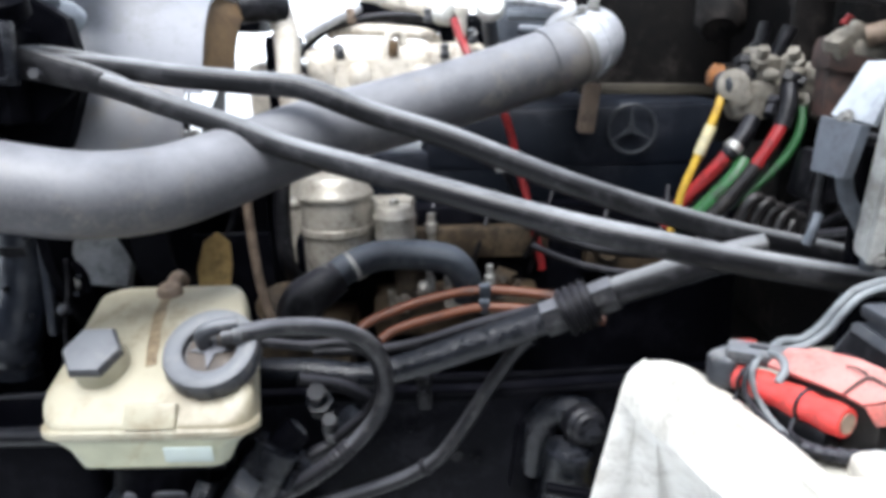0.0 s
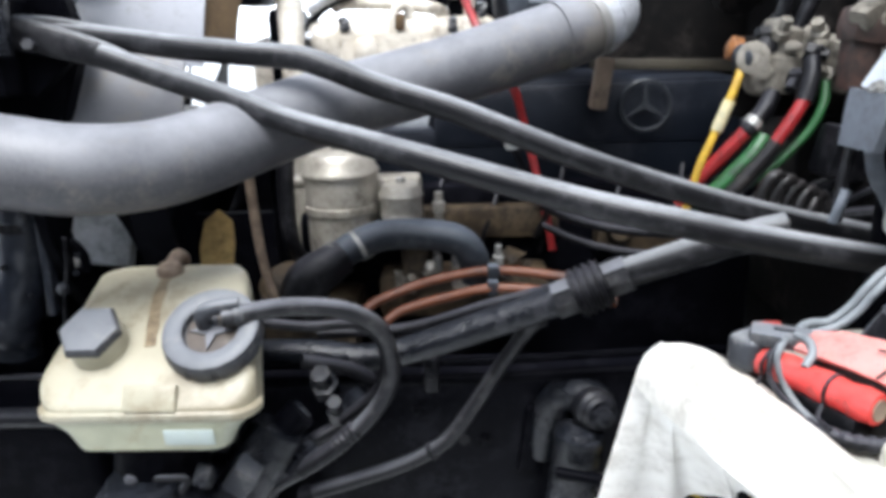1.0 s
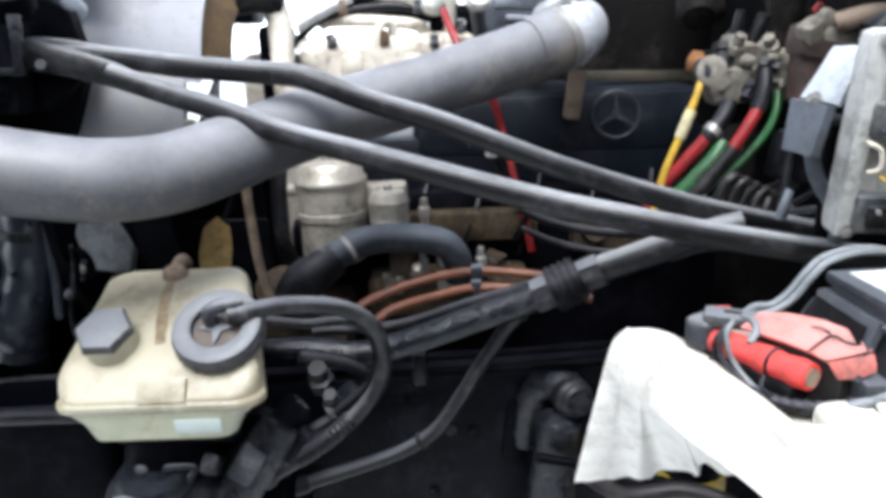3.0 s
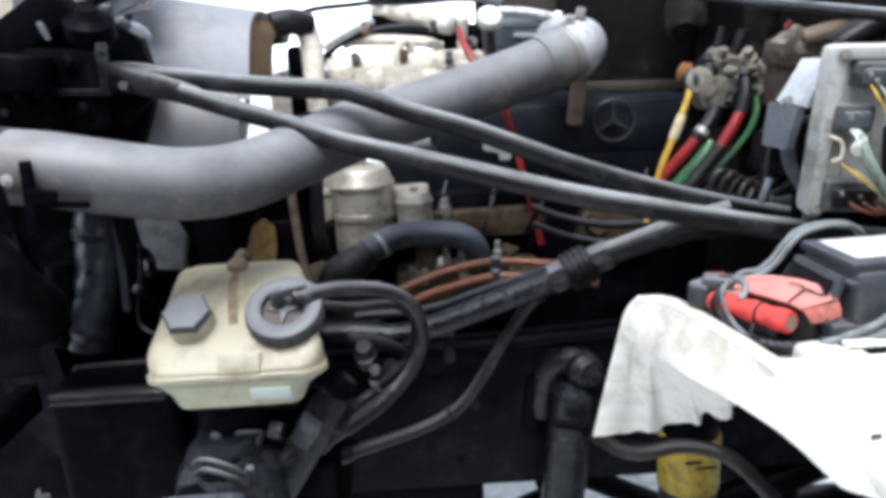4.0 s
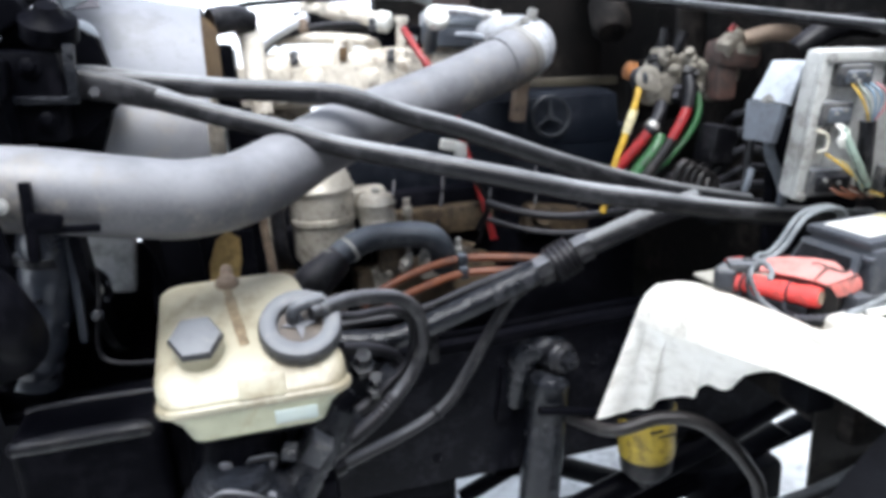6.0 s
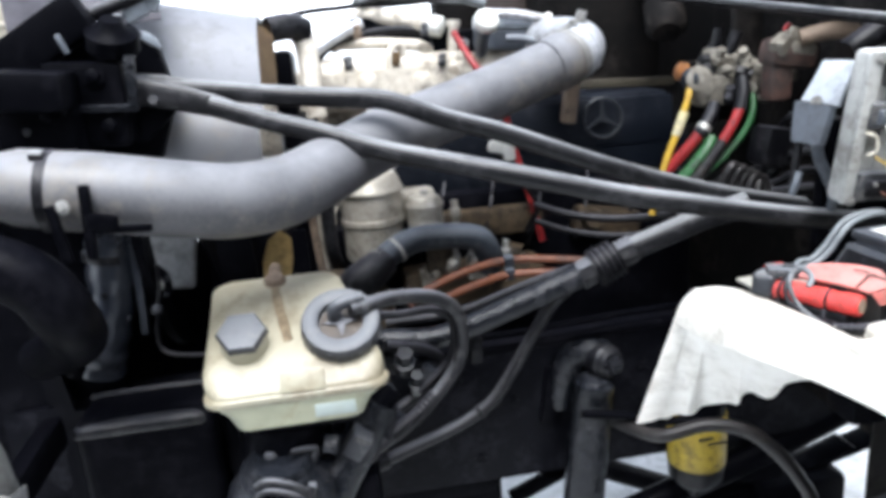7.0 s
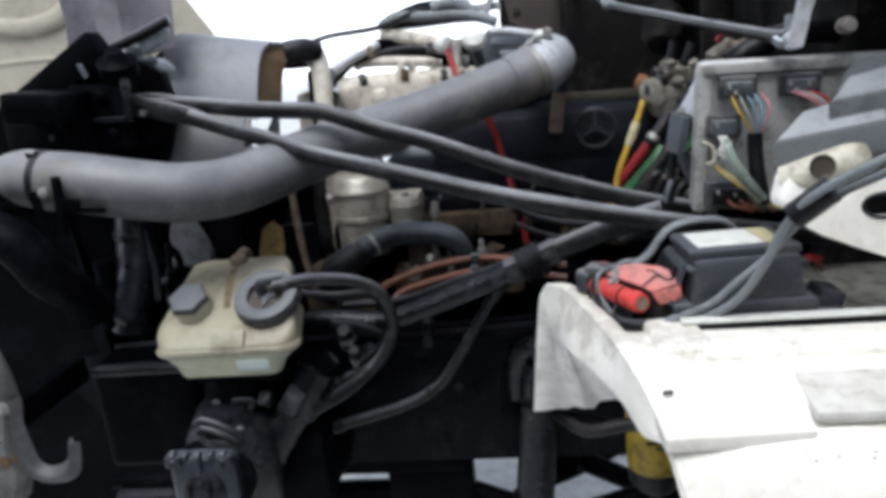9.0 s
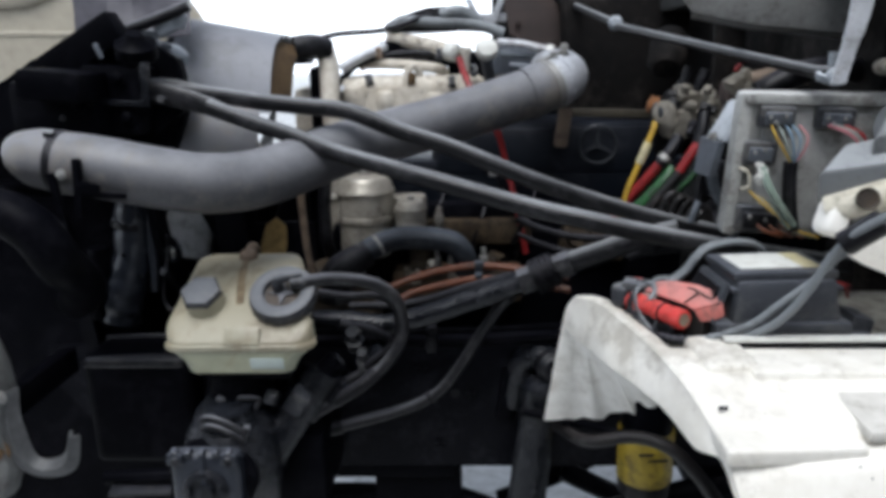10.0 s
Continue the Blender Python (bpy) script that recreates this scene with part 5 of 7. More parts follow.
part("bracket", tube([(0.142, 1.066, 0.84), (0.148, 1.064, 0.900), (0.162, 1.058, 0.945), (0.190, 1.046, 0.964), (0.218, 1.03, 0.958), (0.236, 1.02, 0.935)], lambda t: 0.014 + 0.017 * math.sin(math.pi * min(1.0, 0.12 + 0.75 * t)), seg=20), steer_black, shock, "cast swan-neck bracket")
part("bracket_foot", box((0.130, 1.070, 0.865), (0.045, 0.020, 0.12), (0, 8, 0), bevel=0.008), black_paint, shock)
part("eye", lathe([(0.020, -0.035), (0.030, -0.030), (0.032, -0.010), (0.032, 0.008), (0.027, 0.014), (0.027, 0.020), (0.022, 0.024)], (0.213, 1.012, 0.955), (0.30, -1, 0.05), 28), shock_black, shock)
part("bolt", add_bolt(bmesh.new(), (0.220, 0.988, 0.956), (0.30, -1, 0.05), 0.015, 0.014), steer_black, shock)
part("dust_tube", lathe([(0.030, 0.0), (0.038, 0.004), (0.040, 0.014), (0.038, 0.018), (0.040, 0.10), (0.040, 0.34), (0.036, 0.345)], (0.192, 1.008, 0.920), (-0.10, 0.0, -1), 32), steer_black, shock)
part("tube_cap", lathe([(0.018, 0.0), (0.030, -0.004), (0.036, -0.016)], (0.193, 1.008, 0.928), (0.10, 0.0, 1), 28), steer_black, shock, "worn pale cap of the tube")
part("lower_tube", tube([(0.145, 1.0, 0.65), (0.125, 1.0, 0.50), (0.11, 1.0, 0.40)], 0.027, seg=24), black_paint, shock)

# ---- fender ----
fender = thing("fender", (0.6, 0.4, 0.95), "dirty white fibreglass fender with a wheel arch lip", "fender")
E1 = smooth_path([(0.211, 0.674, 1.216), (0.222, 0.658, 1.222), (0.240, 0.622, 1.225), (0.264, 0.53, 1.222), (0.283, 0.456, 1.215), (0.301, 0.38, 1.198), (0.314, 0.318, 1.168), (0.327, 0.28, 1.12), (0.336, 0.255, 1.06), (0.342, 0.24, 0.98)], 5)
E2 = smooth_path([(0.195, 0.704, 1.158), (0.207, 0.680, 1.150), (0.221, 0.63, 1.151), (0.233, 0.545, 1.164), (0.256, 0.48, 1.165), (0.277, 0.42, 1.161), (0.288, 0.378, 1.154), (0.294, 0.352, 1.150), (0.302, 0.334, 1.153), (0.311, 0.322, 1.159), (0.321, 0.286, 1.117), (0.330, 0.260, 1.055), (0.336, 0.245, 0.975)], 5)
E2 = [E2[round(k * (len(E2) - 1) / (len(E1) - 1))] for k in range(len(E1))]
# A nearly flat lip with a thin bead along its upper edge, folded under at the lower one.
lip = []
for w, out, drop in ((0.0, 0.0, 0.0), (0.06, 0.0025, 0.0005), (0.14, 0.0015, 0.0), (0.5, 0.002, 0.0), (0.9, 0.0015, 0.0), (1.0, 0.0, 0.0)):
    lip.append([a.lerp(b, w) + Vector((-out, -out * 0.5, drop)) * min(1.0, (a - b).length / 0.05) for a, b in zip(E1, E2)])
part("arch_lip", loft(lip, 0.003), white_grp, fender)


def top_z(y):
    for y0, y1, z0, z1 in ((0.47, 0.70, 1.214, 1.226), (0.40, 0.47, 1.212, 1.214), (0.385, 0.40, 1.200, 1.212), (0.33, 0.385, 1.195, 1.200), (0.318, 0.33, 1.182, 1.195), (0.24, 0.318, 1.15, 1.182), (0.0, 0.24, 0.90, 1.15)):
        if y0 <= y <= y1:
            return z0 + (z1 - z0) * (y - y0) / (y1 - y0)
    return 1.226


top = []
for f in (0.0, 0.02, 0.06, 0.2, 0.6, 1.0):
    rail_pts = []
    for q in E1:
        y = q.y
        far = Vector((1.35, y, min(top_z(y), q.z + 0.03)))
        v = q.lerp(far, f)
        v.z = q.z + (far.z - q.z) * min(1, f * 12) if f else q.z
        rail_pts.append(v)
    top.append(rail_pts)
# Only the part in front of the tray carries the full top.
CUT = [k for k, q in enumerate(E1) if q.y < 0.475]
part("top_skin", loft([[r[k] for k in CUT] for r in top], 0.004), white_grp, fender)
part("inner_ledge", loft([[E1[k] + Vector((d, 0, z)) for k in range(CUT[0] + 1)] for d, z in ((0, 0), (0.012, 0.0), (0.022, -0.006), (0.03, -0.022))], 0.003), white_grp, fender)
part("step", box((0.83, 0.430, 1.2065), (0.92, 0.066, 0.020), (1, 0, 0), bevel=0.007), white_grp, fender)
part("boss", box((0.352, 0.458, 1.204), (0.062, 0.090, 0.034), (2, 0, 3), bevel=0.012, segs=4), white_grp, fender)
part("outer_step", box((0.376, 0.354, 1.1745), (0.142, 0.118, 0.020), (4, 0, 3), bevel=0.005, segs=3), white_grp, fender)
part("worn_patch", box((0.90, 0.357, 1.1915), (0.90, 0.108, 0.014), (4, 0, 0), bevel=0.006), material("worn grey fibreglass", (0.66, 0.645, 0.60), (0.46, 0.445, 0.40), 0.7, grain=70, stain=16, amount=0.9, bump=0.3, grime=(0.22, 0.20, 0.16), grime_amount=0.6, grime_scale=26), fender, "worn grey dirty patch")
# Corrugated inner flap under the lip.
flap = []
LEFT = smooth_path([(0.212, 0.676, 1.217), (0.204, 0.687, 1.203), (0.198, 0.697, 1.183), (0.192, 0.716, 1.13), (0.185, 0.748, 1.05), (0.177, 0.787, 0.952)], 4)
HEM = smooth_path([(0.177, 0.787, 0.952), (0.234, 0.785, 0.957), (0.275, 0.785, 0.956), (0.312, 0.755, 0.985), (0.316, 0.70, 1.026), (0.336, 0.66, 1.046), (0.318, 0.60, 1.11)], 10)
for u in range(81):
    f = u / 80
    at = f * 17
    k1, rest = int(at), at - int(at)
    a, b = E1[k1].lerp(E1[k1 + 1], rest), E2[k1].lerp(E2[k1 + 1], rest)
    upper = a.lerp(b, 0.35 + 0.5 * min(1, f * 4)) + Vector((0.006, 0.006, 0)) * min(1, f * 8)
    at = f * (len(HEM) - 1.001)
    base = HEM[int(at)].lerp(HEM[int(at) + 1], at - int(at))
    base.z += 0.003 * math.sin(f * 31) + 0.0015 * math.sin(f * 67)
    wave = (0.0065 * math.sin(f * 26 + 0.6) + 0.003 * math.sin(f * 13)) * min(1, f * 6)
    rowp = []
    for k in range(len(LEFT)):
        h = k / (len(LEFT) - 1)
        straight = upper.lerp(base, h)
        edge = LEFT[k]
        blend = max(0.0, 1 - f * 9)
        v = straight.lerp(edge, blend)
        rowp.append(v + Vector((wave * 0.5, -wave, 0)) * min(1, h * 3))
    flap.append(rowp + [v + Vector((0.003, 0.003, -0.001)) for v in rowp[::-1]] + [rowp[0]])
part("flap", loft(flap), white_inner, fender, "corrugated soiled inner flap")
part("slot", box((0.322, 0.352, 1.1965), (0.010, 0.0020, 0.005), (3, 0, 8), bevel=0.0005), cap_black, fender)
for k in range(9):
    part("chip", box((0.42 + 0.018 * k + random.uniform(-0.02, 0.02), 0.275 + random.uniform(-0.02, 0.02), 0.0), (0.0022, 0.0012, 0.0008), bevel=0), dirt_brown, fender).location += Vector((0, 0, 1.1672))

# ---- tray with the box, red roll and clamp ----
tray = thing("tray", (0.6, 0.6, 1.15), "dirty beige metal tray under the black box", "tray")
part("plate", box((0.67, 0.60, 1.200), (0.74, 0.255, 0.006), bevel=0.002), tray_metal, tray)
part("tongue", box((0.312, 0.562, 1.2005), (0.045, 0.090, 0.005), (0, 0, 24), bevel=0.002), tray_metal, tray)
part("front_lip", box((0.71, 0.474, 1.226), (0.70, 0.012, 0.006), bevel=0.002), label_white, tray, "pale folded front lip")
part("front_wall", box((0.71, 0.480, 1.212), (0.70, 0.004, 0.024), bevel=0.001), rubber, tray)
for x in (0.45, 0.9):
    part("support", box((x, 0.65, 1.10), (0.05, 0.06, 0.20), bevel=0.006), black_paint, tray)
part("strap", box((0.300, 0.605, 1.206), (0.05, 0.02, 0.008), (0, 0, 20), bevel=0.002), zinc, tray)

jbox = thing("junction_box", (0.442, 0.54, 1.203), "black plastic junction box with a weathered label on its lid", "junction box")
part("base", add_box(box((0.452, 0.545, 1.212), (0.20, 0.125, 0.018), bevel=0.005), (0.437, 0.545, 1.229), (0.165, 0.12, 0.024), bevel=0.006), box_black, jbox)
part("body", box((0.438, 0.546, 1.264), (0.136, 0.112, 0.056), (0, 0, 4), bevel=0.008, taper=0.9), box_black, jbox)
part("lid", box((0.438, 0.551, 1.2955), (0.130, 0.098, 0.012), (0, 0, 4), bevel=0.005), box_black, jbox)
part("paper_label", box((0.426, 0.551, 1.3022), (0.078, 0.066, 0.002), (0, 0, 4), bevel=0.0005), label_white, jbox, "weathered white label")
part("label_strip", box((0.477, 0.555, 1.3022), (0.022, 0.066, 0.002), (0, 0, 4), bevel=0.0005), label_yellow, jbox, "yellow label edge")

part("rim", box((0.438, 0.549, 1.280), (0.138, 0.106, 0.006), (0, 0, 4), bevel=0.002), box_black, jbox)
part("side_lug", box((0.542, 0.535, 1.222), (0.030, 0.05, 0.035), (0, 14, 0), bevel=0.008), box_black, jbox)
for k in range(3):
    part("red_lead", tube([(0.517, 0.57 - 0.01 * k, 1.250 + 0.008 * k), (0.532, 0.565 - 0.01 * k, 1.268), (0.552, 0.57, 1.262 - 0.008 * k)], 0.0022, seg=8), red_wire, jbox)
part("side_slope", loft([[(0.350, 0.494, 1.240), (0.360, 0.500, 1.264), (0.371, 0.506, 1.286)], [(0.348, 0.548, 1.240), (0.358, 0.548, 1.264), (0.369, 0.548, 1.286)], [(0.346, 0.602, 1.240), (0.356, 0.597, 1.264), (0.368, 0.592, 1.286)]], 0.006), box_black, jbox, "sloping side with a dark recess")
part("slope_recess", loft([[(0.3515, 0.505, 1.247), (0.3645, 0.512, 1.280)], [(0.3475, 0.592, 1.247), (0.3615, 0.586, 1.280)]], 0.002), rubber, jbox)

roll = thing("red_roll", (0.30, 0.56, 1.206), "red tape-wrapped roll tied with black cord", "roll")
R0, R1 = Vector((0.266, 0.608, 1.236)), Vector((0.321, 0.506, 1.239))
part("roll", tube([R0, R0.lerp(R1, 0.35) + Vector((0, 0, 0.001)), R0.lerp(R1, 0.7), R1], lambda t: 0.0125 + 0.0008 * math.sin(t * 23), seg=20, step=8), red_tape, roll)
part("core", lathe([(0.0085, 0), (0.0085, 0.0015), (0.006, 0.0005), (0.002, 0.0005)], R1, R1 - R0, 14), tan_tube, roll)
for f in (0.22, 0.70):
    q = R0.lerp(R1, f)
    part("cord", tube([q + (R0 - R1) * 0.012, q + (R1 - R0) * 0.012], 0.0139, seg=20, step=1), rubber, roll)
    part("cord_tail", tube([q + Vector((-0.010, -0.004, -0.008)), q + Vector((-0.016, -0.012, -0.016)), q + Vector((-0.012, -0.024, -0.018))], 0.0016, seg=6), rubber, roll)
part("cradle", box(R0.lerp(R1, 0.5) + Vector((0.004, 0.0, -0.022)), (0.020, 0.090, 0.022), (0, 0, 28), bevel=0.004), rubber, roll)
pad = thing("red_pad", (0.335, 0.545, 1.206), "faded red rubber pad folded over a rusty block beside the roll", "pad")
part("sheet", loft([[(0.287, 0.572, 1.2575), (0.297, 0.578, 1.2625), (0.309, 0.585, 1.2660)], [(0.301, 0.555, 1.2570), (0.315, 0.561, 1.2660), (0.334, 0.566, 1.2695)], [(0.315, 0.537, 1.2560), (0.330, 0.541, 1.2680), (0.351, 0.543, 1.2715)], [(0.326, 0.523, 1.2540), (0.342, 0.524, 1.2655), (0.361, 0.524, 1.2715)], [(0.334, 0.511, 1.2515), (0.348, 0.503, 1.2590), (0.364, 0.499, 1.2650)]], 0.004), red_pad_mat, pad)
part("front_fold", loft([[(0.335, 0.509, 1.2510), (0.348, 0.501, 1.2575), (0.364, 0.4975, 1.2625)], [(0.338, 0.505, 1.2455), (0.350, 0.498, 1.2500), (0.365, 0.4945, 1.2555)], [(0.342, 0.505, 1.2385), (0.354, 0.499, 1.2420), (0.366, 0.4955, 1.2490)]], 0.003), red_pad_mat, pad)
part("side_fold", loft([[(0.309, 0.587, 1.2650), (0.330, 0.577, 1.2680), (0.352, 0.552, 1.2700), (0.365, 0.515, 1.2690)], [(0.315, 0.592, 1.2560), (0.336, 0.581, 1.2580), (0.357, 0.555, 1.2600), (0.370, 0.517, 1.2600)], [(0.317, 0.594, 1.2420), (0.339, 0.583, 1.2430), (0.360, 0.557, 1.2440), (0.372, 0.519, 1.2430)]], 0.003), red_pad_mat, pad)
part("core_block", box((0.336, 0.545, 1.228), (0.034, 0.082, 0.046), (0, 0, 32), bevel=0.005), dirt_brown, pad)
part("crease", tube([(0.3245, 0.5215, 1.2560), (0.342, 0.5225, 1.2682), (0.351, 0.514, 1.2655), (0.358, 0.506, 1.2672)], 0.0011, seg=6), dirt_brown, pad)
part("second_crease", tube([(0.332, 0.5365, 1.2715), (0.339, 0.532, 1.2715), (0.343, 0.5250, 1.2692)], 0.0010, seg=6), dirt_brown, pad)
part("torn_edge", tube([(0.357, 0.499, 1.2635), (0.3585, 0.4965, 1.2560), (0.357, 0.4965, 1.2500)], 0.0012, seg=6), dirt_brown, pad)
clampb = thing("battery_clamp", (0.262, 0.605, 1.206), "black plastic terminal clamp at the head of the roll", "clamp")
part("head", add_box(box((0.267, 0.604, 1.241), (0.032, 0.028, 0.032), (0, 0, 30), bevel=0.009, segs=3), (0.287, 0.594, 1.257), (0.050, 0.030, 0.013), (0, 2, -24), bevel=0.006), cap_black, clampb)
part("slot", box((0.288, 0.593, 1.2640), (0.016, 0.005, 0.002), (0, 2, -24), bevel=0.0005), rubber, clampb)
part("foot", box((0.276, 0.612, 1.218), (0.030, 0.028, 0.032), (0, 0, 30), bevel=0.005), rubber, clampb)
part("jaw", box((0.282, 0.613, 1.2575), (0.024, 0.012, 0.009), (0, -6, -18), bevel=0.004), red_tape, clampb, "red jaw")
part("cord", tube([(0.286, 0.582, 1.262), (0.277, 0.573, 1.257), (0.274, 0.568, 1.246), (0.281, 0.556, 1.224), (0.292, 0.535, 1.213), (0.310, 0.512, 1.212), (0.332, 0.500, 1.213)], 0.0030, seg=10), cable_grey, clampb)
part("second_cord", tube([(0.292, 0.582, 1.264), (0.298, 0.572, 1.263), (0.297, 0.561, 1.257), (0.289, 0.555, 1.249)], 0.0036, seg=10), cable_grey, clampb)
part("third_cord", tube([(0.280, 0.578, 1.261), (0.269, 0.570, 1.249), (0.268, 0.560, 1.232), (0.284, 0.540, 1.214)], 0.0026, seg=8), rubber, clampb)
solid("cable_loop", tube([(0.335, 0.498, 1.216), (0.355, 0.492, 1.219), (0.385, 0.484, 1.226), (0.410, 0.472, 1.240), (0.430, 0.461, 1.265), (0.447, 0.450, 1.30), (0.462, 0.44, 1.34), (0.482, 0.415, 1.378), (0.53, 0.39, 1.412), (0.62, 0.36, 1.46)], 0.0050, seg=14), cable_grey, "grey sleeved cable looping from the tray up over the cab corner", "cable")
solid("second_cable", tube([(0.345, 0.490, 1.220), (0.372, 0.482, 1.232), (0.398, 0.478, 1.246), (0.424, 0.472, 1.272), (0.455, 0.468, 1.30), (0.475, 0.452, 1.335), (0.50, 0.43, 1.368), (0.545, 0.405, 1.398), (0.63, 0.375, 1.445)], 0.0044, seg=12), cable_grey, "grey sleeved cable beside the looped one", "cable")
solid("ribbed_conduit", tube([(0.255, 0.592, 1.214), (0.266, 0.566, 1.2125), (0.282, 0.535, 1.2125), (0.305, 0.507, 1.213), (0.338, 0.496, 1.215), (0.375, 0.491, 1.217)], 0.0056, seg=12, step=16, ribs=0.0012, rib_every=2), rubber, "black ribbed conduit lying along the red roll", "conduit")
solid("cable_wrap", tube([(0.470, 0.437, 1.352), (0.500, 0.418, 1.383)], 0.0145, seg=14, step=4), rubber, "black tape wrap holding two grey cables", "tape wrap")
for k in range(2):
    solid("thin_cable", tube([(0.300, 0.600, 1.258), (0.316, 0.602 + 0.010 * k, 1.257 + 0.004 * k), (0.334, 0.603 + 0.012 * k, 1.261), (0.350, 0.603 + 0.012 * k, 1.274), (0.362, 0.602 + 0.012 * k, 1.292), (0.380, 0.606 + 0.012 * k, 1.306), (0.42, 0.616 + 0.012 * k, 1.310), (0.46, 0.626 + 0.012 * k, 1.296), (0.50, 0.64 + 0.012 * k, 1.228)], 0.0036, seg=10), cable_grey, "thin grey cable behind the red pad", "cable", "thin cables")

# ---- control unit ----
ecu = thing("control_unit", (0.50, 0.70, 1.30), "grey aluminium engine control unit with plug sockets", "control unit")
EM = Matrix.Translation((0.519, 0.678, 1.407)) @ Euler((radians(8), radians(2), radians(-6))).to_matrix().to_4x4()


def on_ecu(x, z, y=0.0):
    return EM @ Vector((x, y, z))


def ecu_box(x, z, w, h, d, y, mat, name, parent, bevel=0.004, label=""):
    b = box((0, 0, 0), (w, d, h), bevel=bevel)
    b.transform(EM @ Matrix.Translation((x, y, z)))
    return part(name, b, mat, parent, label)


ecu_box(0.0425, 0, 0.280, 0.205, 0.03, 0.0, ecu_alu, "housing", ecu, 0.010)
ecu_box(-0.088, 0, 0.016, 0.200, 0.012, -0.019, ecu_alu, "edge_rim", ecu, 0.003)
ecu_box(0.0425, 0.096, 0.275, 0.014, 0.012, -0.019, ecu_alu, "edge_rim", ecu, 0.003)
for k in range(4):
    ecu_box(0.0 + 0.0, -0.02 - 0.018 * k, 0.05, 0.004, 0.006, -0.016, ecu_alu, "cooling_fin", ecu, 0.001)
ecu_box(0.0565, -0.006, 0.235, 0.165, 0.006, -0.0165, ecu_face, "face_panel", ecu, 0.003, "darker stained face panel")
for x, z, w, h in ((-0.048, 0.072, 0.048, 0.030), (0.026, 0.072, 0.050, 0.030), (-0.063, 0.022, 0.044, 0.034), (-0.050, -0.074, 0.066, 0.040), (0.05, -0.074, 0.05, 0.04)):
    sock = ecu_box(x, z, w, h, 0.022, -0.022, cap_black, "socket", ecu, 0.006, "black plug socket")
    ecu_box(x, z, w * 0.7, h * 0.55, 0.010, -0.034, box_blue if z > 0 else rubber, "plug", sock, 0.003)


def ecu_wire(pts, r, mat, label=""):
    part("wire", tube([on_ecu(x, z, y) for x, y, z in pts], r, seg=8), mat, ecu, label)


for k in range(5):
    ecu_wire([(-0.056 + 0.009 * k, -0.034, 0.064), (-0.052 + 0.010 * k, -0.050, 0.052), (-0.040 + 0.0065 * k, -0.052, 0.034), (-0.026 + 0.0012 * k, -0.046, 0.014)], 0.0015, (yellow_wire, pale_wire, blue_wire, blue_wire, pink_wire)[k])
    ecu_wire([(-0.071 + 0.003 * k, -0.035, -0.030 - 0.002 * k), (-0.058 + 0.003 * k, -0.052, -0.040), (-0.034 + 0.002 * k, -0.055, -0.058 - 0.002 * k), (-0.010, -0.050, -0.078 - 0.001 * k), (0.03, -0.04, -0.094)], 0.0018, (yellow_wire, pale_wire, yellow_wire, pale_wire, pale_green)[k])
ecu_wire([(-0.026, -0.044, 0.016), (-0.024, -0.047, -0.01), (-0.018, -0.047, -0.045), (-0.008, -0.044, -0.08)], 0.010, rubber, "taped black wire bundle")
ecu_wire([(-0.062, -0.046, 0.008), (-0.052, -0.056, -0.016), (-0.034, -0.058, -0.042), (-0.010, -0.052, -0.072)], 0.0055, pale_green, "pale green sleeved bundle")
for k in range(3):
    ecu_wire([(0.014 + 0.010 * k, -0.036, 0.066), (0.034 + 0.008 * k, -0.056, 0.060), (0.050 + 0.004 * k, -0.060, 0.044), (0.056, -0.052, 0.02)], 0.0022, (pink_wire, pale_wire, red_wire)[k])
    ecu_wire([(-0.070 + 0.004 * k, -0.040, 0.012), (-0.066 + 0.005 * k, -0.052, 0.004), (-0.071 + 0.004 * k, -0.054, -0.006), (-0.064 + 0.004 * k, -0.052, -0.016)], 0.0013, label_white, "frayed white wire")
    ecu_wire([(-0.055 + 0.016 * k, -0.036, -0.078), (-0.044 + 0.016 * k, -0.048, -0.084), (-0.020 + 0.014 * k, -0.046, -0.092)], 0.0024, brown_hose)
part("clip", tube([on_ecu(-0.088, 0.002, -0.030), on_ecu(-0.076, -0.004, -0.038), on_ecu(-0.073, -0.022, -0.038), on_ecu(-0.082, -0.028, -0.034)], 0.0022, seg=8), tray_cream, ecu, "broken white clip")
# Tiny bright blocks added as the glints on the socket pins.
for x, z in ((-0.060, 0.075), (-0.052, 0.068), (-0.040, 0.076), (0.012, 0.076), (0.020, 0.068), (0.034, 0.075), (-0.072, 0.026), (-0.060, 0.030), (-0.066, -0.066), (-0.044, -0.070)):
    ecu_box(x, z, 0.004, 0.005, 0.006, -0.041, zinc, "glint_pin", ecu, 0.001)
for x, z in ((-0.085, 0.094), (0.17, 0.094), (-0.085, -0.094), (0.17, -0.094)):
    part("screw", add_bolt(bmesh.new(), on_ecu(x, z, -0.025), EM.to_3x3() @ Vector((0, -1, 0)), 0.005, 0.004), zinc, ecu)
ebr = thing("control_bracket", (0.42, 0.745, 1.30), "blue grey folded steel bracket beside the control unit", "bracket")
part("cap_plate", loft([[(0.453, 0.783, 1.493), (0.449, 0.781, 1.489), (0.436, 0.781, 1.465), (0.422, 0.783, 1.440)], [(0.455, 0.752, 1.494), (0.450, 0.750, 1.490), (0.437, 0.748, 1.464), (0.424, 0.748, 1.439)], [(0.457, 0.720, 1.494), (0.452, 0.718, 1.490), (0.440, 0.715, 1.464), (0.427, 0.711, 1.437)]], 0.005), steel_blue, ebr, "pale top plate")
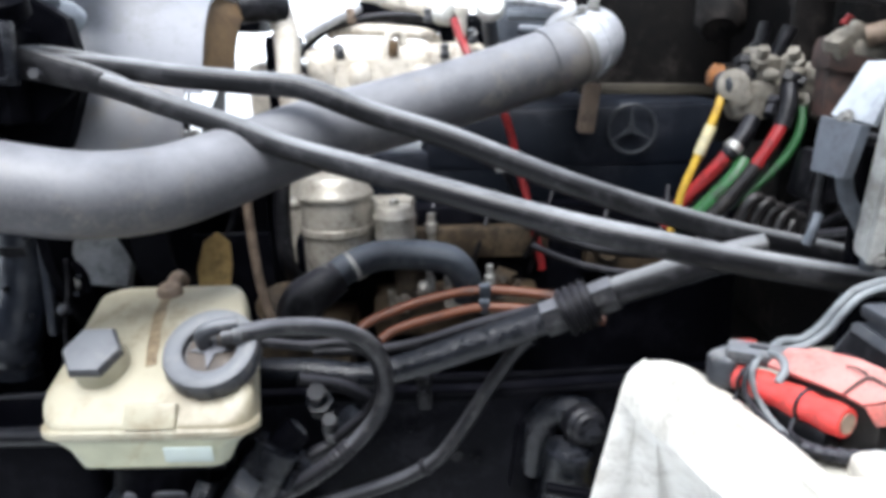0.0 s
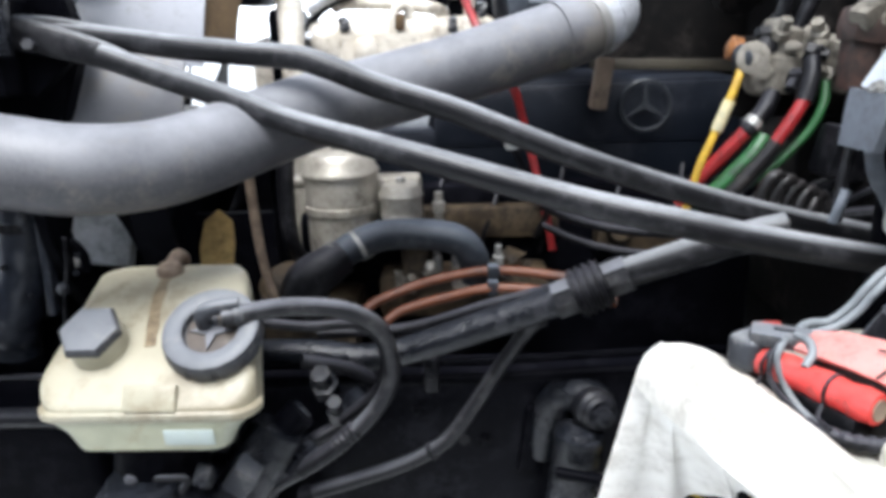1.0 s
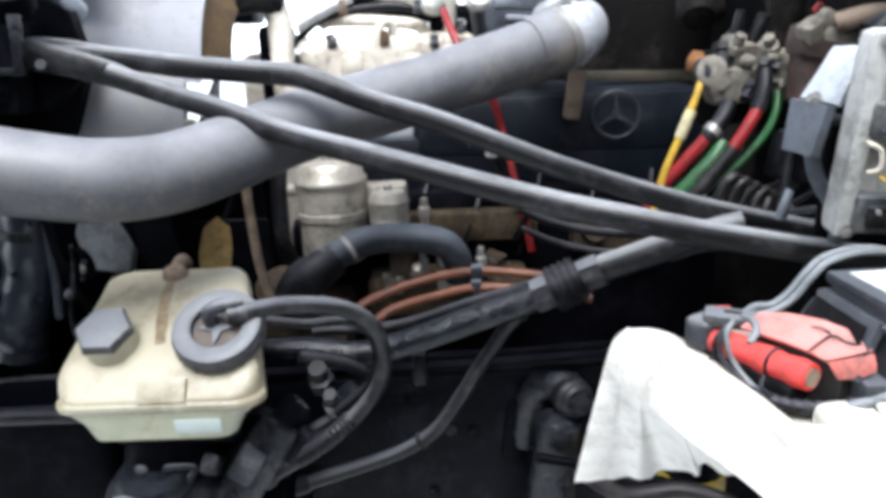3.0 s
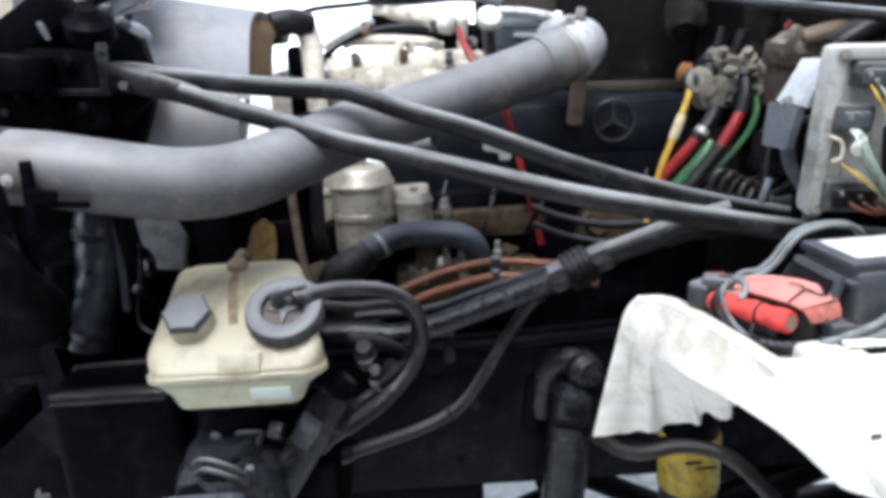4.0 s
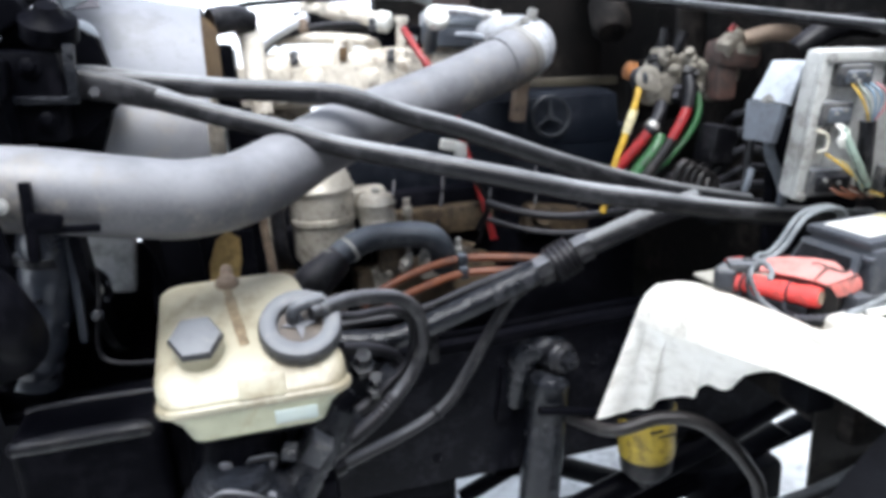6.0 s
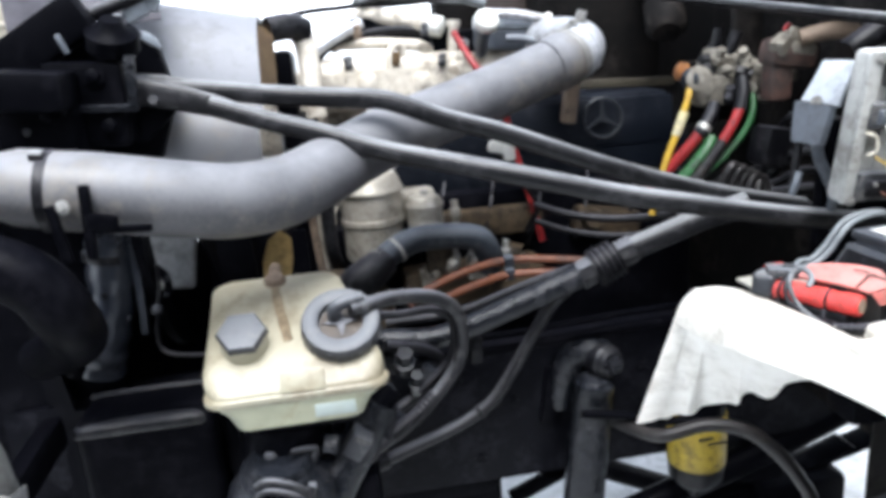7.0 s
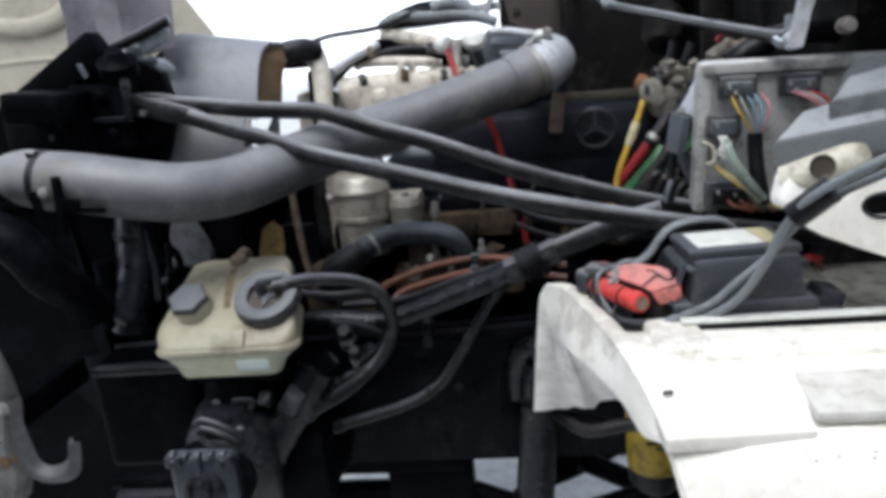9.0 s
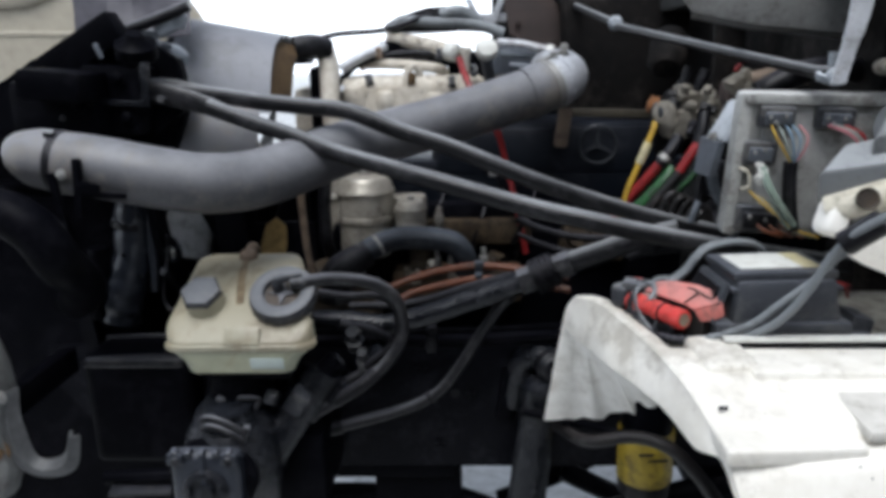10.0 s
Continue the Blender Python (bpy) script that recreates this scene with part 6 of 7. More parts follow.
part("side_plate", loft([[(0.420, 0.780, 1.438), (0.415, 0.776, 1.409), (0.410, 0.770, 1.383)], [(0.426, 0.712, 1.435), (0.421, 0.714, 1.409), (0.417, 0.718, 1.383)]], 0.010), box_blue, ebr, "darker blue lower plate")
part("bolt", add_bolt(bmesh.new(), (0.419, 0.745, 1.440), (-0.9, -0.2, 0.4), 0.006, 0.006), zinc, ebr)
part("leg", tube([(0.417, 0.735, 1.385), (0.426, 0.738, 1.359), (0.444, 0.742, 1.332), (0.460, 0.748, 1.302), (0.464, 0.758, 1.267)], 0.0085, seg=12, flat=(Vector((0, 1, 0)), 0.6)), box_blue, ebr, "curved blue grey arm")
part("rear_leg", tube([(0.412, 0.765, 1.385), (0.408, 0.765, 1.352), (0.406, 0.765, 1.307)], 0.006, seg=12), black_gloss, ebr)
part("fork", tube([(0.406, 0.752, 1.342), (0.400, 0.750, 1.325), (0.396, 0.752, 1.309)], 0.005, seg=10), box_blue, ebr)
stand = solid("bracket_stand", box((0.53, 0.77, 1.26), (0.16, 0.02, 0.30), bevel=0.004), black_paint, "black sheet metal stand behind the control unit", "stand")

# ---- pressure valve with coloured lines ----
valve = thing("pressure_valve", (0.48, 1.13, 1.38), "corroded metal pressure valve with coloured lines", "valve")
part("body", add_lathe(lathe([(0.034, 0), (0.036, 0.01), (0.036, 0.05), (0.028, 0.056), (0.028, 0.085), (0.018, 0.09)], (0.478, 1.13, 1.405), (0.05, -0.1, 1), 22), [(0.020, 0), (0.024, 0.004), (0.024, 0.10), (0.020, 0.105)], (0.535, 1.13, 1.445), (-1, -0.1, 0.05), 20), valve_metal, valve)
part("casting", add_box(add_box(add_box(box((0.487, 1.135, 1.452), (0.075, 0.05, 0.062), (6, 14, 0), bevel=0.018, segs=3), (0.462, 1.125, 1.425), (0.052, 0.045, 0.045), (0, -18, 8), bevel=0.014, segs=3), (0.523, 1.13, 1.470), (0.055, 0.045, 0.040), (0, 24, 0), bevel=0.012, segs=3), (0.478, 1.13, 1.488), (0.034, 0.034, 0.034), (0, 8, 30), bevel=0.010), valve_metal, valve, "corroded lumpy casting")
part("cap", lathe([(0.022, 0), (0.022, 0.012), (0.016, 0.016)], (0.436, 1.12, 1.450), (-1, -0.3, 0), 20), rubber_blue, valve)
part("orange_cap", lathe([(0.018, 0), (0.017, 0.014), (0.008, 0.018)], (0.432, 1.15, 1.462), (-1, 0, 0.3), 16), orange_mat, valve)
part("nut", lathe([(0.014, 0), (0.014, 0.012), (0.010, 0.014)], (0.452, 1.105, 1.435), (-0.4, -0.9, 0), 6), valve_metal, valve)
part("disc", lathe([(0.020, 0), (0.023, 0.004), (0.023, 0.010), (0.016, 0.013), (0.006, 0.013)], (0.440, 1.108, 1.452), (-0.5, -0.85, 0.1), 22), valve_metal, valve)
for k, (x, y, z) in enumerate(((0.470, 1.10, 1.478), (0.505, 1.095, 1.462), (0.495, 1.09, 1.430), (0.525, 1.10, 1.478), (0.560, 1.09, 1.470), (0.452, 1.115, 1.490), (0.535, 1.085, 1.425))):
    part("fitting", add_lathe(lathe([(0.013, 0), (0.013, 0.012), (0.009, 0.014), (0.009, 0.03)], (x, y, z), (math.sin(k * 1.9), -0.6, math.cos(k * 1.9)), 6), [(0.008, 0), (0.010, 0.01), (0.006, 0.022)], (x + 0.006, y - 0.004, z - 0.012), (math.cos(k), -0.5, math.sin(k)), 10), (valve_metal, rubber, rubber)[k % 3], valve)
part("side_valve", add_lathe(lathe([(0.026, 0), (0.03, 0.01), (0.03, 0.06), (0.015, 0.07)], (0.545, 1.12, 1.41), (0.3, -0.1, 1), 18), [(0.016, 0), (0.016, 0.06)], (0.56, 1.1, 1.44), (1, -0.2, 0.2), 14), valve_metal, valve)
part("top_fitting", add_lathe(lathe([(0.014, 0), (0.014, 0.02), (0.010, 0.02), (0.010, 0.05)], (0.478, 1.13, 1.49), (0.2, 0, 1), 10), [(0.011, 0), (0.011, 0.05)], (0.50, 1.12, 1.485), (0.4, 0, 1), 10), rubber, valve)
part("yellow_line", tube([(0.424, 1.112, 1.436), (0.416, 1.105, 1.415), (0.395, 1.10, 1.36), (0.372, 1.10, 1.302), (0.362, 1.105, 1.25), (0.350, 1.11, 1.20)], 0.0062, seg=10), yellow_wire, valve, "yellow sleeved line")
part("yellow_joint", tube([(0.408, 1.10, 1.395), (0.398, 1.10, 1.368), (0.392, 1.10, 1.352)], 0.0088, seg=10), label_yellow, valve)
part("red_line", tube([(0.428, 1.076, 1.356), (0.420, 1.078, 1.345), (0.400, 1.09, 1.316), (0.372, 1.11, 1.275), (0.35, 1.12, 1.24)], 0.0110, seg=14), red_wire, valve, "thick red cable")
part("red_sleeve", tube([(0.466, 1.10, 1.402), (0.452, 1.085, 1.382), (0.432, 1.076, 1.360), (0.426, 1.077, 1.353)], 0.0128, seg=12), rubber, valve)
part("red_band", tube([(0.439, 1.079, 1.368), (0.431, 1.077, 1.360)], 0.0142, seg=14, step=1), zinc, valve)
part("second_red_line", tube([(0.500, 1.06, 1.425), (0.490, 1.05, 1.40), (0.474, 1.045, 1.372), (0.452, 1.045, 1.336)], 0.0095, seg=12), red_wire, valve, "red cable")
part("lower_sheath", tube([(0.456, 1.045, 1.342), (0.445, 1.045, 1.325), (0.415, 1.05, 1.285), (0.395, 1.06, 1.26)], 0.0105, seg=12), hose_loom, valve, "dark sheath on the red cable")
part("second_sleeve", tube([(0.505, 1.075, 1.45), (0.500, 1.06, 1.425), (0.489, 1.05, 1.395)], 0.0125, seg=12), rubber, valve)
part("green_line", tube([(0.45, 1.075, 1.345), (0.435, 1.065, 1.325), (0.41, 1.065, 1.297), (0.385, 1.07, 1.268), (0.36, 1.08, 1.25)], 0.012, seg=12), green_wire, valve, "thick green cable")
part("second_green_line", tube([(0.525, 1.07, 1.42), (0.518, 1.055, 1.39), (0.500, 1.05, 1.355), (0.465, 1.05, 1.315), (0.43, 1.055, 1.285), (0.40, 1.065, 1.262)], 0.0065, seg=10), green_wire, valve, "thin green cable")
part("grey_line", tube([(0.47, 1.06, 1.345), (0.445, 1.055, 1.31), (0.415, 1.055, 1.278), (0.39, 1.06, 1.255)], 0.010, seg=10), cable_grey, valve)
part("hanger", add_box(box((0.52, 1.18, 1.42), (0.16, 0.03, 0.12), bevel=0.006), (0.58, 1.19, 1.40), (0.06, 0.02, 0.5), bevel=0.004), firewall_mat, valve)
bel = thing("bellows_hose", (0.44, 0.98, 1.20), "black corrugated bellows hose lying under the valve", "bellows")
part("bellows", tube([(0.375, 0.975, 1.226), (0.40, 0.975, 1.248), (0.44, 0.985, 1.258), (0.48, 1.0, 1.250), (0.52, 1.02, 1.230), (0.55, 1.03, 1.20)], 0.024, seg=22, step=6, ribs=0.012, rib_every=2), rubber, bel)
solid("relay_block", box((0.535, 1.02, 1.33), (0.06, 0.05, 0.07), (0, 12, 10), bevel=0.01), rubber, "black relay block behind the cables", "relay")
for k in range(7):
    solid("loom_cable", tube([(0.36 + 0.01 * k, 1.02 + 0.015 * k, 1.18 + 0.012 * (k % 3)), (0.44, 1.0 + 0.012 * k, 1.215 + 0.012 * (k % 4)), (0.50 + 0.01 * k, 0.95 + 0.02 * k, 1.23 + 0.01 * k), (0.57, 0.93 + 0.015 * k, 1.20 + 0.03 * k), (0.64, 0.95, 1.19 + 0.03 * k)], 0.007 + 0.0015 * (k % 3), seg=9), rubber, "black loom cable running to the cab firewall", "cable", "loom cables")

for k in range(5):
    solid("loom_cable", tube([(0.392 + 0.017 * k, 0.965 + 0.004 * k, 1.225), (0.396 + 0.017 * k, 0.950, 1.270 - 0.003 * k), (0.408 + 0.017 * k, 0.940 + 0.004 * k, 1.312 - 0.007 * k), (0.424 + 0.016 * k, 0.945 + 0.004 * k, 1.316 - 0.008 * k), (0.434 + 0.015 * k, 0.960, 1.285 - 0.006 * k), (0.438 + 0.015 * k, 0.975, 1.225)], 0.0075 + 0.001 * (k % 2), seg=10), hose_loom, "black loom cable bent in a loop beside the valve", "cable", "loom cables")

# Unseen wall behind the camera, added to keep sky light off front faces.
yard = part("wall_light_block", box((0.5, -2.3, 1.3), (11.0, 0.25, 2.6), bevel=0.01), material("dark light-blocking wall", (0.055, 0.05, 0.047), (0.03, 0.028, 0.026), 0.85, grain=8, stain=0.8, amount=0.8), None)
tagged(yard, "unseen dark wall added behind the camera to cut front light", "wall", kind="structure")

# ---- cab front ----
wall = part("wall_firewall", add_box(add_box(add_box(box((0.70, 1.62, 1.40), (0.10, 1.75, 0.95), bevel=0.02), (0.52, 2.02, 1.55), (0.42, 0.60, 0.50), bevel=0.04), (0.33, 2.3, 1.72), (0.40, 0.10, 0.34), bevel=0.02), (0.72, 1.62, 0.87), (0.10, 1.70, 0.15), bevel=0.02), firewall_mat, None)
tagged(wall, "dark cab firewall behind the engine", "firewall", kind="structure")
cowl = part("wall_cowl", add_box(add_box(box((0.86, 1.40, 1.76), (0.56, 2.0, 0.14), bevel=0.03), (0.62, 1.40, 1.70), (0.10, 2.0, 0.05), bevel=0.012), (1.0, 0.62, 1.45), (0.50, 0.30, 0.60), bevel=0.04), cowl_grey, None)
tagged(cowl, "grey cab cowl above the firewall", "cowl", kind="structure")
shield = thing("heat_shield", (0.28, 1.85, 1.55), "dark rust brown heat shield plate behind the elbow", "heat shield")
part("plate", loft([[(0.150, 1.86, 1.78), (0.155, 1.83, 1.70), (0.168, 1.81, 1.634)], [(0.230, 1.84, 1.79), (0.230, 1.81, 1.70), (0.232, 1.79, 1.600)], [(0.320, 1.85, 1.79), (0.320, 1.82, 1.70), (0.318, 1.80, 1.585)], [(0.410, 1.88, 1.78), (0.408, 1.85, 1.68), (0.398, 1.83, 1.572)]], 0.004), rust_dark, shield)
part("rolled_edge", tube([(0.168, 1.808, 1.634), (0.232, 1.788, 1.600), (0.318, 1.798, 1.585), (0.398, 1.828, 1.572)], 0.005, seg=8), rust_dark, shield)
for x, z in ((0.19, 1.66), (0.36, 1.62)):
    part("bolt", add_bolt(bmesh.new(), (x, 1.80, z), (0, -1, 0.1), 0.007, 0.006), rust_dark, shield)
cowl = thing("cab_cowl", (0.55, 0.84, 1.60), "worn grey painted cowl edge under the cab", "cowl")
part("apron", loft([[(0.372, 0.80, 1.655), (0.376, 0.80, 1.641), (0.392, 0.80, 1.627), (0.400, 0.83, 1.621)], [(0.478, 0.80, 1.665), (0.480, 0.795, 1.630), (0.483, 0.80, 1.608), (0.484, 0.83, 1.602)], [(0.58, 0.80, 1.675), (0.58, 0.795, 1.625), (0.583, 0.80, 1.596), (0.584, 0.83, 1.590)], [(0.76, 0.80, 1.69), (0.76, 0.795, 1.62), (0.763, 0.80, 1.575), (0.764, 0.83, 1.569)]], 0.005), panel_grey, cowl)
wiper = thing("wiper_linkage", (0.48, 1.1, 1.5), "dark steel wiper linkage with a grey lever and ball joint", "wiper linkage")
part("rod_eye", lathe([(0.014, 0), (0.016, 0.003), (0.016, 0.009), (0.012, 0.011)], (0.520, 0.622, 1.524), (0.05, -0.3, 1), 20), steel_blue, wiper)
part("far_rod", tube([(0.24, 1.88, 1.756), (0.314, 1.80, 1.718), (0.41, 1.50, 1.640)], 0.009, seg=12), black_gloss, wiper)
part("rod", tube([(0.408, 1.52, 1.636), (0.43, 1.30, 1.612), (0.475, 0.90, 1.566), (0.507, 0.69, 1.540), (0.522, 0.615, 1.530)], lambda t: 0.0095 - 0.0015 * math.sin(3 * t) + 0.004 * max(0, t - 0.85) / 0.15, seg=12), black_gloss, wiper)
part("ball_joint", add_lathe(lathe([(0.010, 0), (0.0125, 0.003), (0.0125, 0.010), (0.006, 0.013)], (0.523, 0.615, 1.528), (0.1, -1, 0.2), 20), [(0.006, 0), (0.006, 0.04)], (0.523, 0.62, 1.52), (0, 0, 1), 10), steel_blue, wiper)
part("lever", loft([[(0.514, 0.605, 1.520), (0.523, 0.606, 1.560), (0.532, 0.612, 1.60), (0.54, 0.62, 1.66)], [(0.532, 0.605, 1.520), (0.541, 0.606, 1.560), (0.556, 0.612, 1.60), (0.57, 0.62, 1.66)]], 0.006), bright_alu, wiper, "light grey crank lever")
part("pivot", lathe([(0.010, 0), (0.011, 0.02), (0.007, 0.024), (0.007, 0.04)], (0.590, 0.63, 1.540), (-0.2, -1, 0), 16), valve_metal, wiper)
part("far_joint", lathe([(0.014, 0), (0.017, 0.006), (0.017, 0.02), (0.010, 0.026)], (0.41, 1.5, 1.637), (-0.2, -1, 0.2), 18), steel_blue, wiper)
part("motor", lathe([(0.04, 0), (0.045, 0.01), (0.045, 0.08), (0.03, 0.10)], (0.53, 1.45, 1.60), (-0.2, -0.6, -0.6), 22), firewall_mat, wiper)
bulk = thing("heater_valve", (0.57, 1.02, 1.42), "rusty heater valve with a beige cap on the firewall", "valve")
part("body", add_box(box((0.565, 1.03, 1.490), (0.09, 0.06, 0.05), (0, 8, 0), bevel=0.018), (0.545, 1.03, 1.45), (0.04, 0.04, 0.08), bevel=0.01), material("rusty red casting", (0.09, 0.045, 0.035), (0.03, 0.022, 0.018), 0.7, amount=0.9, grime=(0.02, 0.017, 0.015), grime_amount=0.8, grime_scale=30), bulk)
part("beige_cap", add_box(add_box(box((0.540, 1.012, 1.506), (0.040, 0.030, 0.034), (12, -28, 20), bevel=0.010), (0.556, 1.010, 1.522), (0.026, 0.024, 0.024), (0, 30, 10), bevel=0.008), (0.575, 1.012, 1.498), (0.05, 0.03, 0.022), (0, 12, 0), bevel=0.008), valve_metal, bulk)
part("top_pipe", tube([(0.565, 1.00, 1.515), (0.61, 0.98, 1.525), (0.68, 0.97, 1.515)], 0.015, seg=12), tan_tube, bulk)
part("red_tip", tube([(0.532, 0.995, 1.532), (0.537, 0.99, 1.542)], 0.005, seg=8, step=2), red_wire, bulk)
solid("black_hose", tube([(0.50, 0.80, 1.50), (0.56, 0.80, 1.53), (0.63, 0.80, 1.535), (0.70, 0.82, 1.52)], 0.018, seg=14), rubber, "black hose arching behind the control unit", "hose")

duct = thing("air_duct", (0.56, 0.58, 1.40), "grey plastic air duct with stepped sides", "duct")
def fin(name, corners, depth):
    """A wedge of the duct: a sloping top face over a straight body."""
    top_ring = [Vector(q) for q in corners]
    mid = sum(top_ring, Vector()) / 4
    low = [q + Vector((0.006, 0.004, -depth)) for q in top_ring]
    bm = closed_loft([low, [q.lerp(mid, 0.02) + Vector((0, 0, -0.004)) for q in top_ring], [q.lerp(mid, 0.10) for q in top_ring]])
    return part(name, bm, duct_grey, duct)


fin("lower_step", [(0.470, 0.515, 1.420), (0.585, 0.488, 1.440), (0.608, 0.555, 1.468), (0.516, 0.556, 1.449)], 0.034)
fin("upper_step", [(0.532, 0.521, 1.460), (0.645, 0.495, 1.480), (0.672, 0.56, 1.506), (0.568, 0.565, 1.483)], 0.032)
part("neck", tube([(0.60, 0.585, 1.47), (0.66, 0.62, 1.45), (0.74, 0.65, 1.45)], 0.035, seg=18), duct_grey, duct)
corner = thing("cab_corner", (0.55, 0.5, 1.28), "white painted cab corner panel with an oval hole", "cab panel")
CO = [(0.497, 1.329), (0.515, 1.318), (0.543, 1.306), (0.585, 1.289), (0.70, 1.25), (0.80, 1.25), (0.80, 1.47), (0.66, 1.428), (0.579, 1.386), (0.541, 1.361), (0.510, 1.340)]
bm = bmesh.new()
hole = [(0.575 + 0.020 * math.cos(a), 1.350 + 0.0125 * math.sin(a)) for a in [2 * math.pi * k / 20 for k in range(20)]]
outer_v = [bm.verts.new((x, 0.48 + (x - 0.5) * -0.15, z)) for x, z in CO]
hole_v = [bm.verts.new((x, 0.48 + (x - 0.5) * -0.15, z)) for x, z in hole]
edges = [bm.edges.new((a, b)) for ring in (outer_v, hole_v) for a, b in zip(ring, ring[1:] + ring[:1])]
bmesh.ops.triangle_fill(bm, use_beauty=True, use_dissolve=False, edges=edges)
bmesh.ops.solidify(bm, geom=bm.faces[:], thickness=0.008)
part("skin", bm, white_grp, corner)
part("hole_back", box((0.580, 0.490, 1.350), (0.06, 0.004, 0.04), bevel=0.001), rubber, corner)
part("grommet", tube([(0.575 + 0.021 * math.cos(a), 0.4685 + 0.021 * math.cos(a) * -0.15, 1.350 + 0.0135 * math.sin(a)) for a in [2 * math.pi * k / 20 for k in range(21)]], 0.0022, seg=8, step=0), rubber, corner)
horn = part("horn", tube([(0.484, 0.512, 1.376), (0.500, 0.503, 1.383), (0.525, 0.499, 1.391), (0.545, 0.500, 1.396), (0.560, 0.506, 1.398)], lambda t: 0.0165 + 0.003 * t, seg=22), tray_cream, corner, "cream plastic boss with a dark disc for its hollow")
part("horn_body", box((0.489, 0.508, 1.366), (0.030, 0.036, 0.042), (0, 14, 10), bevel=0.013, segs=4), white_inner, corner)
# A brown-black disc stands for the shade inside the boss.
HOLE_AXIS = Vector((-0.15, -0.93, 0.30)).normalized()
part("hollow", lathe([(0.0135, 0.0), (0.0125, 0.0015), (0.0105, 0.001), (0.008, -0.001), (0.002, -0.002)], Vector((0.514, 0.4805, 1.3950)), HOLE_AXIS, 24), block_tan, horn, "dark disc for the shade in the hollow")

# ---- under the fender ----
can = thing("filter_canister", (0.422, 1.04, 0.60), "yellow banded black filter canister", "canister")
part("body", lathe([(0.0370, 0), (0.0536, 0.02), (0.0554, 0.055)], (0.416, 1.03, 0.640), seg=28), rubber, can)
part("yellow_band", lathe([(0.0573, 0.055), (0.0578, 0.06), (0.0578, 0.165), (0.0554, 0.17)], (0.416, 1.03, 0.640), seg=28), yellow_label, can, "worn yellow band")
part("top", lathe([(0.0536, 0.17), (0.0517, 0.21), (0.036, 0.23), (0.036, 0.30)], (0.416, 1.03, 0.640), seg=24), black_paint, can)
part("print_bar", add_box(box((0.404, 0.9715, 0.775), (0.03, 0.002, 0.006), bevel=0), (0.429, 0.9725, 0.762), (0.04, 0.002, 0.005), bevel=0), dirt_brown, can)
part("drain", lathe([(0.012, -0.03), (0.012, 0.0), (0.02, 0.004)], (0.416, 1.03, 0.640), seg=10), rubber, can)
part("bracket", box((0.422, 1.06, 0.90), (0.08, 0.06, 0.05), bevel=0.006), black_paint, can)
solid("brake_hose", tube([(0.165, 1.066, 0.87), (0.195, 1.03, 0.850), (0.235, 0.96, 0.840), (0.275, 0.90, 0.848), (0.351, 0.88, 0.868), (0.411, 0.85, 0.864), (0.455, 0.825, 0.828), (0.49, 0.81, 0.78), (0.51, 0.80, 0.73), (0.515, 0.80, 0.60)], 0.0125, seg=14), hose_loom, "muddy brake hose arching under the fender", "hose")
solid("brake_hose", tube([(0.15, 0.96, 0.88), (0.24, 0.95, 0.865), (0.33, 0.94, 0.845), (0.40, 0.90, 0.85)], 0.009, seg=10), black_paint, "thin black hose by the shock absorber", "hose")
spring = thing("leaf_spring", (0.6, 1.2, 0.45), "black leaf spring pack and steering links under the chassis", "leaf spring")
for k in range(4):
    part("leaf", tube([(-0.6 + 0.1 * k, 1.20, 0.56 - 0.016 * k), (0.0, 1.20, 0.49 - 0.016 * k), (0.5, 1.20, 0.47 - 0.016 * k), (1.2 - 0.1 * k, 1.20, 0.60 - 0.016 * k)], 0.035, seg=12, flat=(Vector((0, 0, 1)), 0.2)), black_paint, spring)
part("drag_link", tube([(0.05, 1.12, 0.44), (0.347, 1.10, 0.55), (0.624, 1.10, 0.637), (0.853, 1.10, 0.725), (1.2, 1.1, 0.86)], 0.030, seg=14), black_paint, spring)
part("torque_link", tube([(-0.14, 1.16, 0.60), (0.05, 1.15, 0.55), (0.35, 1.14, 0.42), (0.6, 1.13, 0.33)], 0.024, seg=14), black_paint, spring)
part("hanger", add_box(box((-0.5, 1.15, 0.62), (0.12, 0.10, 0.16), bevel=0.02), (1.15, 1.15, 0.68), (0.12, 0.10, 0.18), bevel=0.02), black_paint, spring)
axle = solid("front_axle", add_box(tube([(0.75, 0.6, 0.45), (0.75, 1.0, 0.42), (0.75, 1.6, 0.40), (0.75, 2.2, 0.42), (0.75, 2.5, 0.45)], 0.05, seg=16), (0.75, 1.2, 0.45), (0.22, 0.14, 0.12), bevel=0.02), black_paint, "black forged front axle beam", "axle")
splash = solid("splash_guard", loft([[(0.62, 0.78, 1.10), (0.62, 0.80, 0.95), (0.63, 0.82, 0.80), (0.65, 0.84, 0.68)], [(0.80, 0.74, 1.10), (0.82, 0.76, 0.95), (0.85, 0.78, 0.80), (0.90, 0.80, 0.72)], [(1.2, 0.74, 1.10), (1.2, 0.76, 0.95), (1.2, 0.78, 0.80), (1.2, 0.80, 0.74)]], 0.006), dirt_brown, "muddy splash guard hanging under the fender", "splash guard")
tyre = thing("wheel", (0.95, 0.55, 0.0), "black truck tyre under the fender", "wheel")
part("tyre", open_band(0, 0.26, 0.50, 0.22, 0, 0), rubber, tyre)
for o in tyre.children:
    o.matrix_local = pose(0, 0.13, 0.5, 0, 0, -90)
stab = thing("stabiliser_bar", (0.2, 1.35, 0.35), "black stabiliser bar and links under the engine", "stabiliser bar")
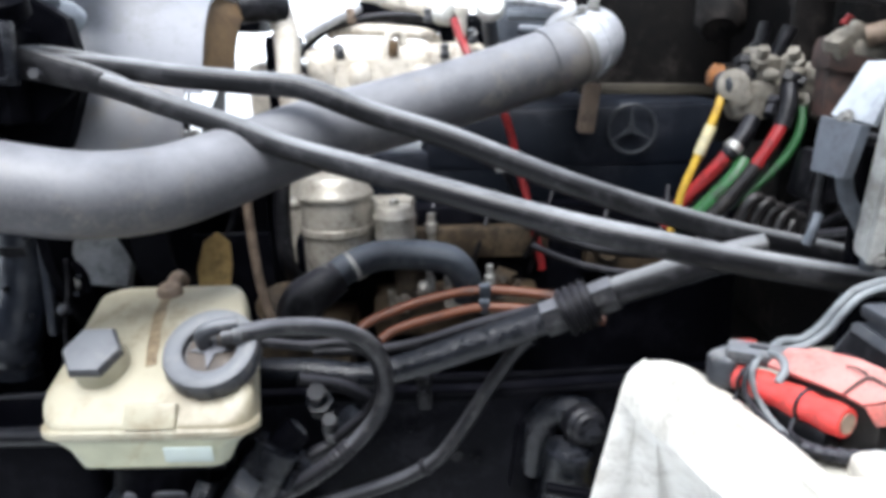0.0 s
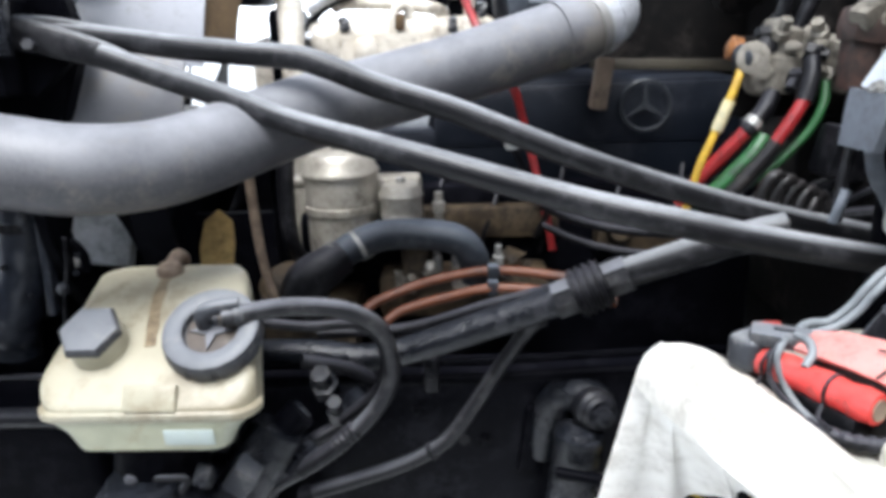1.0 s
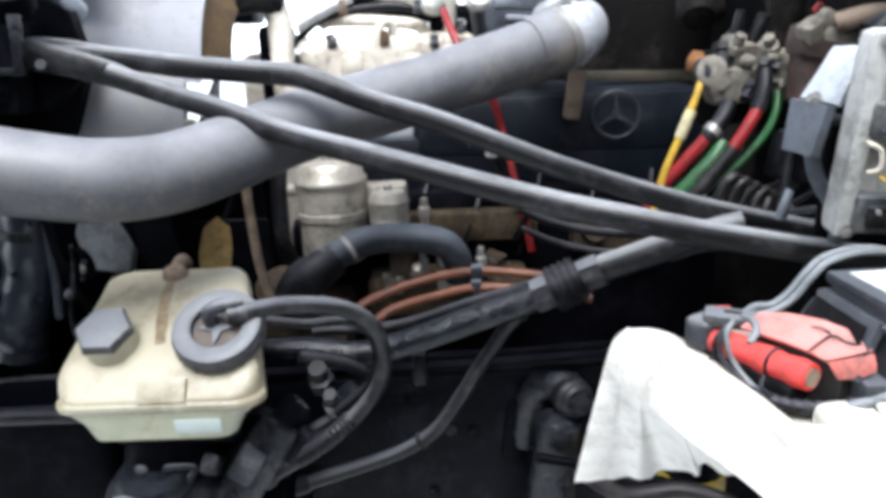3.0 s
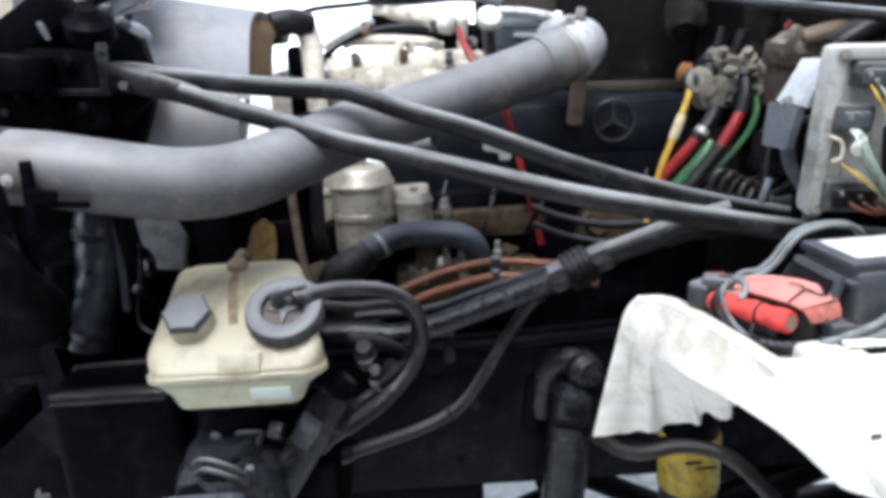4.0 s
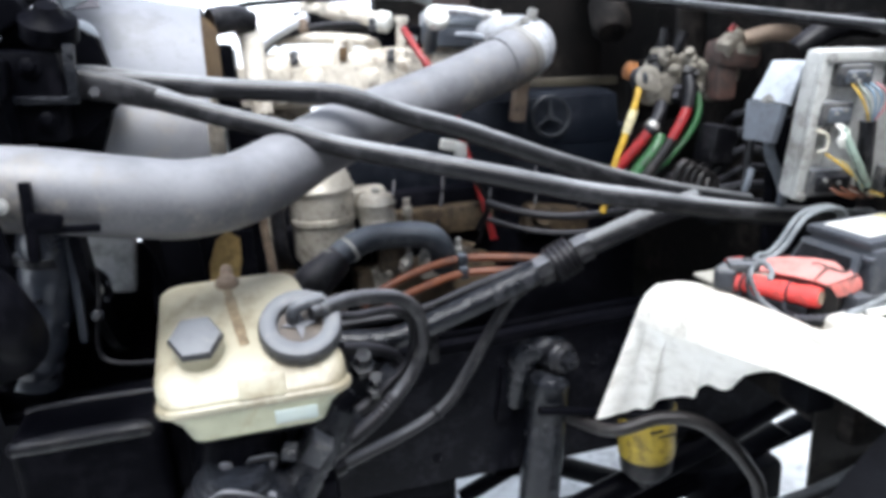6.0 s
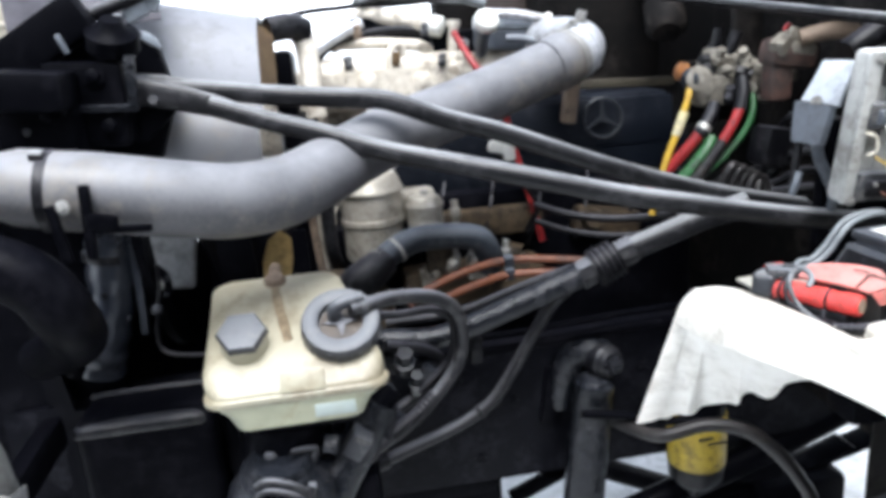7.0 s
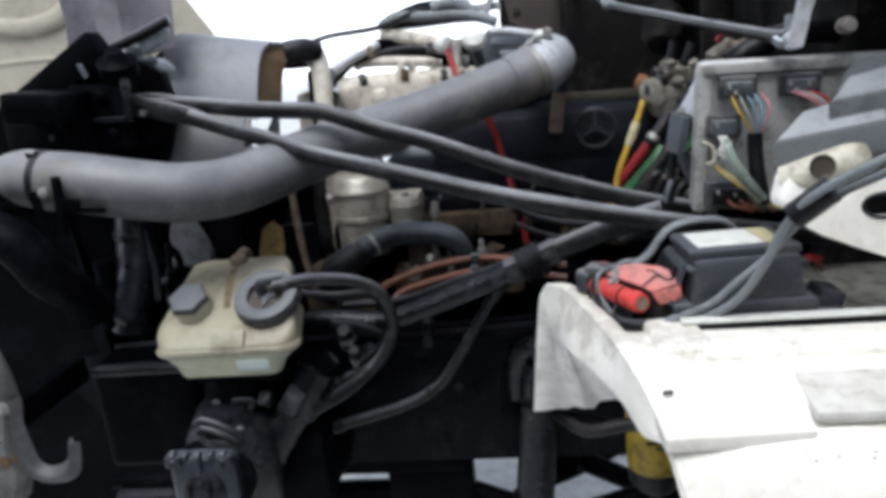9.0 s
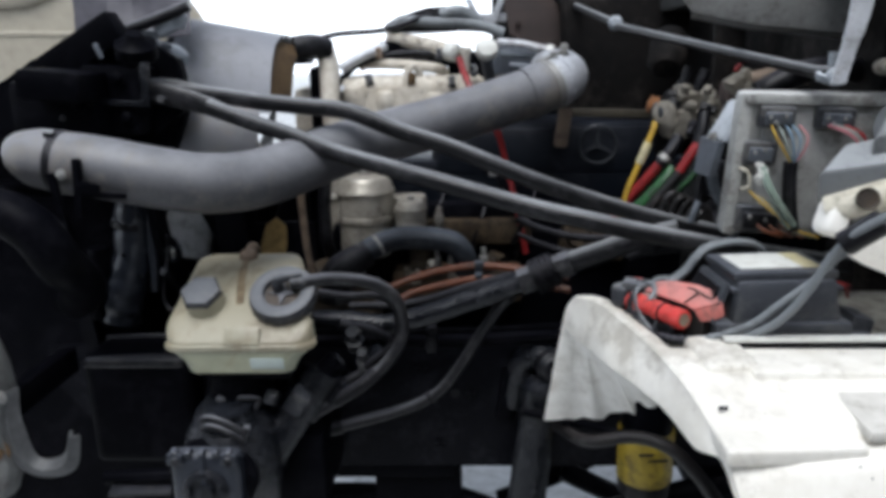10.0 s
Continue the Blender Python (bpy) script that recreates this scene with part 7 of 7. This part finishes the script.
part("bar", tube([(-0.1, 1.34, 0.66), (0.12, 1.34, 0.60), (0.35, 1.36, 0.47), (0.55, 1.38, 0.36)], 0.028, seg=12), black_paint, stab)
part("link", tube([(0.12, 1.45, 0.36), (0.30, 1.45, 0.44), (0.50, 1.45, 0.56)], 0.022, seg=12), black_paint, stab)
part("mount_block", box((0.22, 1.30, 0.60), (0.12, 0.10, 0.14), (0, 12, 0), bevel=0.02), black_paint, stab)
cradle = thing("engine_crossmember", (-0.3, 1.5, 0.45), "black engine crossmember between the rails", "crossmember")
part("beam", box((-0.42, 1.53, 0.60), (0.16, 0.86, 0.16), bevel=0.02), black_paint, cradle)
part("rear_beam", box((0.62, 1.53, 0.62), (0.12, 0.86, 0.14), bevel=0.02), black_paint, cradle)
apron = thing("inner_apron", (-0.8, 1.02, 0.5), "black inner apron beside the radiator", "apron")
part("sheet", loft([[(-1.3, 1.02, 1.35), (-1.3, 1.02, 0.9), (-1.3, 1.02, 0.5)], [(-0.80, 1.10, 1.30), (-0.80, 1.10, 0.9), (-0.80, 1.05, 0.5)], [(-0.74, 1.06, 0.98), (-0.74, 1.06, 0.9), (-0.74, 1.04, 0.5)], [(-0.36, 1.04, 0.98), (-0.36, 1.04, 0.9), (-0.36, 1.04, 0.5)]], 0.008), black_paint, apron)
part("top_fold", box((-1.05, 1.055, 1.345), (0.50, 0.03, 0.012), (0, 4, 9), bevel=0.003), black_paint, apron)
solid("link_rod", tube([(0.52, 0.82, 0.66), (0.66, 0.80, 0.70), (0.80, 0.80, 0.742), (1.0, 0.8, 0.80)], 0.016, seg=12), black_gloss, "thin dark rod slanting under the fender", "rod")

# ---- front of the truck ----
hood = thing("hood_panel", (-1.1, 1.5, 1.0), "beige grey hood skin tilted open at the truck front", "hood")

HOOD_PLANE = Matrix.Translation((0, 2.02, 0)) @ Matrix.Rotation(radians(90), 4, "X")
part("skin", prism([(-2.6, 1.30), (-0.73, 1.30), (-0.715, 1.50), (-0.745, 1.62), (-0.80, 1.72), (-0.865, 1.82), (-0.95, 1.98), (-1.02, 2.2), (-2.6, 2.2)], HOOD_PLANE, 0.02, 0.003), beige_panel, hood)
for pts, r in (([(-2.0, 2.0, 1.66), (-1.5, 2.0, 1.675), (-1.25, 2.0, 1.67), (-1.0, 2.0, 1.665)], 0.010), ([(-1.75, 2.0, 1.86), (-1.55, 1.99, 1.80), (-1.40, 1.99, 1.78), (-1.28, 1.99, 1.81), (-1.20, 2.0, 1.90)], 0.030)):
    part("fold", tube(pts, r, seg=12, flat=(Vector((0, 1, 0)), 0.5)), beige_panel, hood)
part("prop", tube([(-1.7, 1.55, 1.40), (-1.7, 1.55, 0.02)], 0.03, seg=8, step=2), black_paint, hood)
bump = thing("bumper_end", (-0.75, 0.84, 0.75), "white plastic bumper corner with a rounded edge", "bumper")
EDGE = [(-0.755, 1.225), (-0.715, 1.195), (-0.690, 1.16), (-0.676, 1.11), (-0.670, 1.05), (-0.686, 0.99), (-0.676, 0.94), (-0.698, 0.88)]
part("shell", loft([[(x + dx, 0.665 + dy, z) for x, z in EDGE] for dx, dy in ((-0.02, 0.03), (-0.016, 0.01), (-0.024, -0.008), (-0.05, -0.02), (-0.14, -0.02), (-0.37, 0.0))], 0.005), panel_grey, bump)
INNER = [(-0.668, 1.075), (-0.672, 1.03), (-0.668, 0.996), (-0.659, 0.957), (-0.638, 0.943), (-0.605, 0.955), (-0.590, 0.996)]
OUTER = [(-0.70, 1.06), (-0.706, 1.02), (-0.706, 0.980), (-0.688, 0.936), (-0.644, 0.918), (-0.594, 0.932), (-0.580, 0.990)]
part("lower_lip", loft([smooth_path([(x, 0.672, z) for x, z in INNER], 5), smooth_path([(x * 0.6 + u * 0.4, 0.662, z * 0.6 + w * 0.4) for (x, z), (u, w) in zip(INNER, OUTER)], 5), smooth_path([(u, 0.670, w) for u, w in OUTER], 5)], 0.006), strap_grey, bump, "grey steel strap round an opening")
part("rust_bolt", add_bolt(bmesh.new(), (-0.712, 0.66, 0.965), (0.1, -1, 0.1), 0.013, 0.012), rust_brown, bump, "rusty bolt head")
part("strap_bolt", add_bolt(bmesh.new(), (-0.690, 0.655, 1.062), (0.1, -1, 0.1), 0.008, 0.008), zinc, bump)
part("stay", box((-0.72, 0.78, 1.02), (0.03, 0.26, 0.05), bevel=0.006), black_paint, bump)
